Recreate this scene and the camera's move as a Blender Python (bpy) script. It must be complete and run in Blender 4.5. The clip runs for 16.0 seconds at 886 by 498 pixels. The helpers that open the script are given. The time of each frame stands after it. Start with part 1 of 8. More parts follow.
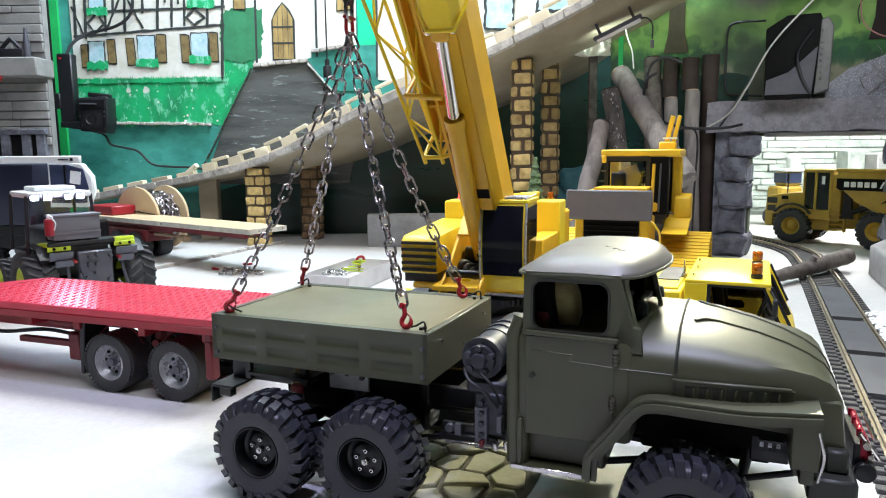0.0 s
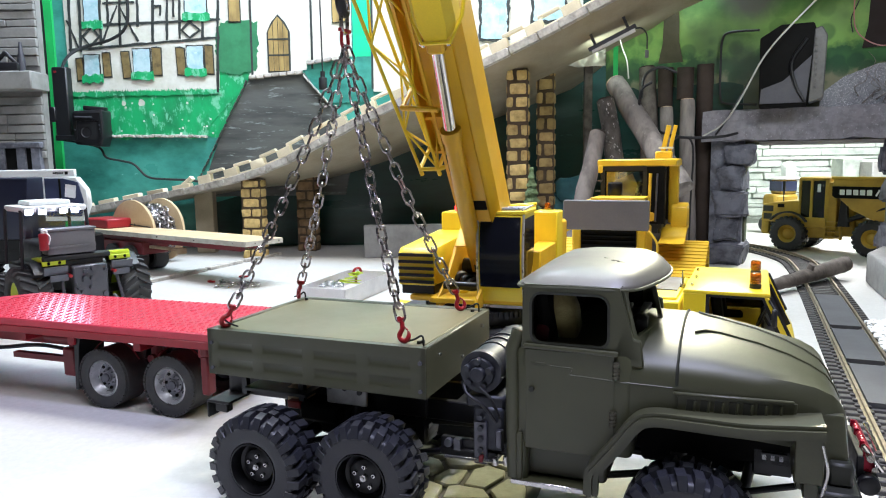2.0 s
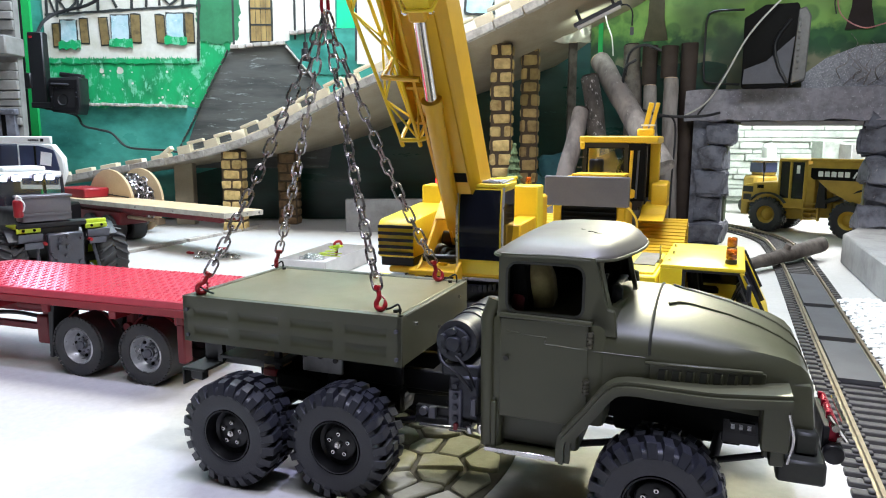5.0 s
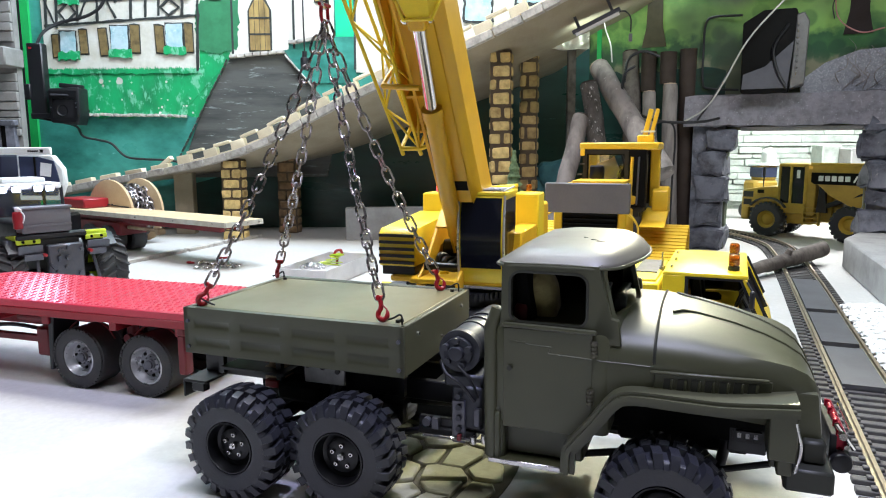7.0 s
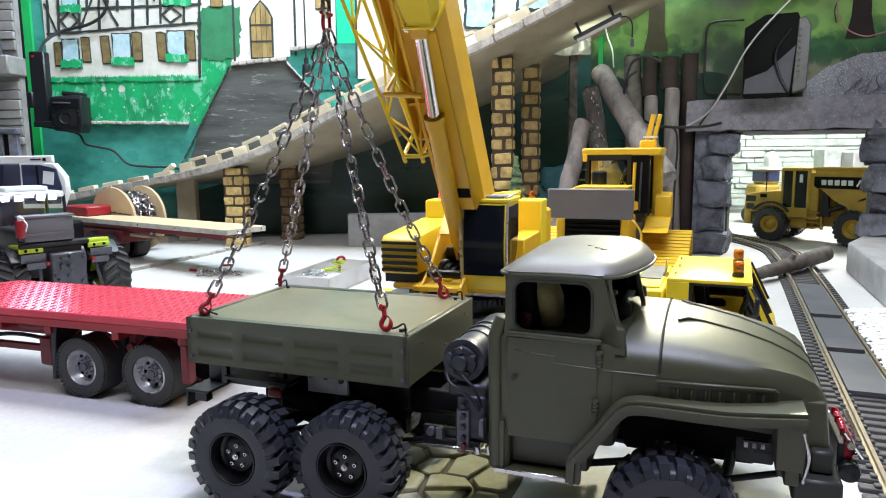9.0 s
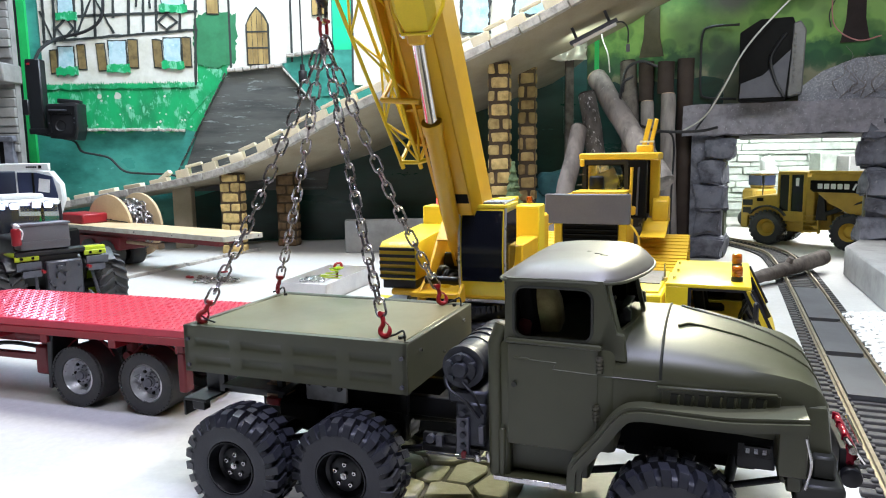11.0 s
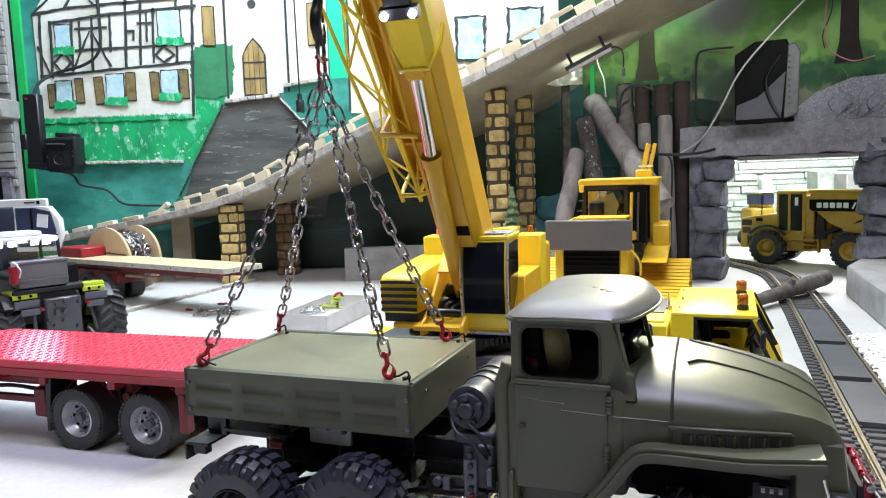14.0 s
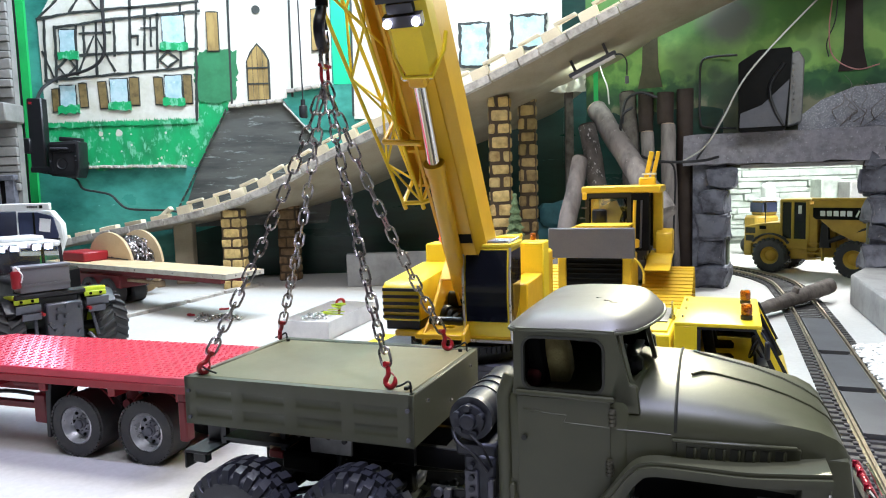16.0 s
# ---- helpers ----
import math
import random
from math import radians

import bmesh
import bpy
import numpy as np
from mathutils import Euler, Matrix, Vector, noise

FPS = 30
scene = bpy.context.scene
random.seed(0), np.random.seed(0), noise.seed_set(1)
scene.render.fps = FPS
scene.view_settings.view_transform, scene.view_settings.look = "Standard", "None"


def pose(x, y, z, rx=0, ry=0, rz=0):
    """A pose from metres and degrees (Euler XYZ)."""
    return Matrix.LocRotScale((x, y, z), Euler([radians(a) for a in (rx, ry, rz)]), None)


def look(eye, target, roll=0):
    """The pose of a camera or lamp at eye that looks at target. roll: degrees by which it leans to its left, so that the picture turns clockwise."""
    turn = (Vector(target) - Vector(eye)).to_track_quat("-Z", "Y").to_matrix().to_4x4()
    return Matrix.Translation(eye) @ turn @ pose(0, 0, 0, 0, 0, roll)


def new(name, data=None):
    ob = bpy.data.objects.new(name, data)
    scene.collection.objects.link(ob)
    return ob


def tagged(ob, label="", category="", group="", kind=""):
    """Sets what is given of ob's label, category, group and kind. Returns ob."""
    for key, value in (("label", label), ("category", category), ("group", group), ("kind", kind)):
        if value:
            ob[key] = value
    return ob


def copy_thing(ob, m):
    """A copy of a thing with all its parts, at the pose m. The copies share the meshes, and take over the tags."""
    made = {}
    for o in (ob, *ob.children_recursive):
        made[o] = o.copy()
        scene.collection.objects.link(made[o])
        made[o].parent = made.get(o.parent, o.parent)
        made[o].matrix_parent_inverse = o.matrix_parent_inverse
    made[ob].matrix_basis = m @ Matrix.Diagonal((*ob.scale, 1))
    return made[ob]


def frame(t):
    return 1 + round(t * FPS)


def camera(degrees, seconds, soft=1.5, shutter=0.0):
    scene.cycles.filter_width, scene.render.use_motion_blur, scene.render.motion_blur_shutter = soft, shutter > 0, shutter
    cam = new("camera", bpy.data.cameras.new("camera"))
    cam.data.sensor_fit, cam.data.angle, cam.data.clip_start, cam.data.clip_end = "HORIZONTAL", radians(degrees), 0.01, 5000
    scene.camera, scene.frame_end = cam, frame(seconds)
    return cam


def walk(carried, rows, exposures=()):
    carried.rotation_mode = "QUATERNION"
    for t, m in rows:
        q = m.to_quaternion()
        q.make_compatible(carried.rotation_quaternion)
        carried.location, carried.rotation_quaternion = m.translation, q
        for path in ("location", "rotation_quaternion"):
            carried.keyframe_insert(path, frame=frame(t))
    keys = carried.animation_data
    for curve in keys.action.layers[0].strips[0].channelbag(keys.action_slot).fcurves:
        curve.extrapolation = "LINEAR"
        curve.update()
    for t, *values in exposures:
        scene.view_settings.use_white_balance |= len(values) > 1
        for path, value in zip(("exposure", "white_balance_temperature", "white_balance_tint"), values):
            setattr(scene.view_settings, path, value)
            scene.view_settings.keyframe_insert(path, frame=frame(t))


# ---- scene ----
cam = camera(64.2, 16.0, 1.1)
PATH = [
    (0, (0.001, -0.006, 0.329), (-0.058, 1.974, 0.051), -0.5),
    (0.5, (0.002, -0.002, 0.33), (-0.054, 1.979, 0.061), -0.4),
    (1, (0.001, -0.002, 0.331), (-0.053, 1.98, 0.068), -0.5),
    (1.5, (0.001, -0.001, 0.331), (-0.052, 1.982, 0.076), -0.5),
    (2, (0.0, -0.001, 0.331), (-0.049, 1.982, 0.081), -0.9),
    (2.5, (0.0, -0.002, 0.33), (-0.043, 1.98, 0.068), -0.7),
    (3, (0.001, -0.004, 0.325), (-0.012, 1.973, 0.021), -0.7),
    (3.5, (0.003, -0.002, 0.321), (0.0, 1.969, -0.016), -0.2),
    (4, (0.004, -0.003, 0.32), (0.01, 1.967, -0.025), 0.0),
    (4.5, (0.005, -0.002, 0.322), (0.004, 1.971, -0.008), 0.2),
    (7, (0.003, 0.003, 0.325), (0.002, 1.981, 0.031), -0.3),
    (7.5, (0.003, 0.004, 0.326), (0.001, 1.983, 0.035), -0.4),
    (8, (0.002, 0.004, 0.327), (-0.002, 1.983, 0.041), -0.5),
    (8.5, (0.001, 0.004, 0.327), (-0.005, 1.984, 0.045), -0.5),
    (9, (0.002, 0.006, 0.328), (-0.005, 1.986, 0.048), -0.6),
    (11.5, (0.0, 0.009, 0.329), (0.003, 1.992, 0.068), -0.9),
    (12, (0.0, 0.01, 0.331), (-0.005, 1.993, 0.074), -0.8),
    (12.5, (0.001, 0.012, 0.334), (-0.007, 1.996, 0.084), -0.8),
    (13, (0.0, 0.013, 0.336), (-0.019, 1.999, 0.102), -0.9),
    (13.5, (0.001, 0.015, 0.338), (-0.007, 2.002, 0.114), -0.4),
    (14, (-0.003, 0.018, 0.342), (0.004, 2.007, 0.139), -2.0),
    (14.5, (-0.003, 0.019, 0.345), (0.013, 2.009, 0.148), -2.0),
    (15, (-0.003, 0.021, 0.344), (0.004, 2.011, 0.151), -1.9),
    (15.5, (-0.003, 0.021, 0.346), (-0.004, 2.012, 0.154), -2.0),
    (16, (-0.003, 0.022, 0.345), (-0.002, 2.013, 0.157), -1.7),
]
walk(cam, [(t, look(eye, target, roll)) for t, eye, target, roll in PATH],
     exposures=((0.0, 0.28, 5770, 12), (16.0, 0.28, 5770, 12)))

# ---- light: a dim hall, soft fills added overhead, one cool floodlight over the yard ----
world = bpy.data.worlds.new("hall")
scene.world = world
world.use_nodes = True
world.node_tree.nodes["Background"].inputs[0].default_value = (0.9, 0.95, 1.0, 1)
world.node_tree.nodes["Background"].inputs[1].default_value = 0.01
scene.view_settings.exposure = 0.0


def lamp(name, kind, at, target, energy, color, size=0.3, size_y=None, spot=None, blend=0.3):
    data = bpy.data.lights.new(name, kind)
    data.energy, data.color = energy, color
    if kind == "AREA":
        data.size = size
        if size_y:
            data.shape, data.size_y = "RECTANGLE", size_y
    else:
        data.shadow_soft_size = size
    if spot:
        data.spot_size, data.spot_blend = radians(spot), blend
    ob = new(name, data)
    ob.matrix_world = look(at, target)
    return ob


COOL, WARM, NEUTRAL = (0.70, 0.68, 1.0), (1.0, 0.965, 0.96), (0.80, 0.92, 1.0)
lamp("floodlight", "SPOT", (0.33, 0.46, 2.45), (-0.10, 0.56, 0), 120, COOL, 0.035, spot=46, blend=0.8)
# unseen area light added to lift the sides facing the camera
lamp("ceiling_tube_front", "AREA", (0.1, -0.05, 2.4), (0.0, 0.55, 0.0), 33, WARM, 1.6, 0.3)
lamp("yard_lamp", "SPOT", (0.72, 2.0, 1.05), (0.20, 0.62, 0.0), 122, (1.0, 0.90, 0.58), 0.06, spot=46, blend=1.0)
# unseen area light added to brighten the middle of the yard
lamp("ceiling_tube_middle", "AREA", (0.05, 1.62, 2.35), (0.05, 1.66, 0), 56, (1.0, 0.955, 0.82), 1.8, 0.16)
lamp("mural_light", "AREA", (-0.4, 2.25, 2.2), (-0.5, 2.8, 0.62), 56, NEUTRAL, 1.6, 0.12)
lamp("tunnel_light", "AREA", (1.75, 2.75, 1.1), (1.5, 2.7, 0), 40, (1.0, 0.97, 0.86), 0.7, 0.4)
# unseen spot added to brighten the forest wall
lamp("forest_light", "SPOT", (1.00, 1.15, 1.00), (0.82, 2.20, 0.50), 17, (1.0, 1.0, 0.84), 0.10, spot=32, blend=0.9)
lamp("ramp_tube", "AREA", (0.45, 2.11, 0.652), (0.52, 2.33, 0.62), 0.22, (0.88, 1.0, 0.80), 0.13, 0.012)
lamp("tractor_lamp", "SPOT", (-0.785, 1.355, 0.262), (-0.60, 1.10, 0.14), 0.9, (0.74, 0.78, 1.0), 0.03, spot=160, blend=0.5)


# ---- tools ----
Z = Vector((0, 0, 1))


def link(name, bm, material, parent=None, label="", smooth=40):
    me = bpy.data.meshes.new(name)
    bmesh.ops.recalc_face_normals(bm, faces=bm.faces)
    bm.to_mesh(me)
    bm.free()
    if smooth:
        me.shade_smooth()
        me.set_sharp_from_angle(angle=radians(smooth))
    for m in (material if isinstance(material, (list, tuple)) else [material]):
        me.materials.append(m)
    ob = new(name, me)
    if parent:
        ob.parent = parent
    if label:
        ob["label"] = label
    return ob


def part(name, bm, material, parent, label="", smooth=40):
    """One mesh under a thing or a part."""
    return link(name, bm, material, parent, label, smooth)


def thing(name, m, label, category, group="", kind=""):
    ob = new(name)
    ob.empty_display_size = 0.02
    ob.matrix_world = m
    return tagged(ob, label, category, group, kind)


def share(ob, parent, m, name=None):
    """Another object on the same mesh, under parent, at m."""
    o = new(name or ob.name.split(".")[0], ob.data)
    o.parent = parent
    o.matrix_basis = m
    if "label" in ob:
        o["label"] = ob["label"]
    return o


def place(bm, at=(0, 0, 0), rot=(0, 0, 0)):
    bmesh.ops.transform(bm, matrix=pose(*at, *rot), verts=bm.verts)
    return bm


def box(sx, sy, sz, at=(0, 0, 0), rot=(0, 0, 0), bevel=0.0, seg=1):
    bm = bmesh.new()
    bmesh.ops.create_cube(bm, size=1)
    bmesh.ops.scale(bm, vec=(sx, sy, sz), verts=bm.verts)
    if bevel:
        bmesh.ops.bevel(bm, geom=bm.edges[:], offset=bevel, segments=seg, profile=0.5, affect="EDGES")
    return place(bm, at, rot)


def span(x0, x1, y0, y1, z0, z1, bevel=0.0, seg=1):
    return box(abs(x1 - x0), abs(y1 - y0), abs(z1 - z0), ((x0 + x1) / 2, (y0 + y1) / 2, (z0 + z1) / 2), bevel=bevel, seg=seg)


def cyl(r, length, at=(0, 0, 0), rot=(0, 0, 0), seg=20, r2=None, bevel=0.0):
    """A cylinder along z."""
    bm = bmesh.new()
    bmesh.ops.create_cone(bm, cap_ends=True, segments=seg, radius1=r, radius2=r if r2 is None else r2, depth=length)
    if bevel:
        rim = [e for e in bm.edges if len([f for f in e.link_faces if len(f.verts) > 4]) == 1]
        bmesh.ops.bevel(bm, geom=rim, offset=bevel, segments=2, profile=0.5, affect="EDGES")
    return place(bm, at, rot)


def cylinder_y(r, y0, y1, x, z, seg=20, bevel=0.0):
    return cyl(r, abs(y1 - y0), (x, (y0 + y1) / 2, z), (90, 0, 0), seg, bevel=bevel)


def join(*many):
    out = bmesh.new()
    for bm in many:
        me = bpy.data.meshes.new("tmp")
        bm.to_mesh(me)
        bm.free()
        out.from_mesh(me)
        bpy.data.meshes.remove(me)
    return out


def prism(points, a, b, axis="y", bevel=0.0, seg=2):
    """A flat outline (two numbers a corner) drawn out from a to b along an axis: y takes (x, z), x takes (y, z), z takes (x, y)."""
    bm = bmesh.new()

    def at(p, d):
        return {"y": (p[0], d, p[1]), "x": (d, p[0], p[1]), "z": (p[0], p[1], d)}[axis]
    lo = [bm.verts.new(at(p, a)) for p in points]
    hi = [bm.verts.new(at(p, b)) for p in points]
    n = len(points)
    bm.faces.new(lo)
    bm.faces.new(hi[::-1])
    for i in range(n):
        bm.faces.new((lo[i], lo[(i + 1) % n], hi[(i + 1) % n], hi[i]))
    bmesh.ops.recalc_face_normals(bm, faces=bm.faces)
    if bevel:
        bmesh.ops.bevel(bm, geom=bm.edges[:], offset=bevel, segments=seg, profile=0.5, affect="EDGES")
    return bm


def tube(points, r, seg=8, closed=False):
    """A round bar along points; r may be one radius or one for each point."""
    pts = [Vector(p) for p in points]
    n = len(pts)
    bm, rings, side = bmesh.new(), [], None
    for i, p in enumerate(pts):
        if closed:
            d = pts[(i + 1) % n] - pts[i - 1]
        else:
            d = pts[min(i + 1, n - 1)] - pts[max(i - 1, 0)]
        d.normalize()
        if side is None:
            side = d.orthogonal().normalized()
        side = (side - d * side.dot(d)).normalized()
        up = d.cross(side)
        rad = r[i] if isinstance(r, (list, tuple)) else r
        rings.append([bm.verts.new(p + rad * (math.cos(k * math.tau / seg) * side + math.sin(k * math.tau / seg) * up)) for k in range(seg)])
    for i in range(n if closed else n - 1):
        a, b = rings[i], rings[(i + 1) % n]
        for k in range(seg):
            bm.faces.new((a[k], a[(k + 1) % seg], b[(k + 1) % seg], b[k]))
    if not closed:
        bm.faces.new(rings[0][::-1])
        bm.faces.new(rings[-1])
    return bm


def curve(points, steps=6):
    """Points of a smooth line through the given ones."""
    p = [Vector(q) for q in points]
    p = [2 * p[0] - p[1]] + p + [2 * p[-1] - p[-2]]
    out = []
    for i in range(1, len(p) - 2):
        for k in range(steps):
            t = k / steps
            out.append(0.5 * (2 * p[i] + (p[i + 1] - p[i - 1]) * t + (2 * p[i - 1] - 5 * p[i] + 4 * p[i + 1] - p[i + 2]) * t * t
                              + (3 * p[i] - p[i - 1] - 3 * p[i + 1] + p[i + 2]) * t ** 3))
    return out + [p[-2]]


def lathe(profile, seg=32):
    """A profile of (radius, y) turned round the y axis."""
    bm = bmesh.new()
    rings = []
    for r, y in profile:
        rings.append([bm.verts.new((r * math.cos(k * math.tau / seg), y, r * math.sin(k * math.tau / seg))) for k in range(seg)] if r > 1e-6
                     else [bm.verts.new((0, y, 0))])
    for a, b in zip(rings, rings[1:]):
        for k in range(seg):
            q = [a[k % len(a)], a[(k + 1) % len(a)], b[(k + 1) % len(b)], b[k % len(b)]]
            q = [v for i, v in enumerate(q) if v not in q[:i]]
            if len(q) > 2:
                bm.faces.new(q)
    return bm


def loft(rings, cap=True):
    """Skin over rings of equal count."""
    bm = bmesh.new()
    rs = [[bm.verts.new(p) for p in ring] for ring in rings]
    n = len(rs[0])
    for a, b in zip(rs, rs[1:]):
        for k in range(n):
            bm.faces.new((a[k], a[(k + 1) % n], b[(k + 1) % n], b[k]))
    if cap:
        bm.faces.new(rs[0][::-1])
        bm.faces.new(rs[-1])
    return bm


def rough(bm, amount, scale, seed=0):
    """Push the corners about, for stone and bark."""
    for v in bm.verts:
        v.co += amount * noise.noise_vector(v.co * scale + Vector((seed * 7.3, seed * 3.1, seed * 1.7)))
    return bm


def rod(a, b, r, seg=6):
    return tube([a, b], r, seg)


# ---- materials ----
def node(nt, kind, **values):
    n = nt.nodes.new(kind)
    for key, value in values.items():
        n.inputs[key].default_value = value
    return n


def surface(name, color, rough_=0.5, metal=0.0, dark=None, grain=300.0, spots=25.0, amount=0.35, bump=0.1, bump_scale=None,
            coat=0.0, coat_rough=0.03, sheen=0.0, vary=0.0, worn=None, worn_at=0.62, spec=0.5, stretch=None):
    """Paint, metal, stone or rubber: a base colour that drifts to a darker one in stains, fine grain in colour and
    relief, specks of a worn or shiny colour, and a shift from piece to piece."""
    m = bpy.data.materials.new(name)
    m.use_nodes = True
    nt = m.node_tree
    b = nt.nodes["Principled BSDF"]
    b.inputs["Roughness"].default_value, b.inputs["Metallic"].default_value = rough_, metal
    b.inputs["Coat Weight"].default_value, b.inputs["Coat Roughness"].default_value = coat, coat_rough
    b.inputs["Specular IOR Level"].default_value = spec
    b.inputs["Sheen Weight"].default_value, b.inputs["Sheen Roughness"].default_value = sheen, 0.35
    tc = nt.nodes.new("ShaderNodeTexCoord")
    info = nt.nodes.new("ShaderNodeObjectInfo")
    shift = nt.nodes.new("ShaderNodeVectorMath")
    shift.operation = "MULTIPLY_ADD"
    shift.inputs[1].default_value = (9, 5, 7)
    nt.links.new(info.outputs["Random"], shift.inputs[0])
    nt.links.new(tc.outputs["Object"], shift.inputs[2])
    if stretch:
        shift.inputs[1].default_value = (0, 0, 0)
        squeeze = nt.nodes.new("ShaderNodeMapping")
        squeeze.inputs["Scale"].default_value = stretch
        nt.links.new(tc.outputs["Object"], squeeze.inputs["Vector"])
        nt.links.new(squeeze.outputs[0], shift.inputs[2])
    big = node(nt, "ShaderNodeTexNoise", Scale=spots, Detail=5.0, Roughness=0.6)
    fine = node(nt, "ShaderNodeTexNoise", Scale=grain, Detail=3.0, Roughness=0.7)
    for n in (big, fine):
        nt.links.new(shift.outputs[0], n.inputs["Vector"])
    ramp = nt.nodes.new("ShaderNodeMapRange")
    ramp.inputs[1].default_value, ramp.inputs[2].default_value = 0.42, 0.72
    ramp.inputs[4].default_value = amount
    nt.links.new(big.outputs[0], ramp.inputs[0])
    dark = dark or tuple(c * 0.55 for c in color)
    mix = nt.nodes.new("ShaderNodeMix")
    mix.data_type = "RGBA"
    mix.inputs[6].default_value, mix.inputs[7].default_value = (*color, 1), (*dark, 1)
    nt.links.new(ramp.outputs[0], mix.inputs[0])
    last = mix.outputs[2]
    tone = nt.nodes.new("ShaderNodeHueSaturation")
    val = nt.nodes.new("ShaderNodeMath")
    val.operation = "MULTIPLY_ADD"
    val.inputs[1].default_value, val.inputs[2].default_value = 0.3, 0.85
    nt.links.new(fine.outputs[0], val.inputs[0])
    value = val.outputs[0]
    if vary:
        piece = nt.nodes.new("ShaderNodeMath")
        piece.operation = "MULTIPLY_ADD"
        piece.inputs[1].default_value, piece.inputs[2].default_value = vary, 1 - vary / 2
        nt.links.new(info.outputs["Random"], piece.inputs[0])
        both = nt.nodes.new("ShaderNodeMath")
        both.operation = "MULTIPLY"
        nt.links.new(value, both.inputs[0])
        nt.links.new(piece.outputs[0], both.inputs[1])
        value = both.outputs[0]
    nt.links.new(value, tone.inputs["Value"])
    nt.links.new(last, tone.inputs["Color"])
    last = tone.outputs[0]
    if worn:
        chip = nt.nodes.new("ShaderNodeMapRange")
        chip.inputs[1].default_value, chip.inputs[2].default_value = worn_at, worn_at + 0.05
        speck = node(nt, "ShaderNodeTexNoise", Scale=spots * 2.7, Detail=8.0, Roughness=0.7)
        nt.links.new(shift.outputs[0], speck.inputs["Vector"])
        nt.links.new(speck.outputs[0], chip.inputs[0])
        mw = nt.nodes.new("ShaderNodeMix")
        mw.data_type = "RGBA"
        mw.inputs[7].default_value = (*worn, 1)
        nt.links.new(chip.outputs[0], mw.inputs[0])
        nt.links.new(last, mw.inputs[6])
        last = mw.outputs[2]
    nt.links.new(last, b.inputs["Base Color"])
    rr = nt.nodes.new("ShaderNodeMapRange")
    rr.inputs[3].default_value, rr.inputs[4].default_value = max(rough_ - 0.1, 0.02), min(rough_ + 0.12, 1)
    nt.links.new(big.outputs[0], rr.inputs[0])
    nt.links.new(rr.outputs[0], b.inputs["Roughness"])
    if bump:
        bp = nt.nodes.new("ShaderNodeBump")
        bp.inputs["Strength"].default_value, bp.inputs["Distance"].default_value = bump, 0.001
        src = fine
        if bump_scale:
            src = node(nt, "ShaderNodeTexNoise", Scale=bump_scale, Detail=4.0)
            nt.links.new(shift.outputs[0], src.inputs["Vector"])
        nt.links.new(src.outputs[0], bp.inputs["Height"])
        nt.links.new(bp.outputs[0], b.inputs["Normal"])
    return m


def glow(name, color, strength):
    m = bpy.data.materials.new(name)
    m.use_nodes = True
    b = m.node_tree.nodes["Principled BSDF"]
    b.inputs["Base Color"].default_value = (*color, 1)
    b.inputs["Emission Color"].default_value, b.inputs["Emission Strength"].default_value = (*color, 1), strength
    return m


def clear(name, color, rough_=0.03, alpha=None):
    m = bpy.data.materials.new(name)
    m.use_nodes = True
    b = m.node_tree.nodes["Principled BSDF"]
    b.inputs["Base Color"].default_value = (*color, 1)
    b.inputs["Roughness"].default_value, b.inputs["Transmission Weight"].default_value = rough_, 1.0
    return m


floor_paint = surface("floor_paint", (0.50, 0.49, 0.47), 0.6, dark=(0.44, 0.425, 0.40), grain=120, spots=3.5, amount=0.6, bump=0.05, worn=(0.50, 0.48, 0.42), worn_at=0.66)
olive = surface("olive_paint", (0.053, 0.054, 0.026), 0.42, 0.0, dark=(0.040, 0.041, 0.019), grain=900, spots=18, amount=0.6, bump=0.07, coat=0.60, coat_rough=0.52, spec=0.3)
# olive lightened so its colour carries the roof's pale sheen
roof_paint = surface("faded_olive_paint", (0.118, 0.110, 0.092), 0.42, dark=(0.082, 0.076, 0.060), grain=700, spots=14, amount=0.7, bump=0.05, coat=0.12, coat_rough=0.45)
olive_dark = surface("olive_dark_paint", (0.020, 0.021, 0.015), 0.5, spots=30)
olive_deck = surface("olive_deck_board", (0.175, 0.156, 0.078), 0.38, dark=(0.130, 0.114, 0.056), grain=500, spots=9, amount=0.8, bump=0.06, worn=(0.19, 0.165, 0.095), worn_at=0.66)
rubber = surface("rubber", (0.019, 0.020, 0.027), 0.44, dark=(0.018, 0.0175, 0.018), grain=500, spots=60, amount=0.3, bump=0.25)
rubber_grey = surface("dusty_rubber", (0.046, 0.046, 0.050), 0.75, dark=(0.085, 0.08, 0.07), grain=400, spots=50, amount=0.5, bump=0.25)
black_metal = surface("black_metal", (0.007, 0.007, 0.009), 0.38, 0.2, spots=60, bump=0.08)
black_plastic = surface("black_plastic", (0.010, 0.010, 0.013), 0.45, spots=50, bump=0.1)
# near-black: stands in for shade in cabs and gaps, also for black parts
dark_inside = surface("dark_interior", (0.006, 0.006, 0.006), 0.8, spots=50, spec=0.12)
steel = surface("bright_steel", (0.60, 0.59, 0.58), 0.25, 1.0, dark=(0.35, 0.33, 0.31), grain=700, spots=90, amount=0.7, bump=0.08)
chain_steel = surface("chain_steel", (0.42, 0.385, 0.39), 0.27, 1.0, dark=(0.16, 0.14, 0.13), grain=600, spots=160, amount=0.8, bump=0.12, vary=0.3)
chrome = surface("chrome", (0.80, 0.78, 0.76), 0.10, 1.0, spots=60, amount=0.1, bump=0.0)
alu = surface("aluminium", (0.72, 0.69, 0.69), 0.42, 0.55, dark=(0.5, 0.48, 0.5), grain=500, spots=25, amount=0.5, bump=0.06)
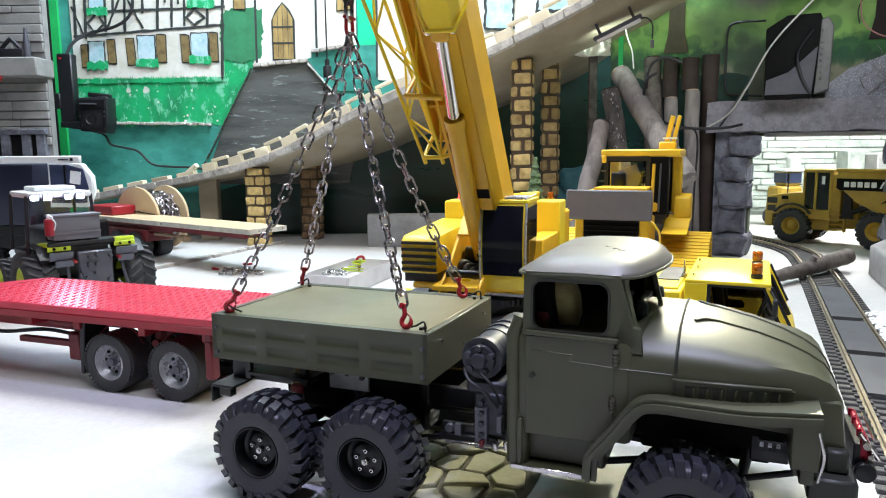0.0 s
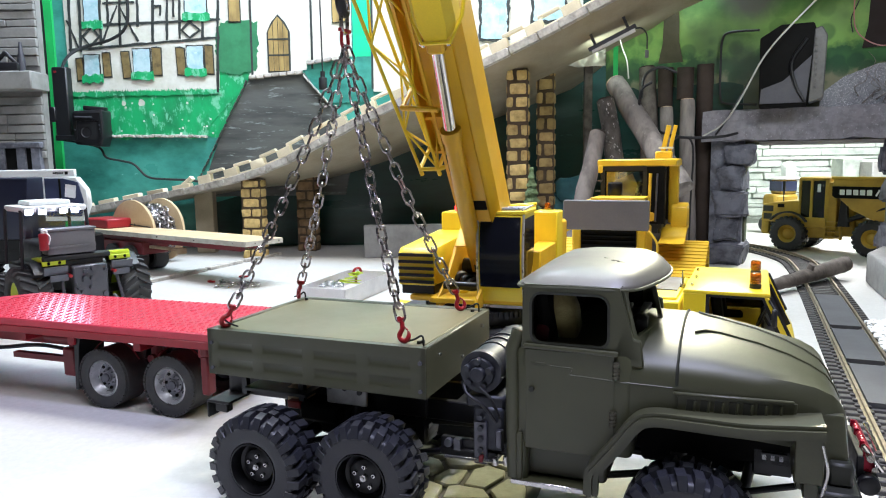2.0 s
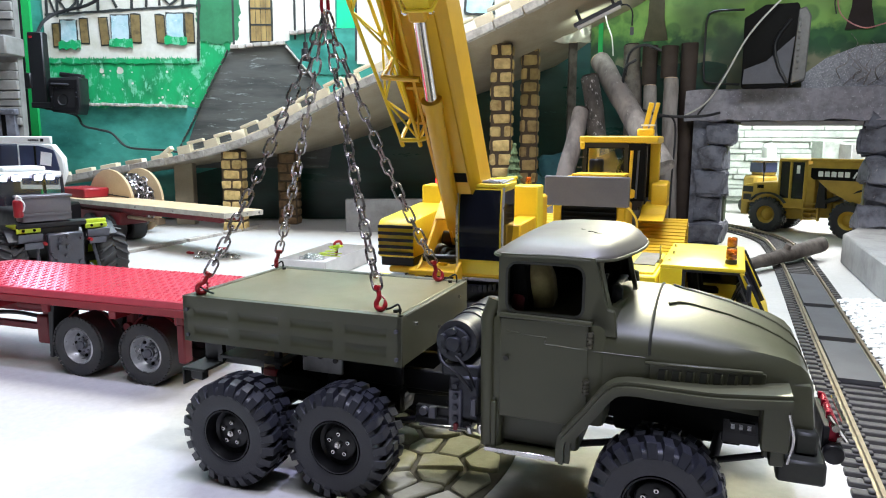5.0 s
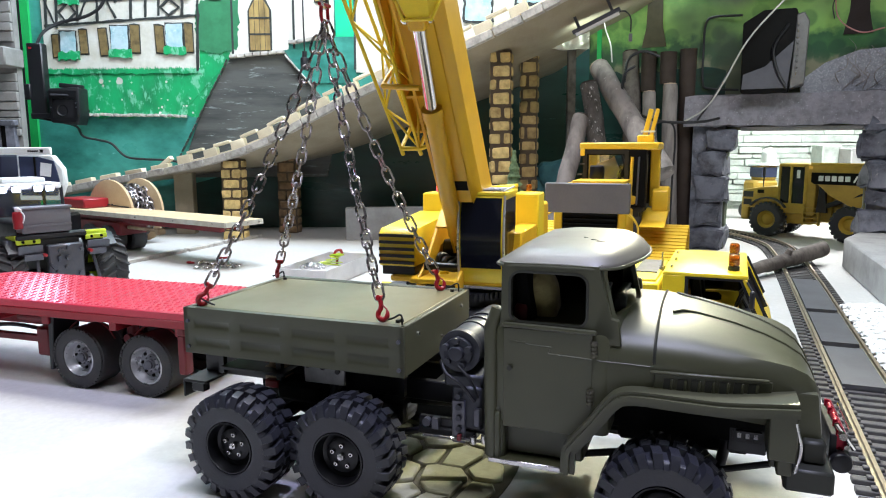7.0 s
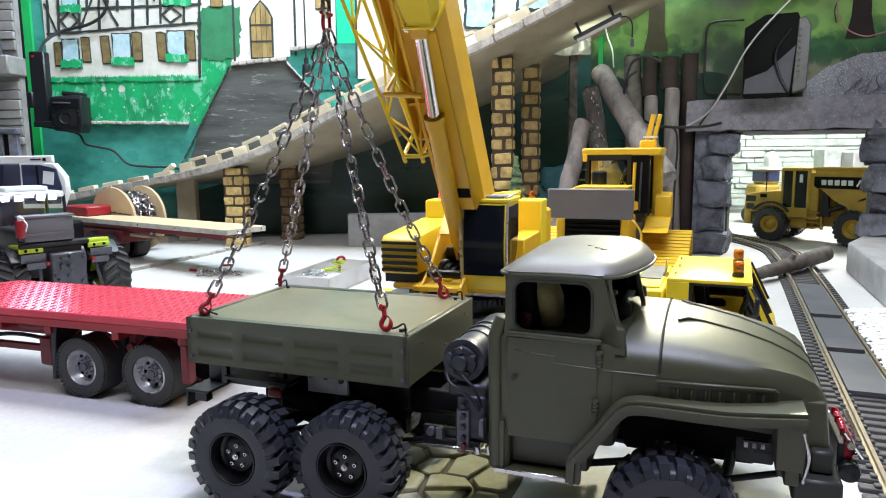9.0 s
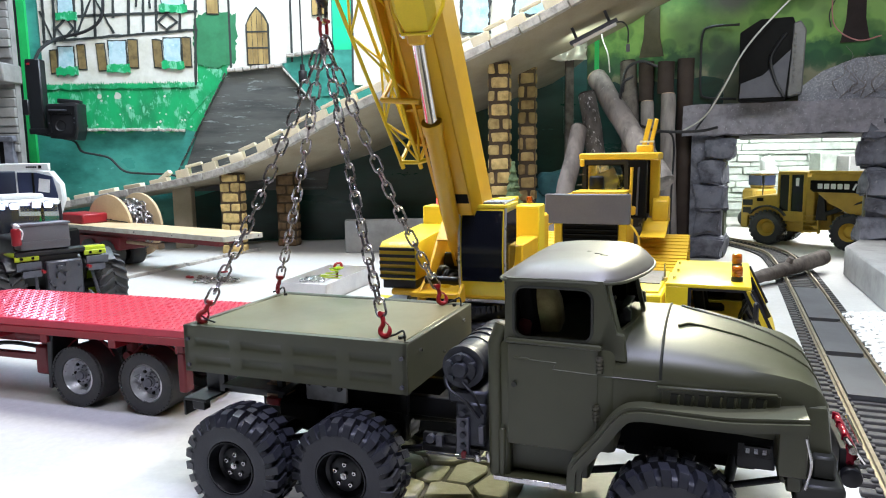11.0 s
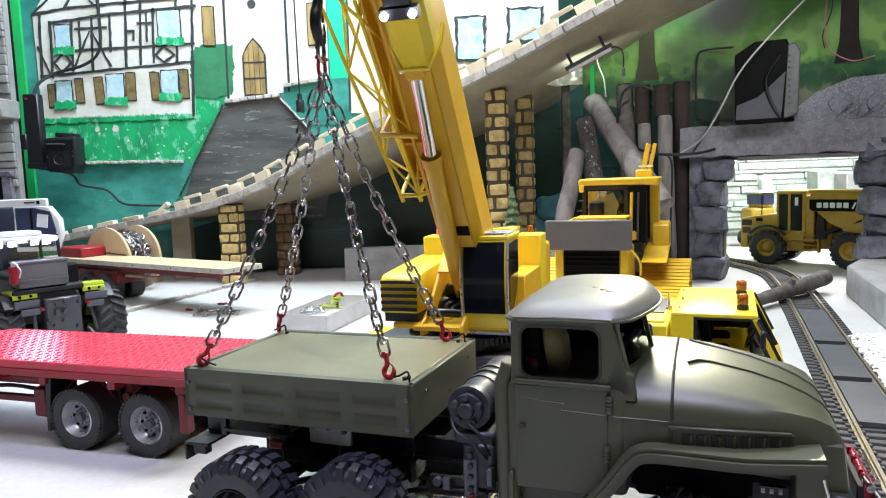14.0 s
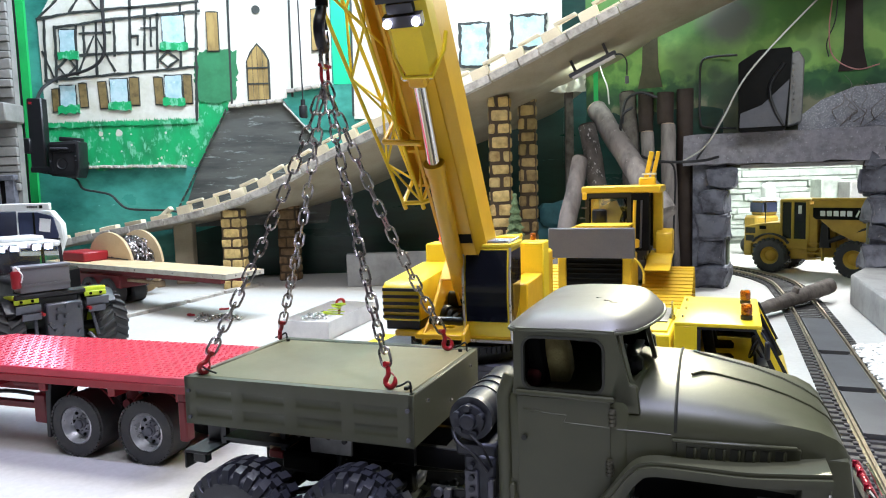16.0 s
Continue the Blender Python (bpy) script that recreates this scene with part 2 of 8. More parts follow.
rim_silver = surface("silver_rim_paint", (0.62, 0.62, 0.65), 0.28, 0.6, spots=60, amount=0.4)
disc_grey = surface("dull_grey_wheel_paint", (0.26, 0.26, 0.29), 0.35, 0.5, dark=(0.12, 0.12, 0.14), spots=70, amount=0.6)
grey_metal = surface("grey_gun_metal", (0.10, 0.10, 0.12), 0.35, 0.5, spots=70, amount=0.4)
# reds below the deck are darkened to carry the shade there
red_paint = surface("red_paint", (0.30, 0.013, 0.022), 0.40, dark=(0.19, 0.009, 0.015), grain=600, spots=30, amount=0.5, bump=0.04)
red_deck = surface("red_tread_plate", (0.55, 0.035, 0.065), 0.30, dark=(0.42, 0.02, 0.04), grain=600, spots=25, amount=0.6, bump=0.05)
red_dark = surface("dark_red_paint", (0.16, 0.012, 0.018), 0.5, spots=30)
red_hook = surface("red_hook_paint", (0.32, 0.010, 0.016), 0.3, dark=(0.15, 0.01, 0.01), spots=120, amount=0.7, worn=(0.25, 0.12, 0.1), worn_at=0.68)
yellow = surface("crane_yellow_paint", (0.72, 0.42, 0.008), 0.33, dark=(0.56, 0.31, 0.007), grain=700, spots=15, amount=0.5, bump=0.03)
yellow_bright = surface("light_yellow_paint", (0.80, 0.60, 0.015), 0.35, dark=(0.66, 0.48, 0.012), grain=700, spots=15, amount=0.4, bump=0.03)
dozer_yellow = surface("dozer_yellow_paint", (0.80, 0.51, 0.02), 0.42, dark=(0.6, 0.36, 0.02), grain=600, spots=25, amount=0.5, bump=0.04)
old_yellow = surface("dumper_yellow_paint", (0.46, 0.30, 0.03), 0.45, dark=(0.28, 0.17, 0.02), grain=600, spots=20, amount=0.7)
lime = surface("lime_paint", (0.55, 0.68, 0.03), 0.4, spots=30)
lit_speaker_grey = surface("grey_speaker_cloth", (0.085, 0.085, 0.10), 0.8, spots=30, amount=0.4, bump=0.3)
anodised = surface("red_anodised_metal", (0.34, 0.012, 0.035), 0.28, 0.6, dark=(0.16, 0.008, 0.02), spots=120, amount=0.7)
hinge_metal = surface("worn_olive_metal", (0.085, 0.080, 0.055), 0.4, 0.3, spots=90, amount=0.6)
motor_metal = surface("dark_motor_metal", (0.045, 0.047, 0.058), 0.46, 0.5, dark=(0.015, 0.015, 0.018), spots=60, amount=0.6, bump=0.1)
bracket_grey = surface("bare_grey_metal", (0.20, 0.20, 0.20), 0.4, 0.5, spots=60, amount=0.5)
grey_panel = surface("grey_panel_paint", (0.13, 0.125, 0.14), 0.5, spots=15, amount=0.2)
white_paint = surface("white_paint", (0.78, 0.79, 0.80), 0.4, spots=20, amount=0.2)
blue_paint = surface("blue_paint", (0.05, 0.09, 0.30), 0.4, spots=20)
cab_glass_blue = surface("dull_blue_glass", (0.05, 0.06, 0.12), 0.15, spots=20)
blue_dark = surface("dark_blue_paint", (0.012, 0.014, 0.035), 0.4, spots=20)
amber = surface("amber_lens", (0.62, 0.17, 0.008), 0.12, spots=60, amount=0.5, bump=0.0, coat=0.5)
amber.node_tree.nodes["Principled BSDF"].inputs["Transmission Weight"].default_value = 0.6
dark_glass = surface("smoked_glass", (0.007, 0.008, 0.013), 0.06, spots=10, bump=0.0, spec=0.5)
window_glass = clear("window_glass", (0.9, 0.95, 0.95))
ply = surface("plywood", (0.56, 0.42, 0.25), 0.6, dark=(0.44, 0.31, 0.17), grain=250, spots=14, amount=0.6, bump=0.1)
ply_edge = surface("sawn_edge", (0.55, 0.52, 0.46), 0.7, dark=(0.36, 0.31, 0.24), grain=300, spots=40, amount=0.7, bump=0.2)
beam_wood = surface("cream_painted_wood", (0.74, 0.66, 0.48), 0.6, dark=(0.60, 0.50, 0.34), grain=250, spots=22, amount=0.5, bump=0.15, vary=0.2)
ramp_board = surface("ramp_board", (0.36, 0.31, 0.22), 0.65, dark=(0.24, 0.20, 0.13), grain=180, spots=8, amount=0.7, bump=0.1)
plaster_edge = surface("chipped_plaster", (0.50, 0.47, 0.43), 0.8, dark=(0.22, 0.20, 0.18), grain=150, spots=50, amount=0.9, bump=0.5, vary=0.3)
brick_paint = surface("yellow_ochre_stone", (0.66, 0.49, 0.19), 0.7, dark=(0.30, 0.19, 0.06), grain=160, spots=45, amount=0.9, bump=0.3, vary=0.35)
# the same ochre stone in two darker copies, for pillars in the ramp's shade
brick_half_shade = surface("dim_ochre_stone", (0.44, 0.31, 0.12), 0.75, dark=(0.18, 0.11, 0.04), grain=160, spots=40, amount=0.9, bump=0.3, vary=0.4)
brick_shade = surface("brown_ochre_stone", (0.24, 0.15, 0.07), 0.75, dark=(0.10, 0.06, 0.03), grain=160, spots=45, amount=0.9, bump=0.3, vary=0.35)
mortar = surface("dark_mortar", (0.085, 0.058, 0.034), 0.9, spots=60, bump=0.3)
stone = surface("grey_stone", (0.15, 0.155, 0.19), 0.7, dark=(0.022, 0.022, 0.030), grain=140, spots=26, amount=1.0, bump=1.0, bump_scale=60, vary=0.35, worn=(0.30, 0.29, 0.31), worn_at=0.63)
stone_lintel = surface("speckled_grey_stone", (0.24, 0.23, 0.26), 0.8, dark=(0.13, 0.125, 0.14), grain=260, spots=60, amount=0.8, bump=0.7, bump_scale=120, worn=(0.40, 0.39, 0.43), worn_at=0.60)
stone_light = surface("pale_stone", (0.50, 0.55, 0.50), 0.8, dark=(0.26, 0.28, 0.26), grain=140, spots=20, amount=0.8, bump=0.5, bump_scale=80, vary=0.2)
stone_wall_left = surface("grey_plank_stone", (0.27, 0.265, 0.255), 0.8, dark=(0.15, 0.15, 0.145), grain=140, spots=14, amount=0.7, bump=0.3, vary=0.25)
concrete = surface("concrete", (0.36, 0.355, 0.35), 0.8, dark=(0.22, 0.215, 0.21), grain=120, spots=14, amount=0.8, bump=0.25)
gravel_white = surface("white_gravel", (0.76, 0.76, 0.76), 0.75, dark=(0.6, 0.6, 0.58), grain=200, spots=40, amount=0.5, bump=0.3)
flag = surface("olive_flagstone", (0.40, 0.385, 0.25), 0.75, dark=(0.26, 0.25, 0.155), grain=160, spots=30, amount=0.7, bump=0.35, vary=0.25)
soil = surface("dark_joint_soil", (0.10, 0.09, 0.06), 0.9, spots=40, bump=0.4)
bark = surface("grey_bark", (0.26, 0.232, 0.215), 0.85, dark=(0.06, 0.053, 0.05), grain=120, spots=26, amount=0.9, bump=0.9, bump_scale=120, worn=(0.42, 0.39, 0.37), worn_at=0.63, stretch=(1, 1, 0.25))
bark_brownish = surface("brownish_bark", (0.170, 0.145, 0.135), 0.85, dark=(0.06, 0.05, 0.046), grain=120, spots=26, amount=0.9, bump=0.9, bump_scale=120, stretch=(1, 1, 0.25))
bark_dark = surface("dark_bark", (0.14, 0.12, 0.105), 0.9, dark=(0.05, 0.04, 0.035), grain=120, spots=40, amount=0.9, bump=1.0, bump_scale=110, worn=(0.2, 0.18, 0.16), worn_at=0.65)
bark_mottled = surface("mottled_bark", (0.10, 0.088, 0.078), 0.85, dark=(0.035, 0.03, 0.027), grain=140, spots=45, amount=1.0, bump=1.0, bump_scale=90, worn=(0.46, 0.44, 0.42), worn_at=0.585, stretch=(1, 1, 0.6))
cream_cloth = surface("cream_cloth", (0.40, 0.34, 0.15), 0.9, dark=(0.22, 0.17, 0.07), grain=500, spots=90, amount=0.7, bump=0.5, sheen=0.3)
bark_brown = surface("brown_painted_trunk", (0.032, 0.020, 0.014), 0.8, spots=30, amount=0.6, bump=0.5)
dark_trunk = surface("dark_trunk_paint", (0.020, 0.012, 0.010), 0.8, spots=20, bump=0.3)
faded_trunk = surface("faded_trunk_paint", (0.085, 0.078, 0.045), 0.8, dark=(0.05, 0.045, 0.025), spots=16, amount=0.8, bump=0.2)
cut_wood = surface("cut_wood", (0.44, 0.33, 0.22), 0.8, dark=(0.24, 0.16, 0.1), spots=60, amount=0.8, bump=0.3)
rail_steel = surface("brass_rail", (0.40, 0.34, 0.25), 0.42, 0.8, dark=(0.26, 0.21, 0.15), spots=60, amount=0.7)
sleeper_plastic = surface("sleeper_plastic", (0.045, 0.042, 0.042), 0.65, dark=(0.085, 0.08, 0.075), spots=70, amount=0.6, bump=0.3, vary=0.3)
crossing_board = surface("crossing_board", (0.085, 0.085, 0.092), 0.65, dark=(0.06, 0.06, 0.062), grain=250, spots=12, amount=0.6, bump=0.1)
needles = surface("fir_needles", (0.22, 0.31, 0.15), 0.8, dark=(0.06, 0.10, 0.055), grain=300, spots=120, amount=0.8, bump=0.5)
cable_black = surface("black_cable", (0.015, 0.015, 0.017), 0.45, bump=0.0)
cable_grey = surface("grey_cable", (0.5, 0.49, 0.46), 0.45, bump=0.0)
cable_red = surface("red_cable", (0.42, 0.17, 0.15), 0.45, bump=0.0)
paper = surface("white_scrap", (0.80, 0.80, 0.84), 0.7, spots=40, amount=0.2)
led_white = glow("white_led", (0.72, 0.76, 1.0), 70)
led_small = glow("crane_led", (0.9, 0.85, 1.0), 25)
led_red = glow("red_tail_lamp", (1.0, 0.03, 0.03), 6)
# mural paints
# pale specks are partly real flecks, partly the wall's speckled shine as colour
teal = surface("dark_teal_wall_paint", (0.070, 0.31, 0.255), 0.30, dark=(0.016, 0.115, 0.095), grain=60, spots=7, amount=1.0, bump=0.9, bump_scale=34, worn=(0.24, 0.52, 0.48), worn_at=0.635, stretch=(0.8, 1, 1.4))
# dark green holding the wall's shade and its dull streaky shine
shade_green = surface("bottle_green_wall_paint", (0.010, 0.046, 0.036), 0.30, dark=(0.005, 0.020, 0.018), grain=60, spots=8, amount=1.0, bump=1.0, bump_scale=22, worn=(0.05, 0.15, 0.13), worn_at=0.66, stretch=(0.5, 1, 2.0))
meadow = surface("meadow_green_paint", (0.020, 0.36, 0.12), 0.5, dark=(0.010, 0.17, 0.06), grain=60, spots=14, amount=1.0, bump=0.6, bump_scale=50, worn=(0.17, 0.52, 0.32), worn_at=0.53, stretch=(1, 1, 0.5))
hedge_paint = surface("muted_green_paint", (0.035, 0.200, 0.085), 0.6, dark=(0.02, 0.13, 0.055), grain=70, spots=12, amount=0.9, bump=0.4, bump_scale=60)
bright_green = surface("bright_green_paint", (0.03, 0.46, 0.10), 0.6, dark=(0.02, 0.33, 0.09), grain=90, spots=10, amount=0.7, bump=0.3, bump_scale=60)
mint = surface("mint_green_paint", (0.02, 0.55, 0.26), 0.55, spots=10, amount=0.4, bump=0.3)
road_paint = surface("slate_road_paint", (0.100, 0.104, 0.100), 0.36, dark=(0.036, 0.040, 0.040), grain=50, spots=11, amount=1.0, bump=1.0, bump_scale=26, worn=(0.25, 0.28, 0.28), worn_at=0.575, stretch=(0.35, 1, 2.2))
house_white = surface("house_white_paint", (0.64, 0.64, 0.585), 0.6, dark=(0.50, 0.49, 0.39), grain=60, spots=12, amount=0.8, bump=0.4, bump_scale=40, worn=(0.55, 0.62, 0.58), worn_at=0.66)
timber_paint = surface("timber_black_paint", (0.030, 0.036, 0.034), 0.6, spots=30, amount=0.6, bump=0.3, worn=(0.10, 0.11, 0.10), worn_at=0.66)
pane_paint = surface("pale_blue_paint", (0.46, 0.60, 0.65), 0.6, dark=(0.22, 0.42, 0.48), grain=90, spots=22, amount=0.9, bump=0.3, worn=(0.62, 0.75, 0.76), worn_at=0.60)
shutter_paint = surface("ochre_shutter_paint", (0.20, 0.145, 0.055), 0.6, dark=(0.075, 0.055, 0.022), grain=120, spots=40, amount=0.9, bump=0.4)
door_paint = surface("ochre_door_paint", (0.36, 0.255, 0.085), 0.6, dark=(0.15, 0.10, 0.035), grain=120, spots=34, amount=1.0, bump=0.4, stretch=(1, 1, 0.25))
mist_paint = surface("grey_sprayed_paint", (0.30, 0.31, 0.34), 0.7, dark=(0.16, 0.16, 0.19), grain=260, spots=110, amount=0.8, bump=0.6, worn=(0.62, 0.63, 0.68), worn_at=0.55)
hall_wall = surface("hall_wall_paint", (0.14, 0.14, 0.135), 0.8, spots=3, amount=0.4)
rock_teal = surface("teal_rock", (0.04, 0.14, 0.16), 0.7, dark=(0.02, 0.07, 0.08), spots=20, amount=0.8, bump=0.5, bump_scale=50)
foil = surface("crumpled_foil", (0.50, 0.48, 0.40), 0.3, 0.4, spots=30, amount=0.6, bump=0.6, bump_scale=70)


def sprayed_forest():
    """The mural's sprayed greens: leafy above, a light band, dark bushes, then bare ground, all with soft edges."""
    m = bpy.data.materials.new("forest_paint")
    m.use_nodes = True
    nt = m.node_tree
    b = nt.nodes["Principled BSDF"]
    b.inputs["Roughness"].default_value = 0.65
    tc = nt.nodes.new("ShaderNodeTexCoord")
    sep = nt.nodes.new("ShaderNodeSeparateXYZ")
    nt.links.new(tc.outputs["Object"], sep.inputs[0])
    soft = node(nt, "ShaderNodeTexNoise", Scale=7.0, Detail=6.0, Roughness=0.65)
    leaf = node(nt, "ShaderNodeTexNoise", Scale=26.0, Detail=5.0, Roughness=0.6)
    for n in (soft, leaf):
        nt.links.new(tc.outputs["Object"], n.inputs["Vector"])
    bend = nt.nodes.new("ShaderNodeMath")
    bend.operation = "MULTIPLY_ADD"
    bend.inputs[1].default_value = 0.09
    nt.links.new(leaf.outputs[0], bend.inputs[0])
    nt.links.new(sep.outputs["Z"], bend.inputs[2])
    band = nt.nodes.new("ShaderNodeMapRange")
    band.inputs[1].default_value, band.inputs[2].default_value = 0.465, 1.065
    nt.links.new(bend.outputs[0], band.inputs[0])
    ramp = nt.nodes.new("ShaderNodeValToRGB")
    stops = ((0.0, (0.17, 0.165, 0.10)), (0.235, (0.22, 0.22, 0.13)), (0.275, (0.030, 0.105, 0.035)), (0.33, (0.022, 0.095, 0.03)), (0.375, (0.22, 0.42, 0.085)), (0.50, (0.24, 0.42, 0.10)), (0.60, (0.10, 0.24, 0.05)), (1.0, (0.07, 0.18, 0.04)))
    ramp.color_ramp.elements[0].position, ramp.color_ramp.elements[0].color = stops[0][0], (*stops[0][1], 1)
    ramp.color_ramp.elements[1].position, ramp.color_ramp.elements[1].color = stops[-1][0], (*stops[-1][1], 1)
    for p, c in stops[1:-1]:
        ramp.color_ramp.elements.new(p).color = (*c, 1)
    nt.links.new(band.outputs[0], ramp.inputs[0])
    mix = nt.nodes.new("ShaderNodeMix")
    mix.data_type = "RGBA"
    mix.inputs[7].default_value = (0.05, 0.17, 0.035, 1)
    rng = nt.nodes.new("ShaderNodeMapRange")
    rng.inputs[1].default_value, rng.inputs[2].default_value, rng.inputs[4].default_value = 0.50, 0.68, 0.75
    nt.links.new(soft.outputs[0], rng.inputs[0])
    nt.links.new(rng.outputs[0], mix.inputs[0])
    nt.links.new(ramp.outputs[0], mix.inputs[6])
    # round dabs of dark leaf green, thickest in the bush band
    dab = node(nt, "ShaderNodeTexVoronoi", Scale=19.0)
    nt.links.new(tc.outputs["Object"], dab.inputs["Vector"])
    spot = nt.nodes.new("ShaderNodeMapRange")
    spot.inputs[1].default_value, spot.inputs[2].default_value, spot.inputs[3].default_value, spot.inputs[4].default_value = 0.40, 0.52, 0.85, 0.0
    nt.links.new(dab.outputs["Distance"], spot.inputs[0])
    near = nt.nodes.new("ShaderNodeMapRange")
    near.inputs[1].default_value, near.inputs[2].default_value, near.inputs[3].default_value, near.inputs[4].default_value = 0.625, 0.80, 1.0, 0.15
    nt.links.new(bend.outputs[0], near.inputs[0])
    low = nt.nodes.new("ShaderNodeMapRange")
    low.inputs[1].default_value, low.inputs[2].default_value = 0.565, 0.605
    nt.links.new(bend.outputs[0], low.inputs[0])
    both = nt.nodes.new("ShaderNodeMath")
    both.operation = "MULTIPLY"
    nt.links.new(spot.outputs[0], both.inputs[0])
    nt.links.new(near.outputs[0], both.inputs[1])
    all_ = nt.nodes.new("ShaderNodeMath")
    all_.operation = "MULTIPLY"
    nt.links.new(both.outputs[0], all_.inputs[0])
    nt.links.new(low.outputs[0], all_.inputs[1])
    dabs = nt.nodes.new("ShaderNodeMix")
    dabs.data_type = "RGBA"
    dabs.inputs[7].default_value = (0.014, 0.075, 0.028, 1)
    nt.links.new(all_.outputs[0], dabs.inputs[0])
    nt.links.new(mix.outputs[2], dabs.inputs[6])
    # clouds of sooty overspray
    cloud = node(nt, "ShaderNodeTexNoise", Scale=2.6, Detail=4.0, Roughness=0.5)
    nt.links.new(tc.outputs["Object"], cloud.inputs["Vector"])
    haze = nt.nodes.new("ShaderNodeMapRange")
    haze.inputs[1].default_value, haze.inputs[2].default_value, haze.inputs[4].default_value = 0.46, 0.64, 0.85
    nt.links.new(cloud.outputs[0], haze.inputs[0])
    soot = nt.nodes.new("ShaderNodeMix")
    soot.data_type = "RGBA"
    soot.inputs[7].default_value = (0.040, 0.060, 0.035, 1)
    nt.links.new(haze.outputs[0], soot.inputs[0])
    nt.links.new(dabs.outputs[2], soot.inputs[6])
    # one grey patch sprayed over above the loudspeaker
    away = nt.nodes.new("ShaderNodeVectorMath")
    away.operation = "DISTANCE"
    away.inputs[1].default_value = (0.872, 2.162, 0.805)
    nt.links.new(tc.outputs["Object"], away.inputs[0])
    fray = nt.nodes.new("ShaderNodeMath")
    fray.operation = "MULTIPLY_ADD"
    fray.inputs[1].default_value = 0.09
    nt.links.new(soft.outputs[0], fray.inputs[0])
    nt.links.new(away.outputs["Value"], fray.inputs[2])
    edge = nt.nodes.new("ShaderNodeMapRange")
    edge.inputs[1].default_value, edge.inputs[2].default_value, edge.inputs[3].default_value, edge.inputs[4].default_value = 0.085, 0.15, 0.92, 0.0
    nt.links.new(fray.outputs[0], edge.inputs[0])
    grey = nt.nodes.new("ShaderNodeMix")
    grey.data_type = "RGBA"
    grey.inputs[7].default_value = (0.115, 0.112, 0.100, 1)
    nt.links.new(edge.outputs[0], grey.inputs[0])
    nt.links.new(soot.outputs[2], grey.inputs[6])
    nt.links.new(grey.outputs[2], b.inputs["Base Color"])
    bp = nt.nodes.new("ShaderNodeBump")
    bp.inputs["Strength"].default_value, bp.inputs["Distance"].default_value = 0.3, 0.002
    nt.links.new(leaf.outputs[0], bp.inputs["Height"])
    nt.links.new(bp.outputs[0], b.inputs["Normal"])
    return m


forest_paint = sprayed_forest()


# ---- setting: floor, hall, painted back wall ----
def setting(name, bm, material, label, category, smooth=40):
    return tagged(link(name, bm, material, None, "", smooth), label, category, "", "structure")


floor = setting("floor", span(-5, 5, -3, 6, -0.05, 0), floor_paint, "cream-white painted floor with faint stains", "floor")
ceiling = setting("ceiling", span(-5, 5, -3, 6, 2.6, 2.7), hall_wall, "grey hall ceiling", "ceiling")
setting("wall_south", span(-5, 5, -3.1, -3, 0, 2.6), hall_wall, "plain grey hall wall", "wall")
setting("wall_west", span(-5.1, -5, -3, 6, 0, 2.6), hall_wall, "plain grey hall wall", "wall")
setting("wall_far", span(-5, 5, 6, 6.1, 0, 2.6), hall_wall, "plain grey hall wall", "wall")
setting("wall_east", span(5, 5.1, -3, 6, 0, 2.6), hall_wall, "plain grey hall wall", "wall")

WALL = 2.80
wall_north = setting("wall_north", span(-2.6, 0.72, WALL, WALL + 0.06, 0, 2.6), teal, "wall painted with a village, dark teal below", "wall")


def flat(name, points, material, depth=0.003, label="", parent=None, bevel=0.0):
    """A painted board on the back wall, corners as (x, z)."""
    return part(name, prism(points, WALL - depth, WALL + 0.001, "y", bevel, 1), material, parent or wall_north, label, 30)


def ragged(points, amount, step=0.012, seed=1):
    """An outline with its straight sides broken into short, uneven strokes."""
    r, out = random.Random(seed), []
    for p, q in zip(points, points[1:] + points[:1]):
        n = max(1, int(math.dist(p, q) / step))
        for k in range(n):
            out.append((p[0] + (q[0] - p[0]) * k / n + r.uniform(-amount, amount), p[1] + (q[1] - p[1]) * k / n + r.uniform(-amount, amount)))
    return out


def wavy(x0, x1, z0, z1, dz, n, seed):
    """An outline with a ragged top and bottom edge."""
    r = random.Random(seed)
    low = [(x0 + (x1 - x0) * i / n, z0 + r.uniform(-dz, dz)) for i in range(n + 1)]
    top = [(x0 + (x1 - x0) * i / n, z1 + r.uniform(-dz, dz)) for i in range(n, -1, -1)]
    return low + top


flat("painted_meadow", wavy(-1.53, -0.80, 0.436, 0.625, 0.008, 30, 1), meadow, 0.002, "meadow-green band with white flecks")
flat("painted_gable_wall", [(-0.935, 0.80), (-0.80, 0.80), (-0.79, 1.6), (-0.915, 1.6)], house_white, 0.003)
flat("painted_slope", [(-1.03, 0.43), (-0.80, 0.66), (-0.79, 0.70), (-0.94, 0.70), (-0.94, 0.60)], meadow, 0.0035)
flat("painted_hedge", ragged([(-0.940, 0.690), (-0.86, 0.672), (-0.785, 0.690), (-0.772, 0.80), (-0.775, 0.868), (-0.83, 0.880), (-0.900, 0.872), (-0.935, 0.86)], 0.006, 0.012, 3), hedge_paint, 0.0066, "muted green painted hedge")
# the shade below the ramp, painted on the wall
flat("painted_lower_band", [(-1.0, 0.0), (0.70, 0.0), (0.70, 0.86), (-0.50, 0.30), (-1.0, 0.17)], shade_green, 0.0025)
flat("painted_road", [(-1.035, 0.20), (-0.45, 0.20), (-0.40, 0.44), (-0.516, 0.565), (-0.598, 0.676), (-0.812, 0.661), (-0.94, 0.44)], road_paint, 0.006, "slate-grey painted road", bevel=0.002)
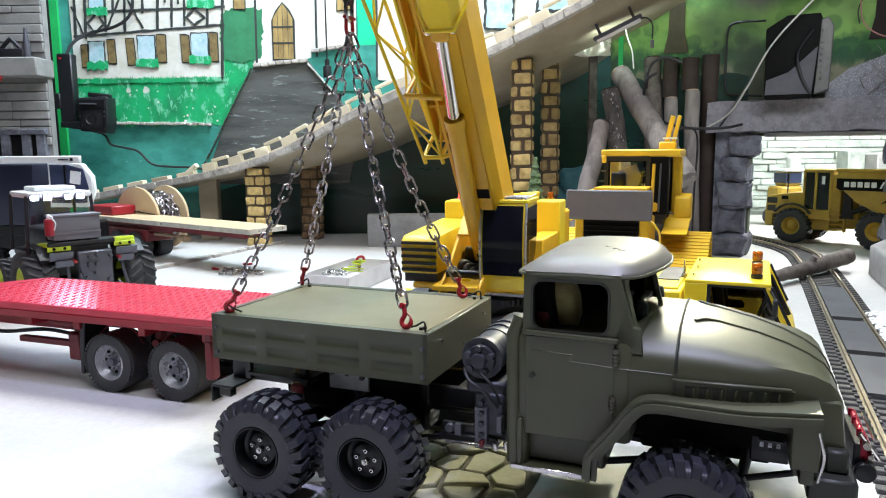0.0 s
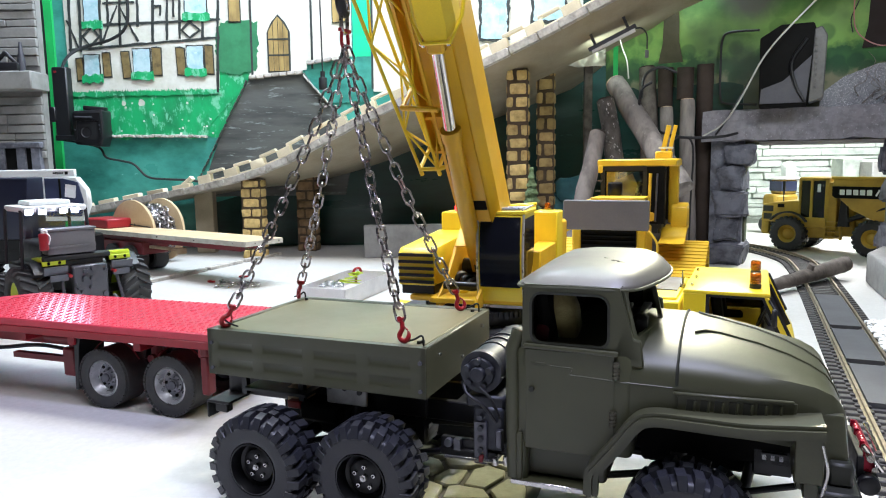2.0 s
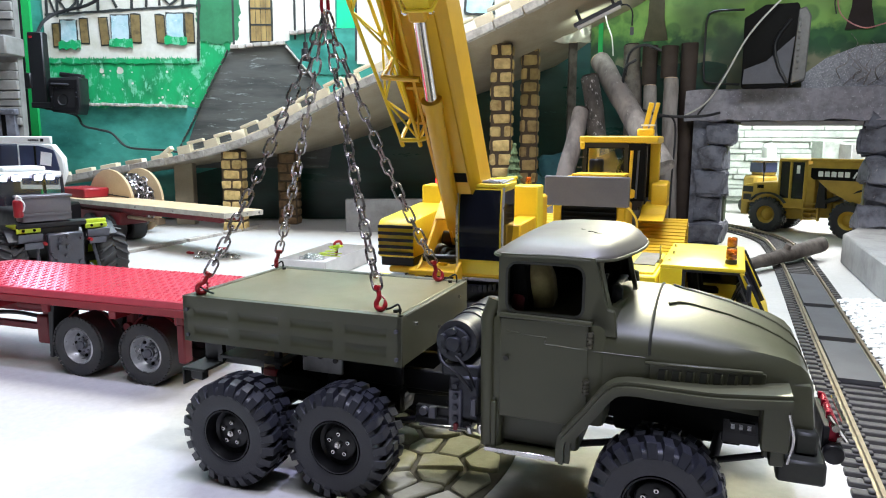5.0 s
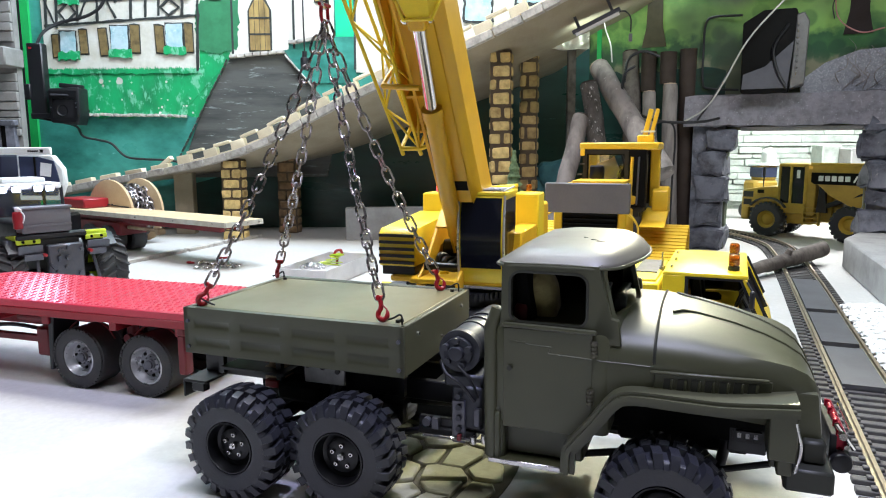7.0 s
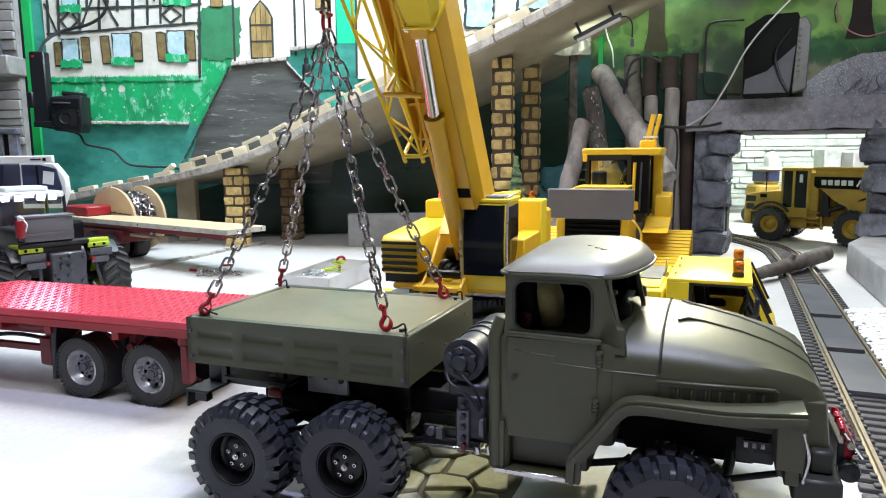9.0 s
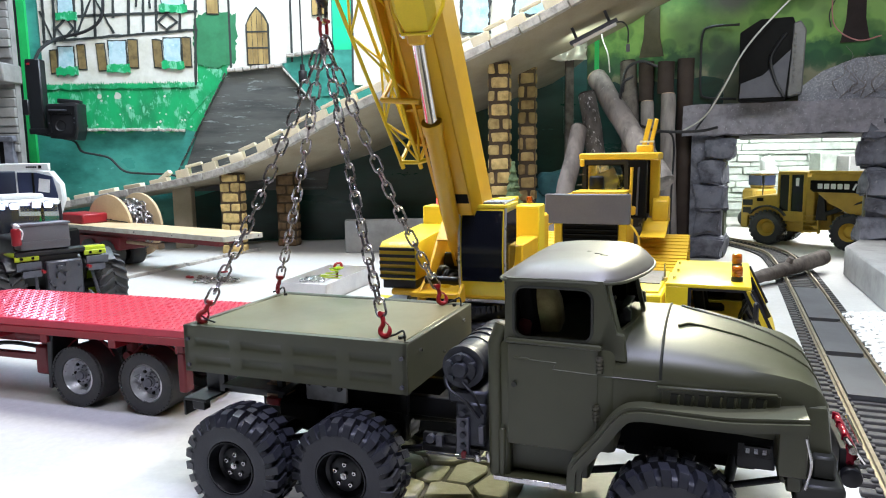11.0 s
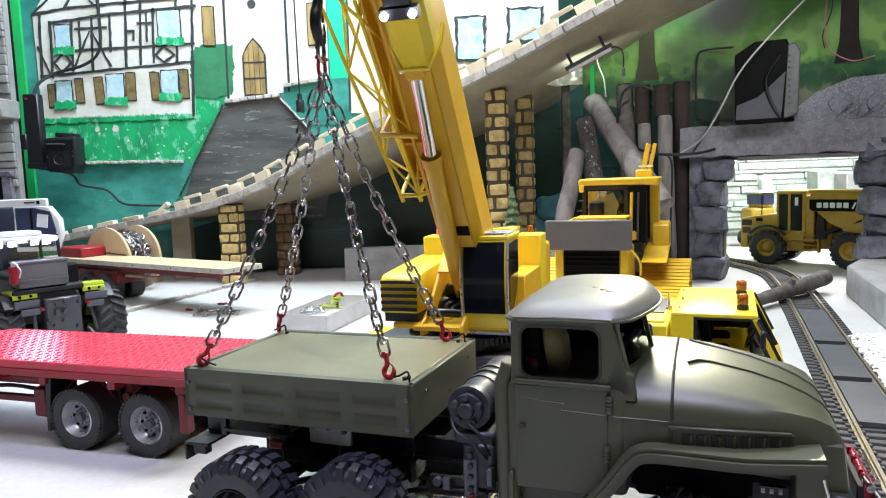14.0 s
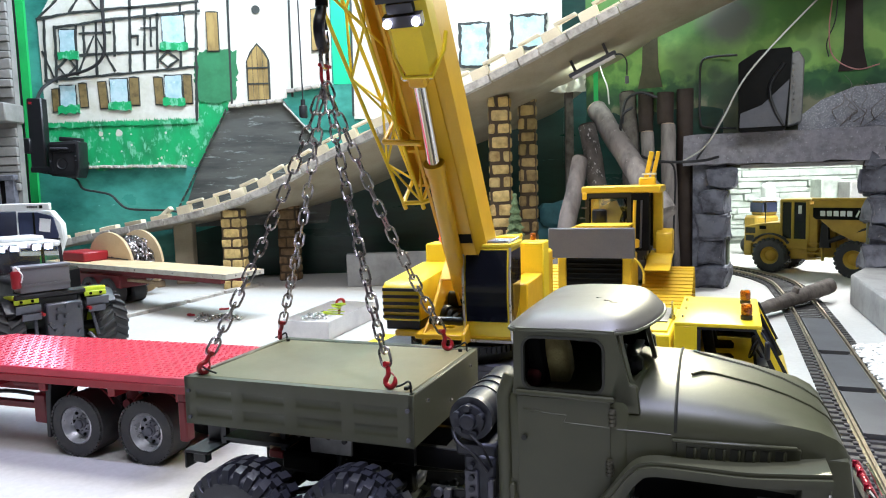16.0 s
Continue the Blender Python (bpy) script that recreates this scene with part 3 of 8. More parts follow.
flat("painted_church_wall", [(-0.812, 0.668), (-0.587, 0.687), (-0.565, 1.06), (-0.565, 1.6), (-0.80, 1.6), (-0.79, 1.06)], house_white, 0.005)
flat("painted_tower_wall", [(-0.585, 0.72), (-0.41, 0.735), (-0.406, 1.6), (-0.562, 1.6)], house_white, 0.004)
flat("painted_tower_base", [(-0.62, 0.56), (-0.33, 0.56), (-0.33, 0.735), (-0.585, 0.72)], teal, 0.0045)
flat("painted_green_stripe", [(-0.404, 0.733), (-0.328, 0.733), (-0.318, 1.6), (-0.40, 1.6)], mint, 0.005)
flat("painted_barn_wall", [(-0.331, 0.60), (-0.326, 1.6), (0.52, 1.6), (0.52, 0.70), (0.10, 0.58)], house_white, 0.004)
# the corner's shade, painted on as a dark board
flat("painted_dark_corner", [(0.48, 0.40), (0.72, 0.40), (0.72, 1.6), (0.48, 1.6)], shade_green, 0.006)
house = flat("painted_house", [(-1.522, 0.613), (-0.932, 0.612), (-0.915, 1.05), (-0.92, 1.6), (-1.15, 1.6), (-1.525, 1.005)], house_white, 0.006, "white half-timbered house front")


brush = random.Random(33)


def beams(rows, w):
    for k_, (x0, z0, x1, z1) in enumerate(rows):
        length = math.hypot(x1 - x0, z1 - z0)
        n = max(3, int(length / 0.02))
        l_ = length + w * 0.6
        edge = [(-l_ / 2 + l_ * i / n, s * (w / 2 + brush.uniform(-0.0022, 0.0012))) for s, row in ((-1, range(n + 1)), (1, range(n, -1, -1))) for i in row]
        b = part("timber", prism(edge, -0.0015, 0.0015, "y"), timber_paint, wall_north)
        b.matrix_world = Matrix.Translation(((x0 + x1) / 2, WALL - 0.0073 - 0.00035 * (k_ % 9) - (0.0002 if w < 0.009 else 0), (z0 + z1) / 2)) @ Matrix.Rotation(-math.atan2(z1 - z0, x1 - x0), 4, "Y")


beams(((-1.512, 0.779, -0.923, 0.815), (-1.38, 0.87, -0.919, 0.883), (-1.526, 1.01, -1.385, 1.031), (-1.385, 1.031, -0.908, 1.059), (-1.463, 0.976, -1.242, 1.001), (-1.242, 1.001, -0.904, 1.023), (-1.498, 1.003, -1.506, 0.773), (-1.459, 0.981, -1.465, 0.772), (-1.378, 0.978, -1.386, 0.797), (-1.35, 0.977, -1.354, 0.877), (-1.301, 0.997, -1.312, 0.795), (-1.233, 1.001, -1.237, 0.865), (-1.167, 1.077, -1.182, 0.806), (-1.111, 1.044, -1.127, 0.811), (-1.065, 1.017, -1.076, 0.816), (-0.976, 1.05, -0.987, 0.817), (-0.914, 1.07, -0.938, 0.611)), 0.010)
beams(((-1.519, 1.016, -1.439, 1.085), (-1.4, 1.032, -1.364, 1.083), (-1.322, 1.082, -1.289, 1.039), (-1.514, 0.889, -1.471, 0.778), (-1.456, 0.829, -1.418, 0.864), (-1.418, 0.864, -1.39, 0.827), (-1.39, 0.827, -1.428, 0.79), (-1.428, 0.79, -1.456, 0.829), (-1.312, 0.94, -1.381, 0.805), (-1.305, 0.94, -1.241, 0.808), (-1.068, 0.845, -1.033, 0.876), (-1.033, 0.876, -0.996, 0.843), (-0.996, 0.843, -1.037, 0.817), (-1.037, 0.817, -1.068, 0.845), (-1.168, 0.938, -1.144, 0.937), (-1.144, 0.937, -1.147, 0.903), (-1.129, 0.966, -1.073, 0.965), (-1.091, 1.008, -1.095, 0.897), (-1.268, 1.08, -1.274, 0.954), (-1.367, 0.952, -1.248, 0.953)), 0.008)
def painted_window(x0, z0, x1, z1, sill=True, name="painted_window", edge=0.004):
    w = part(name, prism(ragged([(x0, z0), (x1, z0), (x1, z1), (x0, z1)], edge * 0.45, 0.016, int(abs(x0) * 1000)), WALL - 0.0115, WALL - 0.005), timber_paint, wall_north)
    part("pane", prism(ragged([(x0 + edge, z0 + edge), (x1 - edge, z0 + edge), (x1 - edge, z1 - edge), (x0 + edge, z1 - edge)], edge * 0.4, 0.014, int(abs(x1) * 900)), WALL - 0.0130, WALL - 0.008), pane_paint, w)
    if sill:
        part("flower_box", prism(wavy(x0 - 0.008, x1 + 0.008, z0 - 0.012, z0 + 0.018, 0.005, 9, int(x0 * 100)), WALL - 0.0145, WALL - 0.008), meadow, w)


def shutter(x0, z0, x1, z1, m=None):
    a, b, c, d = [brush.uniform(-0.004, 0.004) for _ in range(4)]
    s = part("painted_shutter", prism([(x0 + a, z0 + c), (x1 + a, z0 + d), (x1 + b, z1 + d), ((x0 + x1) / 2 + b, z1 + c + 0.002), (x0 + b, z1 + c)], WALL - 0.009, WALL - 0.005), timber_paint, wall_north)
    part("shutter_board", prism([(x0 + a + 0.004, z0 + c + 0.004), (x1 + a - 0.003, z0 + d + 0.005), (x1 + b - 0.004, z1 + d - 0.004), (x0 + b + 0.003, z1 + c - 0.004)], WALL - 0.011, WALL - 0.008), m or shutter_paint, s)


for x0, z1, x1, z0 in ((-1.460, 0.761, -1.394, 0.664), (-1.266, 0.780, -1.194, 0.672), (-1.055, 0.787, -0.985, 0.681), (-1.446, 0.970, -1.382, 0.868), (-1.052, 1.011, -0.962, 0.890)):
    painted_window(x0, z0, x1, z1)
for x0, z1, x1, z0 in ((-1.494, 0.750, -1.464, 0.660), (-1.384, 0.764, -1.350, 0.668), (-1.310, 0.768, -1.274, 0.662), (-1.194, 0.780, -1.154, 0.671), (-1.096, 0.780, -1.058, 0.672), (-0.982, 0.790, -0.946, 0.677)):
    shutter(x0, z0, x1, z1)
shutter(-0.880, 0.872, -0.832, 1.022, door_paint)
shutter(-0.485, 0.86, -0.43, 1.02, door_paint)
painted_window(0.083, 0.781, 0.200, 0.951, False, edge=0.010)
painted_window(0.281, 0.843, 0.420, 0.975, False, edge=0.010)
arch = [(-0.737, 0.678), (-0.649, 0.680), (-0.647, 0.83), (-0.665, 0.868), (-0.692, 0.897), (-0.720, 0.865), (-0.737, 0.828)]
church_door = part("painted_door", prism(arch, WALL - 0.010, WALL - 0.004), timber_paint, wall_north, "arched ochre church door")
for i in range(4):
    x = -0.7305 + i * 0.0195
    t0, t1 = [0.888 - 0.058 * min(1, abs(q + 0.692) / 0.040) ** 1.25 for q in (x, x + 0.0175)]
    part("plank", prism([(x, 0.684), (x + 0.0175, 0.684), (x + 0.0175, t1), (x, t0)], WALL - 0.0125, WALL - 0.009), door_paint, church_door)
for z in (0.74, 0.80):
    part("band", prism([(-0.732, z), (-0.653, z), (-0.653, z + 0.006), (-0.732, z + 0.006)], WALL - 0.014, WALL - 0.010), timber_paint, church_door)
part("painted_round_window", cyl(0.016, 0.004, (-0.690, WALL - 0.006, 1.022), (90, 0, 0), 20), timber_paint, wall_north)
for x0, z0, x1, z1 in ((-0.565, 0.69, -0.56, 1.4), (-0.80, 0.67, -0.792, 1.4), (-0.333, 0.61, -0.322, 1.4)):
    part("painted_outline", prism([(x0 - 0.004, z0), (x0 + 0.004, z0), (x1 + 0.004, z1), (x1 - 0.004, z1)], WALL - 0.0075, WALL - 0.004), timber_paint, wall_north)
# stone strips laid along the meadow's lower edge, the road's edges and the buildings' feet
rim = random.Random(4)


def strip(x0, z0, x1, z1, n, h=0.011, m=None):
    for i in range(n):
        a, b = i / n, (i + 1) / n - 0.015
        xa, xb, za, zb = x0 + (x1 - x0) * a, x0 + (x1 - x0) * b, z0 + (z1 - z0) * a + rim.uniform(-.002, .002), z0 + (z1 - z0) * b + rim.uniform(-.002, .002)
        part("edge_stone", prism([(xa, za), (xb, zb), (xb, zb + h), (xa, za + h)], WALL - 0.022, WALL, "y", 0.002, 1), m or plaster_edge, wall_north)


strip(-1.40, 0.440, -0.985, 0.432, 16)
strip(-0.812, 0.652, -0.60, 0.672, 7, 0.014)
strip(-0.585, 0.705, -0.42, 0.727, 5, 0.014)
strip(-0.60, 0.66, -0.50, 0.545, 5, 0.010)
strip(-1.03, 0.27, -0.82, 0.65, 14, 0.007, road_paint)
tufts = random.Random(14)
blades = [(-1.525, 0.600)]
x = -1.525
while x < -0.93:
    blades += [(x, 0.613 + tufts.uniform(0, 0.006)), (x + 0.003, 0.618 + tufts.uniform(0, 0.009))]
    x += tufts.uniform(0.005, 0.011)
flat("painted_grass", blades + [(-0.925, 0.598 + 0.0), *[(-0.925 - 0.6 * k / 40, 0.600 + tufts.uniform(-0.006, 0.006)) for k in range(1, 40)]], meadow, 0.0066, "ragged painted grass along the house foot")
flecks = random.Random(9)
for i in range(22):
    x, z, r = flecks.uniform(-1.45, -0.95), flecks.uniform(0.45, 0.58), flecks.choice((0.003, 0.004, 0.004, 0.005))
    if i < 2:
        x, z, r = (-1.245, -1.315)[i], 0.572, (0.013, 0.009)[i]
    part("paint_fleck", place(rough(cyl(r, 0.0012, seg=11), r * 0.35, 90, i), (x, WALL - 0.003, z), (90, 0, 0)), house_white, wall_north)

# ---- the stone building and the green strip at the wall's end ----
left_building = setting("wall_northwest", span(-2.6, -1.462, 2.50, 2.53, 0, 2.6), stone_wall_left, "grey stone-clad building block with a ledge", "wall")
courses = random.Random(7)
z = 0.36
while z < 1.3:
    hgt = courses.uniform(0.022, 0.04)
    if not 0.575 < z < 0.66:
        x = -1.464
        while x > -2.2:
            w = courses.uniform(0.09, 0.22)
            part("stone_slab", span(x - w + 0.003, x, 2.493 - courses.uniform(0, 0.006), 2.502, z, z + hgt - 0.003, 0.002), stone_wall_left, left_building)
            x -= w
    z += hgt
part("ledge", span(-2.4, -1.452, 2.42, 2.53, 0.592, 0.655, 0.004), stone_wall_left, left_building, "grey ledge")
part("barred_opening", span(-1.78, -1.49, 2.485, 2.51, 0.315, 0.40), dark_inside, left_building, "dark barred opening")
for x in (-1.77, -1.705, -1.62, -1.545, -1.492):
    part("bar", span(x - 0.016, x + 0.016, 2.475, 2.50, 0.30, 0.41, 0.002), stone, left_building)
part("lintel", span(-1.80, -1.47, 2.47, 2.51, 0.395, 0.415, 0.003), stone, left_building)
setting("trim", span(-1.67, -1.57, 2.785, 2.7995, 0, 2.6), bright_green, "bright green painted corner board", "trim")

# ---- forest wall with the stone gate ----
GATE = pose(0.80, 2.20, 0, 0, 0, -28)


def at_gate(x0, x1, y0, y1, z0, z1, bevel=0.0):
    bm = span(x0, x1, y0, y1, z0, z1, bevel)
    bmesh.ops.transform(bm, matrix=GATE, verts=bm.verts)
    return bm


def gate_flat(points, depth, back=0.001):
    bm = prism(points, -depth, back, "y")
    bmesh.ops.transform(bm, matrix=GATE, verts=bm.verts)
    return bm


forest = setting("wall_forest", join(at_gate(-0.36, 0.075, 0, 0.06, 0, 2.6), at_gate(0.075, 0.44, 0, 0.06, 0.362, 2.6), at_gate(0.44, 1.9, 0, 0.06, 0, 2.6)), forest_paint, "wall painted as a light green forest", "wall", 0)
# shade behind the logs, painted on the lower wall
part("lower_wall_paint", gate_flat(wavy(-0.36, 0.06, 0.0, 0.545, 0.01, 14, 3), 0.003), shade_green, forest, "lower wall behind the logs, its shade painted bottle green")
part("painted_stripe", gate_flat([(-0.334, 0.57), (-0.320, 0.57), (-0.322, 1.5), (-0.338, 1.5)], 0.006), bright_green, forest)
for x, w, m in ((-0.155, 0.025, faded_trunk), (0.395, 0.024, dark_trunk), (0.75, 0.03, dark_trunk)):
    part("painted_trunk", gate_flat([(x - w * 1.5, 0.62), (x - w, 0.68), (x - w * 0.8, 0.85), (x - w, 1.5), (x + w, 1.5), (x + w * 0.8, 0.85), (x + w, 0.68), (x + w * 1.5, 0.62)], 0.004, -0.001), m, forest)
mound = part("painted_mist", gate_flat([(0.262, 0.44), (0.262, 0.50), (0.32, 0.545), (0.40, 0.575), (0.50, 0.58), (0.62, 0.56), (0.9, 0.50), (0.9, 0.44)], 0.012), mist_paint, forest, "grey sprayed rock mound")
twigs = random.Random(5)
for i in range(9):
    x, z = 0.31 + twigs.uniform(0, 0.26), 0.46 + twigs.uniform(0, 0.03)
    pts = [(x, -0.014, z)]
    for k in range(5):
        x, z = x + twigs.uniform(-0.02, 0.028), z + twigs.uniform(0.008, 0.03)
        pts.append((x, -0.016 - twigs.uniform(0, 0.01), z))
    way = curve(pts, 3)
    bm = tube(way, [0.0014 - 0.0010 * k / (len(way) - 1) for k in range(len(way))], 5)
    bmesh.ops.transform(bm, matrix=GATE, verts=bm.verts)
    part("twig", bm, bark, forest)

gate = thing("stone_gate", GATE, "rough grey stone gateway with a heavy lintel", "gate", kind="structure")
masonry = random.Random(21)


def stone_block(x0, x1, y0, y1, z0, z1, seed, m=None):
    bm = span(x0, x1, y0, y1, z0, z1)
    bmesh.ops.subdivide_edges(bm, edges=bm.edges[:], cuts=3, use_grid_fill=True)
    bmesh.ops.bevel(bm, geom=[e for e in bm.edges if e.calc_face_angle(0) > 1], offset=0.006, segments=2, affect="EDGES")
    rough(bm, 0.020, 17, seed)
    part("stone_block", bm, m or stone, gate, "", 28)


z = 0.0
k = 0
while z < 0.355:
    hgt = min(masonry.uniform(0.068, 0.082), 0.372 - z)
    inner = 0.070 + masonry.uniform(-0.008, 0.010) + 0.045 * (z / 0.36) ** 2
    stone_block(-0.024 + 0.040 * (z / 0.36) + masonry.uniform(-0.008, 0.008), inner, -0.055, 0.06, z + 0.003, z + hgt - 0.003, k)
    z, k = z + hgt, k + 1
part("backing", join(span(-0.022, 0.07, -0.035, 0.05, 0, 0.46), span(0.445, 0.66, -0.035, 0.05, 0.06, 0.46)), stone, gate)
z = 0.07
while z < 0.41:
    hgt = masonry.uniform(0.06, 0.085)
    for x0, x1 in ((0.420 + masonry.uniform(0, 0.018), 0.56), (0.56, 0.70)):
        if min(z + hgt, 0.43) - z > 0.025:
            stone_block(x0 + 0.002, x1 - 0.002, -0.06, 0.06, z + 0.003, min(z + hgt, 0.43) - 0.003, k)
        k += 1
    z += hgt
lintel = span(-0.045, 0.72, -0.068, 0.06, 0.374, 0.462)
bmesh.ops.subdivide_edges(lintel, edges=[e for e in lintel.edges if e.calc_length() > 0.5], cuts=24)
bmesh.ops.subdivide_edges(lintel, edges=[e for e in lintel.edges if e.calc_length() > 0.07], cuts=4, use_grid_fill=True)
rough(lintel, 0.009, 30, 5)
part("lintel_stone", lintel, stone_lintel, gate, "long rough grey lintel stone", 28)
part("concrete_soffit", span(0.112, 0.445, -0.045, 0.06, 0.359, 0.371, 0.002), concrete, gate, "grey concrete beam under the lintel")

# ---- bright cave behind the gate ----
cave = setting("wall_cave", span(0.6, 3.6, 3.50, 3.56, 0, 1.3), stone_light, "pale layered stone wall, brightly lit", "wall")
layers = random.Random(31)
z = 0.02
while z < 0.62:
    hgt = layers.uniform(0.018, 0.04)
    x = 0.9
    while x < 2.9:
        w = layers.uniform(0.10, 0.30)
        part("stone_layer", span(x + 0.002, x + w, 3.485 - layers.uniform(0, 0.02), 3.502, z, z + hgt - 0.002, 0.003), stone_light, cave)
        x += w
    z += hgt
setting("wall_cave_side", span(0.58, 0.62, 2.5, 3.5, 0, 1.3), stone_light, "pale cave side wall", "wall")
setting("cave_roof", span(0.6, 3.6, 2.35, 3.56, 1.3, 1.33), stone_light, "pale cave roof", "ceiling")
setting("wall_cave_end", span(3.56, 3.6, 1.2, 3.5, 0, 1.3), stone_light, "pale cave end wall", "wall")

# ---- concrete kerb block beside the track ----
kerb = prism([(1.045, 1.823), (0.889, 1.402), (0.70, 0.892), (1.9, 0.6), (2.2, 1.45), (1.20, 2.00)], 0, 0.078, "z", 0.004, 1)
setting("kerb", kerb, concrete, "worn pale concrete kerb block", "kerb")


# ---- ramp with parapet and its painted stone pillars ----
ramp = thing("ramp", pose(0, 0, 0), "long beige board ramp with a chipped cream parapet", "ramp", kind="structure")
LINE = curve([(-1.55, 2.66, 0.150), (-1.326, 2.60, 0.186), (-0.72, 2.40, 0.298), (-0.30, 2.253, 0.472), (0.136, 2.10, 0.644), (0.553, 1.93, 0.829), (1.30, 1.66, 1.13)], 8)
ACROSS = Vector((0.33, 0.944, 0.0))


def along(d):
    """A point and the way at a distance along the ramp's edge."""
    for a, b in zip(LINE, LINE[1:]):
        if (b - a).length >= d:
            return a + (b - a) * (d / (b - a).length), (b - a).normalized()
        d -= (b - a).length
    return LINE[-1].copy(), (LINE[-1] - LINE[-2]).normalized()




def reach(p):
    """The ramp runs back to the wall, and narrows where it leaves it."""
    return (2.79 - p.y) / 0.944 if p.x < 0.20 else max(0.30, (2.79 - p.y) / 0.944 - (p.x - 0.20) * 1.8)


def belly(p):
    return 0.052 * min(1, max(0, (p.x + 0.95) / 0.5))


part("ramp_board", loft([[p + ACROSS * 0.004 - Z * 0.004, p + ACROSS * reach(p) - Z * 0.004, p + ACROSS * reach(p) - Z * (0.020 + belly(p)), p + ACROSS * 0.15 - Z * (0.020 + belly(p)), p + ACROSS * 0.004 - Z * 0.018] for p in LINE]), ramp_board, ramp, "", 25)
total = sum((b - a).length for a, b in zip(LINE, LINE[1:]))
chip = random.Random(41)


def on_edge(name, d0, d1, z0, z1, y0, y1, m):
    d = (d0 + d1) / 2
    p, w = along(d)
    bm = span(-(d1 - d0) / 2, (d1 - d0) / 2, y0, y1, z0, z1, 0.0015)
    rough(bm, 0.0015, 60, d * 10)
    ob = part(name, bm, m, ramp)
    x = w
    yv = Z.cross(x).normalized()
    ob.matrix_world = Matrix(((*[x[0], yv[0], x.cross(yv)[0]], p[0]), (*[x[1], yv[1], x.cross(yv)[1]], p[1]), (*[x[2], yv[2], x.cross(yv)[2]], p[2]), (0, 0, 0, 1)))
    return ob


d = 0.0
while d < total - 0.15:
    w = chip.uniform(0.055, 0.10)
    on_edge("edge_stone", d, d + w - 0.003, -0.020, 0.003, -0.007, 0.022, plaster_edge)
    d += w
d, high = 0.10, False
while d < total - 0.2:
    if d < 0.62:
        on_edge("parapet_stone", d, d + 0.075, 0.003, 0.017, -0.004, 0.020, beam_wood)
        d += 0.115
    else:
        # posts, open gaps and a handrail above
        on_edge("parapet_stone", d, d + 0.055, 0.003, 0.032, -0.003, 0.016, beam_wood)
        on_edge("parapet_base", d + 0.056, d + 0.112, 0.003, 0.009, -0.001, 0.014, beam_wood)
        on_edge("parapet_rail", d + 0.045, d + 0.112, 0.032, 0.042, -0.002, 0.013, beam_wood)
        d += 0.114
on_edge("parapet_end", 0.575, 0.66, 0.010, 0.024, -0.003, 0.016, beam_wood).rotation_euler.y -= 0.45


def pillar(x, y, z0, z1, w, dep, turn, label, courses_h=0.034, m=None):
    p = thing("stone_pillar", pose(x, y, z0, 0, 0, turn), label, "pillar", "ramp pillars", "structure")
    part("core", span(-w / 2 + 0.004, w / 2 - 0.004, -dep / 2 + 0.004, dep / 2 - 0.004, 0, z1 - z0), mortar, p)
    r = random.Random(int(x * 1000))
    joint = 0.0045 if z1 > 0.5 else 0.0028
    z, row = 0.0, 0
    while z < z1 - z0 - 0.004:
        hgt = min(courses_h + r.uniform(-0.005, 0.005), z1 - z0 - z)
        cut = r.uniform(-0.15, 0.15) * w
        halves = ((-w / 2, cut), (cut, w / 2)) if row % 2 == 0 else ((-w / 2 + 0.10 * w, w / 2 - 0.05 * w),)
        for a, b in halves:
            part("stone", rough(span(a + joint, b - joint, -dep / 2, -dep / 2 + 0.012, z + joint, z + hgt - joint, 0.005, 2), 0.003, 60, z * 40 + a * 90), m or brick_paint, p)
        part("stone", span(-w / 2, -w / 2 + 0.012, -dep / 2 + 0.016, dep / 2 - 0.004, z + joint, z + hgt - joint, 0.005), m or brick_paint, p)
        part("stone", span(w / 2 - 0.012, w / 2, -dep / 2 + 0.016, dep / 2 - 0.004, z + joint, z + hgt - joint, 0.005), m or brick_paint, p)
        z, row = z + hgt, row + 1


pillar(-0.715, 2.44, 0, 0.276, 0.075, 0.06, -10, "short pillar of painted ochre stones")
pillar(0.182, 2.20, 0, 0.600, 0.070, 0.06, -10, "tall pillar of painted ochre stones", 0.040)
# these two take the darkened copies as their shade
pillar(0.289, 2.38, 0, 0.620, 0.062, 0.06, -10, "tall pillar of ochre stones coloured as half shaded", 0.042, brick_half_shade)
pillar(-0.57, 2.64, 0, 0.330, 0.075, 0.06, -10, "short pillar of ochre stones coloured as shaded", m=brick_shade)
post = thing("wooden_post", pose(-0.95, 2.62, 0), "dark wooden post under the ramp", "post", kind="structure")
part("post_shaft", span(-0.035, 0.035, -0.02, 0.02, 0, 0.235, 0.003), ramp_board, post)
post = thing("wooden_post", pose(0.43, 2.40, 0), "thin brown wooden post", "post", kind="structure")
part("post_shaft", span(-0.013, 0.013, -0.012, 0.012, 0, 0.66, 0.002), bark_dark, post)

# ---- narrow-gauge track ----
track = thing("railway_track", pose(0, 0, 0), "model railway track with brass rails on dark sleepers", "track", kind="structure")
CENTRE = curve([(0.150, -0.115, 0), (0.306, 0.276, 0), (0.463, 0.668, 0), (0.657, 1.155, 0), (0.851, 1.642, 0), (0.985, 2.00, 0), (1.045, 2.22, 0), (1.035, 2.46, 0), (0.95, 2.72, 0), (0.80, 2.95, 0)], 20)
GAUGE = 0.0315


def offset(points, side):
    out = []
    for i, p in enumerate(points):
        w = (points[min(i + 1, len(points) - 1)] - points[max(i - 1, 0)]).normalized()
        out.append((p + Vector((w.y, -w.x, 0)) * side, w))
    return out


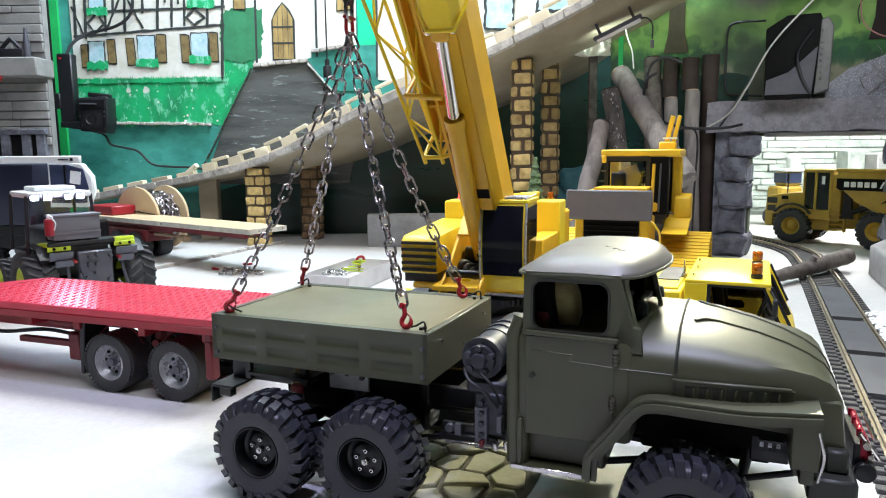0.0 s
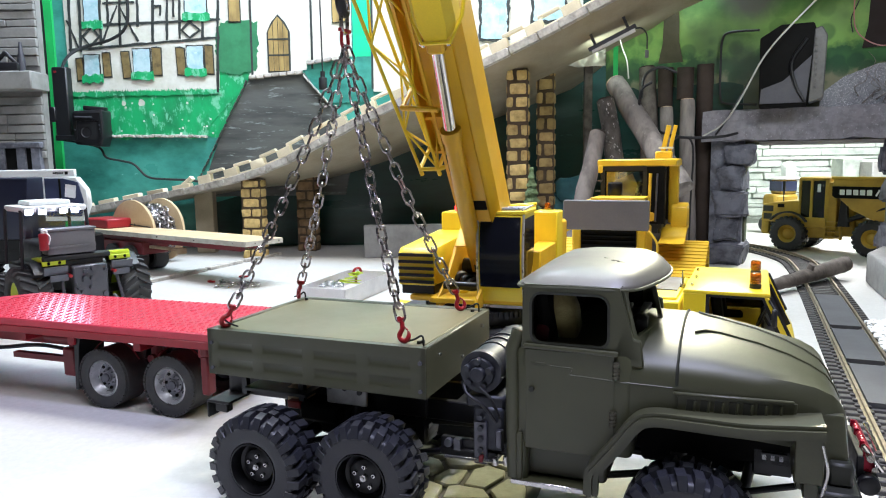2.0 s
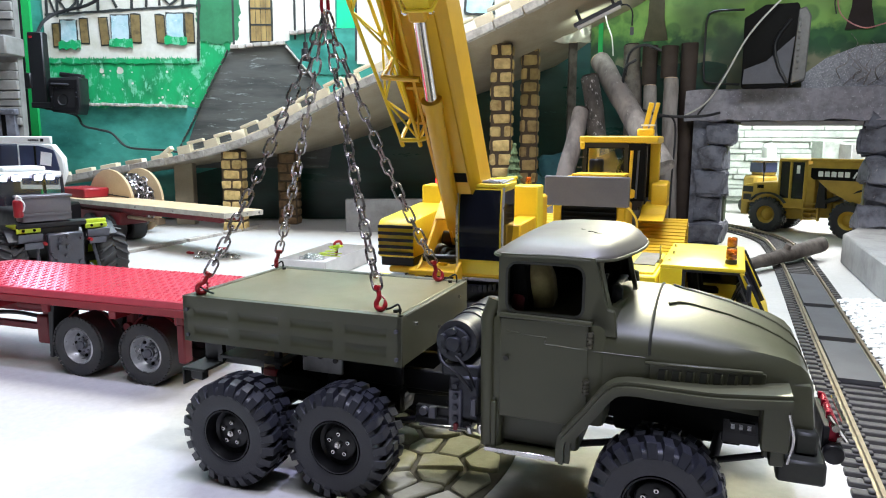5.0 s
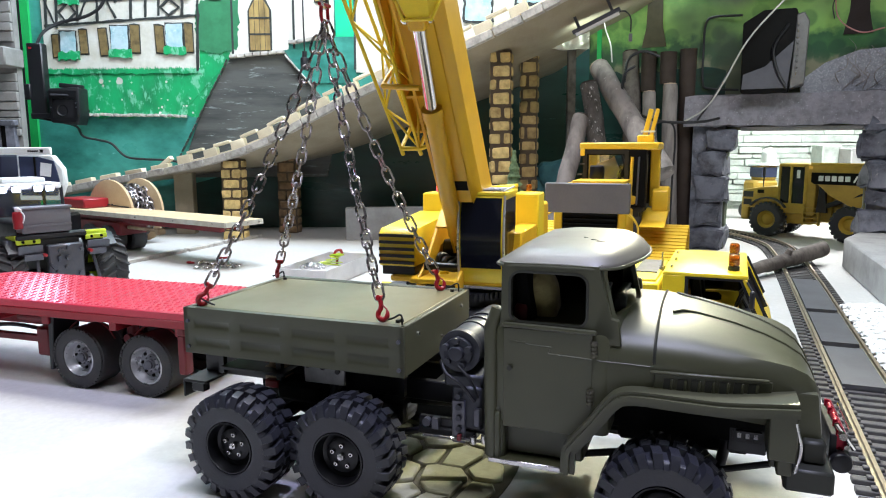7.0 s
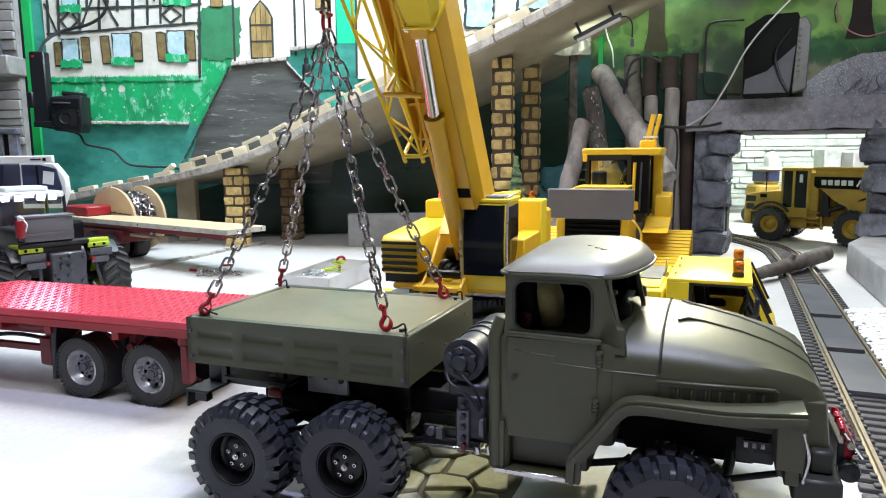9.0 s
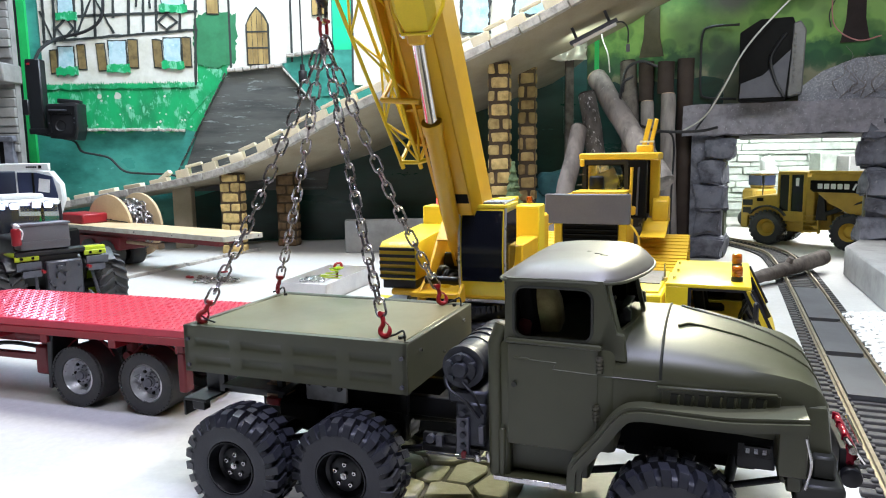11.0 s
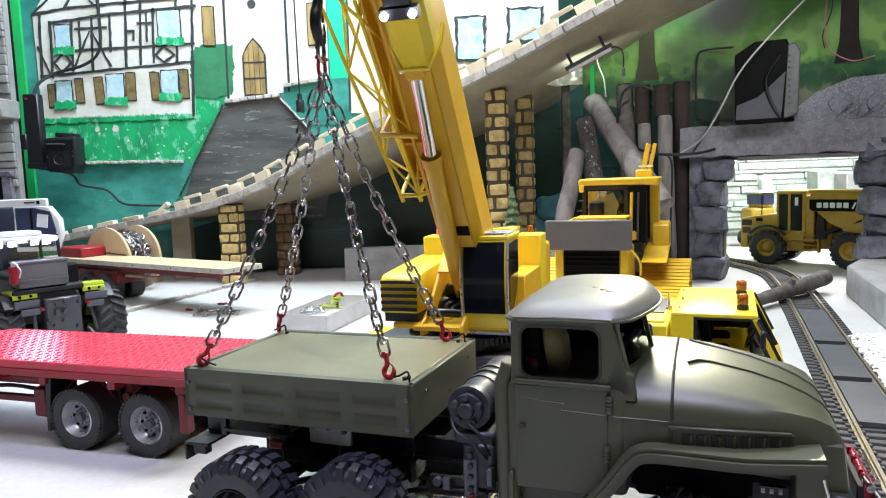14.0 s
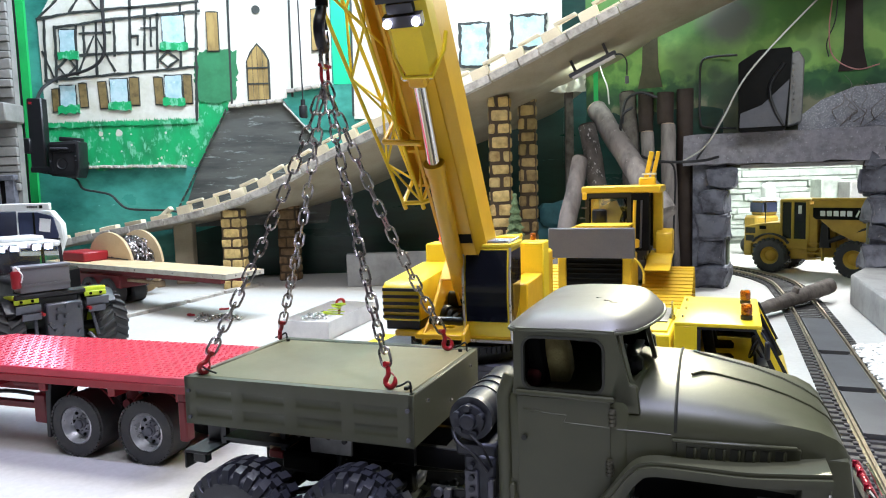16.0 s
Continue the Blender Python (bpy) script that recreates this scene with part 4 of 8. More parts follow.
def rail(side):
    rings = []
    for p, w in offset(CENTRE, side):
        s = Vector((w.y, -w.x, 0))
        prof = [(-0.0035, 0.005), (0.0035, 0.005), (0.0035, 0.0065), (0.001, 0.008), (0.001, 0.0115), (0.002, 0.012), (0.002, 0.0145), (-0.002, 0.0145), (-0.002, 0.012), (-0.001, 0.0115), (-0.001, 0.008), (-0.0035, 0.0065)]
        rings.append([p + s * a + Z * b for a, b in prof])
    part("rail", loft(rings), rail_steel, track, "worn brass rail")


rail(-GAUGE)
rail(GAUGE)
first = None
acc, pitch = 0.0, 0.0228
for a, b in zip(CENTRE, CENTRE[1:]):
    step = (b - a).length
    while acc <= step:
        p, w = a + (b - a) * (acc / step), (b - a).normalized()
        m = Matrix.Translation(p) @ Matrix.Rotation(math.atan2(w.y, w.x), 4, "Z")
        if first is None:
            bm = join(span(-0.0058, 0.0058, -0.054, 0.054, 0, 0.0052, 0.001), *[span(-0.004, 0.004, s * GAUGE + q - 0.003, s * GAUGE + q + 0.003, 0.005, 0.0085, 0.001) for s in (-1, 1) for q in (-0.0065, 0.0065)])
            first = part("sleeper", bm, sleeper_plastic, track)
            first.matrix_basis = m
        else:
            share(first, track, m)
        acc += pitch
    acc -= step


def crossing(d0, d1, lift=0.0):
    """A board laid between the rails."""
    pts = [(p, w) for p, w in offset(CENTRE, 0.0) if d0 <= p.y <= d1]
    bm = loft([[p + Vector((w.y, -w.x, 0)) * s + Z * z for s, z in ((-0.026, 0.006), (0.026, 0.006), (0.026, 0.0125 + lift), (-0.026, 0.0125 + lift))] for p, w in pts])
    part("crossing_board", bm, crossing_board, track, "grey board between the rails")


crossing(0.86, 1.07)
crossing(1.071, 1.30)
crossing(1.302, 1.62, 0.0005)


# ---- shared makers ----
def between(poly_, angle, c):
    """Where the ray from c at an angle leaves a convex outline."""
    d = Vector((math.cos(angle), math.sin(angle)))
    best = None
    for i, a in enumerate(poly_):
        a, b = Vector(a), Vector(poly_[(i + 1) % len(poly_)])
        e = b - a
        den = d.x * e.y - d.y * e.x
        if abs(den) < 1e-12:
            continue
        w = a - c
        t, s = (w.x * e.y - w.y * e.x) / den, (w.x * d.y - w.y * d.x) / den
        if t > 0 and -1e-6 <= s <= 1 + 1e-6:
            best = t if best is None else min(best, t)
    return c + d * (best or 0)


def framed(outer, inner, a, b, axis="y"):
    """A plate from a to b with one opening; both outlines convex."""
    c = sum((Vector(p) for p in inner), Vector((0, 0))) / len(inner)
    angles = sorted({round(math.atan2(p[1] - c.y, p[0] - c.x), 6) for p in (*outer, *inner)})
    bm = bmesh.new()

    def at(p, d):
        return {"y": (p[0], d, p[1]), "x": (d, p[0], p[1]), "z": (p[0], p[1], d)}[axis]
    rows = []
    for pl, d in ((outer, a), (outer, b), (inner, b), (inner, a)):
        rows.append([bm.verts.new(at(between(pl, t, c), d)) for t in angles])
    n = len(angles)
    for i in range(4):
        p, q = rows[i], rows[(i + 1) % 4]
        for k in range(n):
            bm.faces.new((p[k], p[(k + 1) % n], q[(k + 1) % n], q[k]))
    return bm


def rounded(x0, x1, z0, z1, r, n=4):
    out = []
    for cx, cz, s in ((x1 - r, z1 - r, 0), (x0 + r, z1 - r, 90), (x0 + r, z0 + r, 180), (x1 - r, z0 + r, 270)):
        for k in range(n + 1):
            t = radians(s + 90 * k / n)
            out.append((cx + r * math.cos(t), cz + r * math.sin(t)))
    return out


def lug_tyre(r, w, rim, lugs, lug_h, face=0.60, slant=0.10, chevron=False):
    """A tyre moulded in one skin: tread lugs on both shoulders and, but for a chevron tread, a staggered row between them.
    Each ring holds a radius, a place across, a lift outwards, a lift sideways and a phase."""
    low = r - lug_h
    half = [(rim, -0.38, 0, 0, 0), (rim + 0.0015, -0.455, 0, 0, 0), (rim + 0.004, -0.475, 0, 0, 0), (rim + 0.0055, -0.475, 0, 0, 0), ((rim + low) * 0.53, -0.500, 0, 0, 0), (low * 0.86, -0.495, 0, 0, 0), (low * 0.865, -0.493, 0.2, 0.018, 0),
            (low * 0.945, -0.465, 0.75, 0.012, 0), (low * 0.985, -0.425, 1, 0.004, 0), (low, -0.36, 1, 0, 0)]
    half += [(low, -0.015 if chevron else -0.145, 1, 0, 0), (low, -0.01 if chevron else -0.135, 0, 0, 0)]
    rows = half + ([] if chevron else [(low, -0.10, 0, 0, 0.5), (low, -0.095, 1, 0, 0.5), (low, 0.095, 1, 0, 0.5), (low, 0.10, 0, 0, 0.5)])
    rows += [(a, -y, up, out, ph + (0.5 if chevron else 0.25)) for a, y, up, out, ph in reversed(half)]
    marks = ((0.0, 0), (0.05, 1), (face, 1), (face + 0.06, 0))
    bm, rings = bmesh.new(), []
    for a, y, up, out, ph in rows:
        ring = []
        for k in range(lugs):
            for at_, on in marks:
                lift = up * on * (0.45 if out and k % 2 and up < 0.9 else 1.0)
                t = math.tau * (k + at_ + ph) / lugs + slant * abs(y) * 2
                rad = a + lug_h * lift
                ring.append(bm.verts.new((rad * math.sin(t), w * (y + math.copysign(out, y) * on), rad * math.cos(t))))
        rings.append(ring)
    n = len(rings[0])
    for p, q in zip(rings, rings[1:]):
        for k in range(n):
            bm.faces.new((p[k], p[(k + 1) % n], q[(k + 1) % n], q[k]))
    return bm


def ring_of(n, r, make, start=0.0):
    out = []
    for i in range(n):
        t = math.tau * i / n + start
        out.append(make(r * math.cos(t), r * math.sin(t)))
    return join(*out)


def truck_wheel(name, parent, m, r=0.0508, w=0.045):
    """An off-road wheel, its face towards -y."""
    wh = part(name, lathe([(0.0235, w * 0.34), (0.0245, -w * 0.40), (0.0243, -w * 0.462), (0.0232, -w * 0.468), (0.0224, -w * 0.42), (0.0212, -w * 0.20), (0.0165, -w * 0.13), (0.0158, -w * 0.24), (0.0145, -w * 0.26), (0.0, -w * 0.26)], 40), black_metal, parent, "black steel wheel")
    wh.matrix_basis = m
    part("tyre", lug_tyre(r, w, 0.0238, 24, 0.0056), rubber, wh, "black off-road tyre with chunky lugs")
    for k in range(5):
        t = 0.3 + math.tau * k / 5
        part("hub_bolt", join(cyl(0.0021, 0.003, (0.0098 * math.cos(t), -w * 0.275, 0.0098 * math.sin(t)), (90, 0, 0), 10, bevel=0.0004)), steel, wh)
        part("bolt_socket", cyl(0.0010, 0.0006, (0.0098 * math.cos(t), -w * 0.275 - 0.0016, 0.0098 * math.sin(t)), (90, 0, 0), 6), dark_inside, wh)
    part("hub_cap", join(cyl(0.0034, 0.006, (0, -w * 0.28, 0), (90, 0, 0), 6, bevel=0.0005), cyl(0.0018, 0.004, (0, -w * 0.34, 0), (90, 0, 0), 8)), steel, wh)
    return wh


# ---- the green lorry ----
lorry = thing("army_lorry", pose(0, 0.69, 0, 0, 0, -20.8), "olive-green six-wheeled model army lorry on lugged tyres", "truck")
# load bed
bed = part("load_bed", span(-0.236, -0.006, -0.0866, 0.0866, 0.121, 0.160), olive, lorry, "olive load bed with pressed side boards")
for s in (-1, 1):
    part("top_rail", span(-0.236, -0.006, s * 0.0885, s * 0.079, 0.158, 0.1650, 0.0012), olive, bed)
for x in (-0.242, -0.006):
    part("end_board", span(x, x + 0.006, -0.089, 0.089, 0.119, 0.1655, 0.001), olive, bed)


def pressed_board(xs, zs, s):
    """A sheet-metal side board with two rows of pressed pockets."""
    bm = bmesh.new()
    grid = {(i, j): bm.verts.new((x, s * 0.0890, z)) for i, x in enumerate(xs) for j, z in enumerate(zs)}
    for i in range(len(xs) - 1):
        for j in range(len(zs) - 1):
            q = [grid[i, j], grid[i + 1, j], grid[i + 1, j + 1], grid[i, j + 1]]
            if i % 2 and j % 2:
                d = 0.0022
                inner = [bm.verts.new((v.co.x + a_ * d, s * 0.0871, v.co.z + c_ * d)) for v, (a_, c_) in zip(q, ((1, 1), (-1, 1), (-1, -1), (1, -1)))]
                for k in range(4):
                    bm.faces.new((q[k], q[(k + 1) % 4], inner[(k + 1) % 4], inner[k]))
                bm.faces.new(inner)
            else:
                bm.faces.new(q)
    rim_ = bmesh.ops.extrude_edge_only(bm, edges=[e for e in bm.edges if e.is_boundary])["geom"]
    for v in rim_:
        if isinstance(v, bmesh.types.BMVert):
            v.co.y = s * 0.0820
    bmesh.ops.recalc_face_normals(bm, faces=bm.faces)
    return bm


for s in (-1, 1):
    part("side_board", pressed_board((-0.2415, -0.2300, -0.1870, -0.1760, -0.1290, -0.1175, -0.0700, -0.0590, -0.0150, -0.0005), (0.1190, 0.1255, 0.1372, 0.1440, 0.1545, 0.1655), s), olive, bed, "", 60)
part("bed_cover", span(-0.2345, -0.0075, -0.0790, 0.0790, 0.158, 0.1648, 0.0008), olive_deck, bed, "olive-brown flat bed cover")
for x, y in ((-0.228, -0.072), (-0.014, -0.072), (-0.014, 0.072), (-0.228, 0.072), (-0.012, -0.068)):
    part("cover_bolt", cyl(0.0022, 0.003, (x, y, 0.1660), seg=8), black_metal, bed)
for x, z in ((-0.236, 0.152), (-0.236, 0.126), (-0.0055, 0.152), (-0.0055, 0.126)):
    part("side_bolt", cyl(0.0019, 0.003, (x, -0.0898, z), (90, 0, 0), 8), grey_metal, bed)
for y, z in ((-0.06, 0.153), (0.06, 0.153), (0.0, 0.135)):
    part("front_bolt", cyl(0.0016, 0.003, (0.0008, y, z), (0, 90, 0), 8), steel, bed)
for x, y, d in ((-0.232, -0.078, 1), (-0.008, -0.076, -1), (-0.232, 0.076, -1), (-0.008, 0.076, -1)):
    part("lashing_eye", tube(curve([(x, y, 0.161), (x, y, 0.170), (x + d * 0.002, y, 0.1735), (x + d * 0.010, y + 0.002, 0.1690), (x + d * 0.018, y + 0.003, 0.1665)], 4), 0.0010, 6), black_metal, bed, "bent black wire eye")
# chassis
frame_ = part("chassis", join(span(-0.266, 0.330, -0.031, -0.023, 0.078, 0.098, 0.001), span(-0.266, 0.330, 0.023, 0.031, 0.078, 0.098, 0.001),
                              *[span(x, x + 0.010, -0.023, 0.023, 0.082, 0.094) for x in (-0.264, -0.20, -0.10, 0.0, 0.1, 0.2, 0.3)]), black_metal, lorry, "black ladder chassis")
part("rear_beam", join(span(-0.270, -0.240, -0.064, 0.064, 0.0765, 0.0795, 0.0008), span(-0.270, -0.267, -0.064, -0.034, 0.060, 0.078, 0.0008), span(-0.262, -0.246, -0.060, -0.050, 0.066, 0.0765, 0.001)), black_metal, frame_)
part("bed_bracket", join(span(-0.112, -0.068, -0.076, -0.073, 0.099, 0.122, 0.001)), bracket_grey, frame_, "bare grey bracket")
for x, z in ((-0.107, 0.116), (-0.091, 0.1155), (-0.075, 0.113)):
    part("bracket_screw", cyl(0.0026, 0.003, (x, -0.0768, z), (90, 0, 0), 12, bevel=0.0005), black_metal, frame_)
for x in (-0.225, -0.155, -0.02):
    for y in (-0.06, 0.05):
        part("bed_post", span(x, x + 0.006, y, y + 0.006, 0.09, 0.122), black_metal, frame_)
# near-black boxes added to close the bright gap under the bed
part("rear_gearbox", join(span(-0.196, -0.072, -0.030, 0.045, 0.046, 0.096, 0.006, 2), span(-0.155, -0.108, -0.062, -0.030, 0.070, 0.090, 0.004), cylinder_y(0.014, -0.05, 0.05, -0.10, 0.080, 16, 0.002)), dark_inside, frame_, "black filler box between the rear wheels")
part("cross_plate", span(-0.215, -0.140, -0.07, 0.06, 0.098, 0.101), black_metal, frame_)
part("servo", join(span(-0.172, -0.150, -0.055, -0.035, 0.084, 0.102, 0.001), cyl(0.004, 0.01, (-0.165, -0.05, 0.105), seg=10)), cut_wood, frame_)
part("red_plug", span(-0.168, -0.152, -0.062, -0.050, 0.082, 0.090, 0.001), red_hook, frame_)
for x, ya in ((-0.1548, 0.0), (-0.0497, 0.0), (0.2236, 0.0)):
    part("axle", join(cylinder_y(0.007, -0.105, 0.100, x, 0.0508, 12), cyl(0.017, 0.03, (x, 0.004, 0.053), (90, 0, 0), 16, bevel=0.004), span(x - 0.016, x + 0.016, -0.012, 0.016, 0.040, 0.066, 0.004)), black_metal, frame_)
part("drive_shaft", join(rod((-0.15, 0.004, 0.056), (0.06, 0.004, 0.068), 0.004, 10), rod((0.06, 0.004, 0.068), (0.22, 0.004, 0.056), 0.004, 10)), black_metal, frame_)
part("transfer_case", span(0.035, 0.085, -0.028, 0.03, 0.048, 0.085, 0.004), black_metal, frame_)
for x0, x1, y in ((-0.15, -0.07, -0.058), (-0.04, 0.06, -0.05), (0.10, 0.21, -0.055), (-0.15, -0.07, 0.058), (0.10, 0.21, 0.055)):
    part("link_rod", join(rod((x0, y, 0.047), (x1, y * 0.8, 0.066), 0.0034, 8), cyl(0.005, 0.009, (x0, y, 0.047), (90, 0, 0), 10), cyl(0.005, 0.009, (x1, y * 0.8, 0.066), (90, 0, 0), 10)), black_metal, frame_)
for x, y in ((0.206, -0.062), (0.206, 0.062), (0.262, -0.05), (-0.1, -0.052), (-0.1, 0.052)):
    part("shock_absorber", join(rod((x, y, 0.055), (x + 0.012, y * 0.85, 0.118), 0.0045, 10), rod((x + 0.006, y * 0.92, 0.085), (x + 0.012, y * 0.85, 0.118), 0.0065, 10)), black_metal, frame_)
part("steering_servo", join(span(0.268, 0.296, -0.066, -0.046, 0.083, 0.104, 0.001), box(0.018, 0.004, 0.004, (0.283, -0.067, 0.100)), rod((0.243, -0.064, 0.060), (0.300, -0.058, 0.074), 0.0028, 8)), black_plastic, frame_)
for x in (0.276, 0.282, 0.288):
    part("servo_tab", box(0.0028, 0.003, 0.004, (x, -0.0675, 0.0985)), paper, frame_)
# winch motor and fittings behind the cab
motor = part("winch_motor", join(cylinder_y(0.0180, -0.062, 0.05, 0.043, 0.142, 28, 0.002), cylinder_y(0.0192, -0.030, -0.022, 0.043, 0.142, 28), cylinder_y(0.0192, -0.066, -0.058, 0.043, 0.142, 28)), motor_metal, lorry, "dark electric motor behind the cab")
part("motor_end", join(cylinder_y(0.0135, -0.071, -0.066, 0.043, 0.142, 20, 0.001), cylinder_y(0.007, -0.078, -0.070, 0.043, 0.142, 14, 0.002), *[cylinder_y(0.003, -0.076, -0.068, 0.043 + 0.0115 * math.cos(t), 0.142 + 0.0115 * math.sin(t), 8) for t in (0.4, 1.6, 2.7, 3.9, 5.2)]), motor_metal, motor)
part("motor_strap", join(cylinder_y(0.0195, -0.012, -0.006, 0.043, 0.142, 28), cylinder_y(0.0195, 0.004, 0.010, 0.043, 0.142, 28)), motor_metal, motor)
part("motor_mount", join(span(0.030, 0.066, -0.070, 0.05, 0.110, 0.122, 0.002), span(0.038, 0.066, -0.072, -0.048, 0.072, 0.112, 0.002)), motor_metal, motor)
part("gear_plate", span(0.039, 0.0515, -0.0755, -0.0715, 0.060, 0.100, 0.001), grey_metal, motor, "bare grey gear plate")
part("shift_rod", join(rod((0.012, -0.078, 0.0635), (0.082, -0.076, 0.0655), 0.0016, 8), cyl(0.0030, 0.007, (0.060, -0.078, 0.066), seg=10, bevel=0.0005), cyl(0.0026, 0.008, (0.070, -0.078, 0.068), seg=10, bevel=0.0005)), steel, motor, "bright steel shift rod")
part("wire_plug", box(0.004, 0.005, 0.006, (0.047, -0.0775, 0.0665), bevel=0.0008), red_dark, motor)
for z in (0.074, 0.084, 0.094, 0.104):
    part("mount_screw", cyl(0.0026, 0.004, (0.046, -0.0765, z), (90, 0, 0), 8), motor_metal, motor)
part("motor_wire", tube(curve([(0.028, -0.072, 0.134), (0.036, -0.082, 0.126), (0.050, -0.080, 0.116), (0.060, -0.074, 0.100)]), 0.0016, 6), black_plastic, motor)
part("motor_wire", tube(curve([(0.046, -0.077, 0.132), (0.058, -0.080, 0.122), (0.064, -0.076, 0.105)]), 0.0013, 6), black_plastic, motor)
part("coolant_tank", join(span(0.02, 0.07, 0.052, 0.082, 0.125, 0.150, 0.004), span(-0.002 + 0.01, 0.08, -0.01, 0.08, 0.098, 0.108, 0.002)), black_metal, lorry)
part("running_board_box", join(span(0.005, 0.06, -0.072, -0.05, 0.062, 0.070, 0.001), span(0.004, 0.078, -0.068, -0.062, 0.068, 0.078, 0.001)), black_metal, lorry)
for bm in (span(0.060, 0.066, -0.078, -0.070, 0.078, 0.094, 0.001), cyl(0.004, 0.006, (0.013, -0.07, 0.074), (90, 0, 0), 10), span(0.020, 0.026, -0.076, -0.07, 0.07, 0.08)):
    part("bright_fitting", bm, grey_metal, lorry)
# cab
cab = part("cab", join(span(0.083, 0.180, -0.097, 0.097, 0.0915, 0.1785, 0.006, 2), span(0.083, 0.094, -0.097, 0.097, 0.060, 0.11, 0.003), span(0.090, 0.158, -0.086, 0.086, 0.064, 0.105, 0.002)), olive, lorry, "olive bonneted cab with open windows")
for s in (-1, 1):
    part("cab_rear_corner", tube([(0.082, s * 0.0945, 0.064), (0.081, s * 0.0945, 0.175), (0.086, s * 0.091, 0.190)], 0.0058, 10), olive, cab)
for s in (-1, 1):
    plate = framed([(0.089, 0.174), (0.183, 0.174), (0.168, 0.230), (0.092, 0.230)], rounded(0.0972, 0.1600, 0.1806, 0.2232, 0.009), s * 0.0955, s * 0.0885)
    part("window_frame", plate, olive, cab)
    part("window_seal", framed(rounded(0.0962, 0.1610, 0.1796, 0.2242, 0.010), rounded(0.0982, 0.1590, 0.1816, 0.2222, 0.008), s * 0.0965, s * 0.0905), olive_dark, cab)
    door = part("door", join(span(0.0925, 0.1655, s * 0.0974, s * 0.0945, 0.0915, 0.1765, 0.0006)), olive, cab, "plain olive cab door")
    part("belt_ledge", box(0.0765, 0.0050, 0.0040, (0.1300, s * 0.0975, 0.1785), (0, 0.9, 0), bevel=0.0016, seg=2), olive, door)
    for x, z in ((0.1668, 0.165), (0.1645, 0.1258)):
        part("hinge", join(cyl(0.0024, 0.013, (x, s * 0.0992, z), seg=10), *[cyl(0.0030, 0.0022, (x, s * 0.0992, z + d), seg=12, bevel=0.0004) for d in (-0.0045, -0.0015, 0.0015, 0.0045)]), hinge_metal, door, "small worn hinge")
    part("door_crease", join(tube([(0.1100, s * 0.0970, 0.1640), (0.1320, s * 0.0972, 0.1630), (0.1295, s * 0.0972, 0.1575), (0.1650, s * 0.0972, 0.1560)], 0.0007, 6)), olive, door)
    part("cowl_crease", tube([(0.1690, s * 0.0967, 0.1556), (0.1900, s * 0.0963, 0.1553), (0.2090, s * 0.0957, 0.1548)], 0.0006, 6), olive, cab)
    part("door_dent", box(0.014, 0.0012, 0.0022, (0.1045, s * 0.0974, 0.1650), (0, 4, 0), bevel=0.0007), olive, door)
    part("door_screw", cyl(0.0022, 0.004, (0.0985, s * 0.0985, 0.143), (90, 0, 0), 8), olive_dark, door)
    part("step", join(span(0.081, 0.1425, s * 0.1015, s * 0.070, 0.0595, 0.0635, 0.0012), span(0.0855, 0.0905, s * 0.0995, s * 0.085, 0.06, 0.104, 0.001)), olive, cab)
    part("step_well", span(0.091, 0.1525, s * 0.0800, s * 0.0765, 0.0640, 0.0960), olive, cab)
    part("step_edge", span(0.0812, 0.1425, s * 0.1022, s * 0.1010, 0.0600, 0.0642, 0.0005), steel, cab, "bright steel strip on the step edge")
def swept(bm, lean=0.235, bow=0.0135):
    """Lean a windscreen half back, and sweep it forward towards the middle."""
    for v in bm.verts:
        v.co.x += -lean * (v.co.z - 0.187) + bow * (1 - abs(v.co.y) / 0.092)
    return bm


for s in (-1, 1):
    part("windscreen_frame", swept(framed([(min(0, s * 0.092), 0.176), (max(0, s * 0.092), 0.176), (max(0, s * 0.0905), 0.231), (min(0, s * 0.0905), 0.231)], rounded(min(s * 0.003, s * 0.0835), max(s * 0.003, s * 0.0835), 0.1885, 0.2250, 0.006), 0.1765, 0.1800, "x")), olive, cab)
for s in (-1, 1):
    part("pillar_foot", prism([(0.158, 0.168), (0.187, 0.168), (0.1845, 0.1885), (0.1790, 0.1900), (0.1735, 0.2080), (0.164, 0.180)], s * 0.0955, s * 0.0885, "y", 0.001, 1), olive, cab)
part("rear_panel", framed([(-0.091, 0.18), (0.091, 0.18), (0.089, 0.23), (-0.089, 0.23)], rounded(-0.05, 0.05, 0.192, 0.22, 0.006), 0.0885, 0.0925, "x"), olive, cab)


def roof_ring(z, inset, front):
    """The roof's outline at a height: square behind, its front edge bowed forward over the windscreen."""
    pts = rounded(0.0835 + inset, 0.1760 - inset * 0.6 + front, -0.0945 + inset * 0.9, 0.0945 - inset * 0.9, max(0.016 - inset * 0.1, 0.006), 5)
    fine_ = []
    for i_, (p, q) in enumerate(zip(pts, pts[1:] + pts[:1])):
        n_ = 10 if i_ % 6 == 5 else 1
        fine_ += [(p[0] + (q[0] - p[0]) * k_ / n_, p[1] + (q[1] - p[1]) * k_ / n_) for k_ in range(n_)]
    out = []
    for x, y in fine_:
        bow = 0.0225 * (1 - (y / 0.0945) ** 2) * min(1, max(0, (x - 0.100) / (0.072 - inset)))
        out.append((x + bow, y, z - 0.0022 * (abs(x - 0.135) / 0.06) ** 2 - 0.0016 * (y / 0.09) ** 2))
    return out


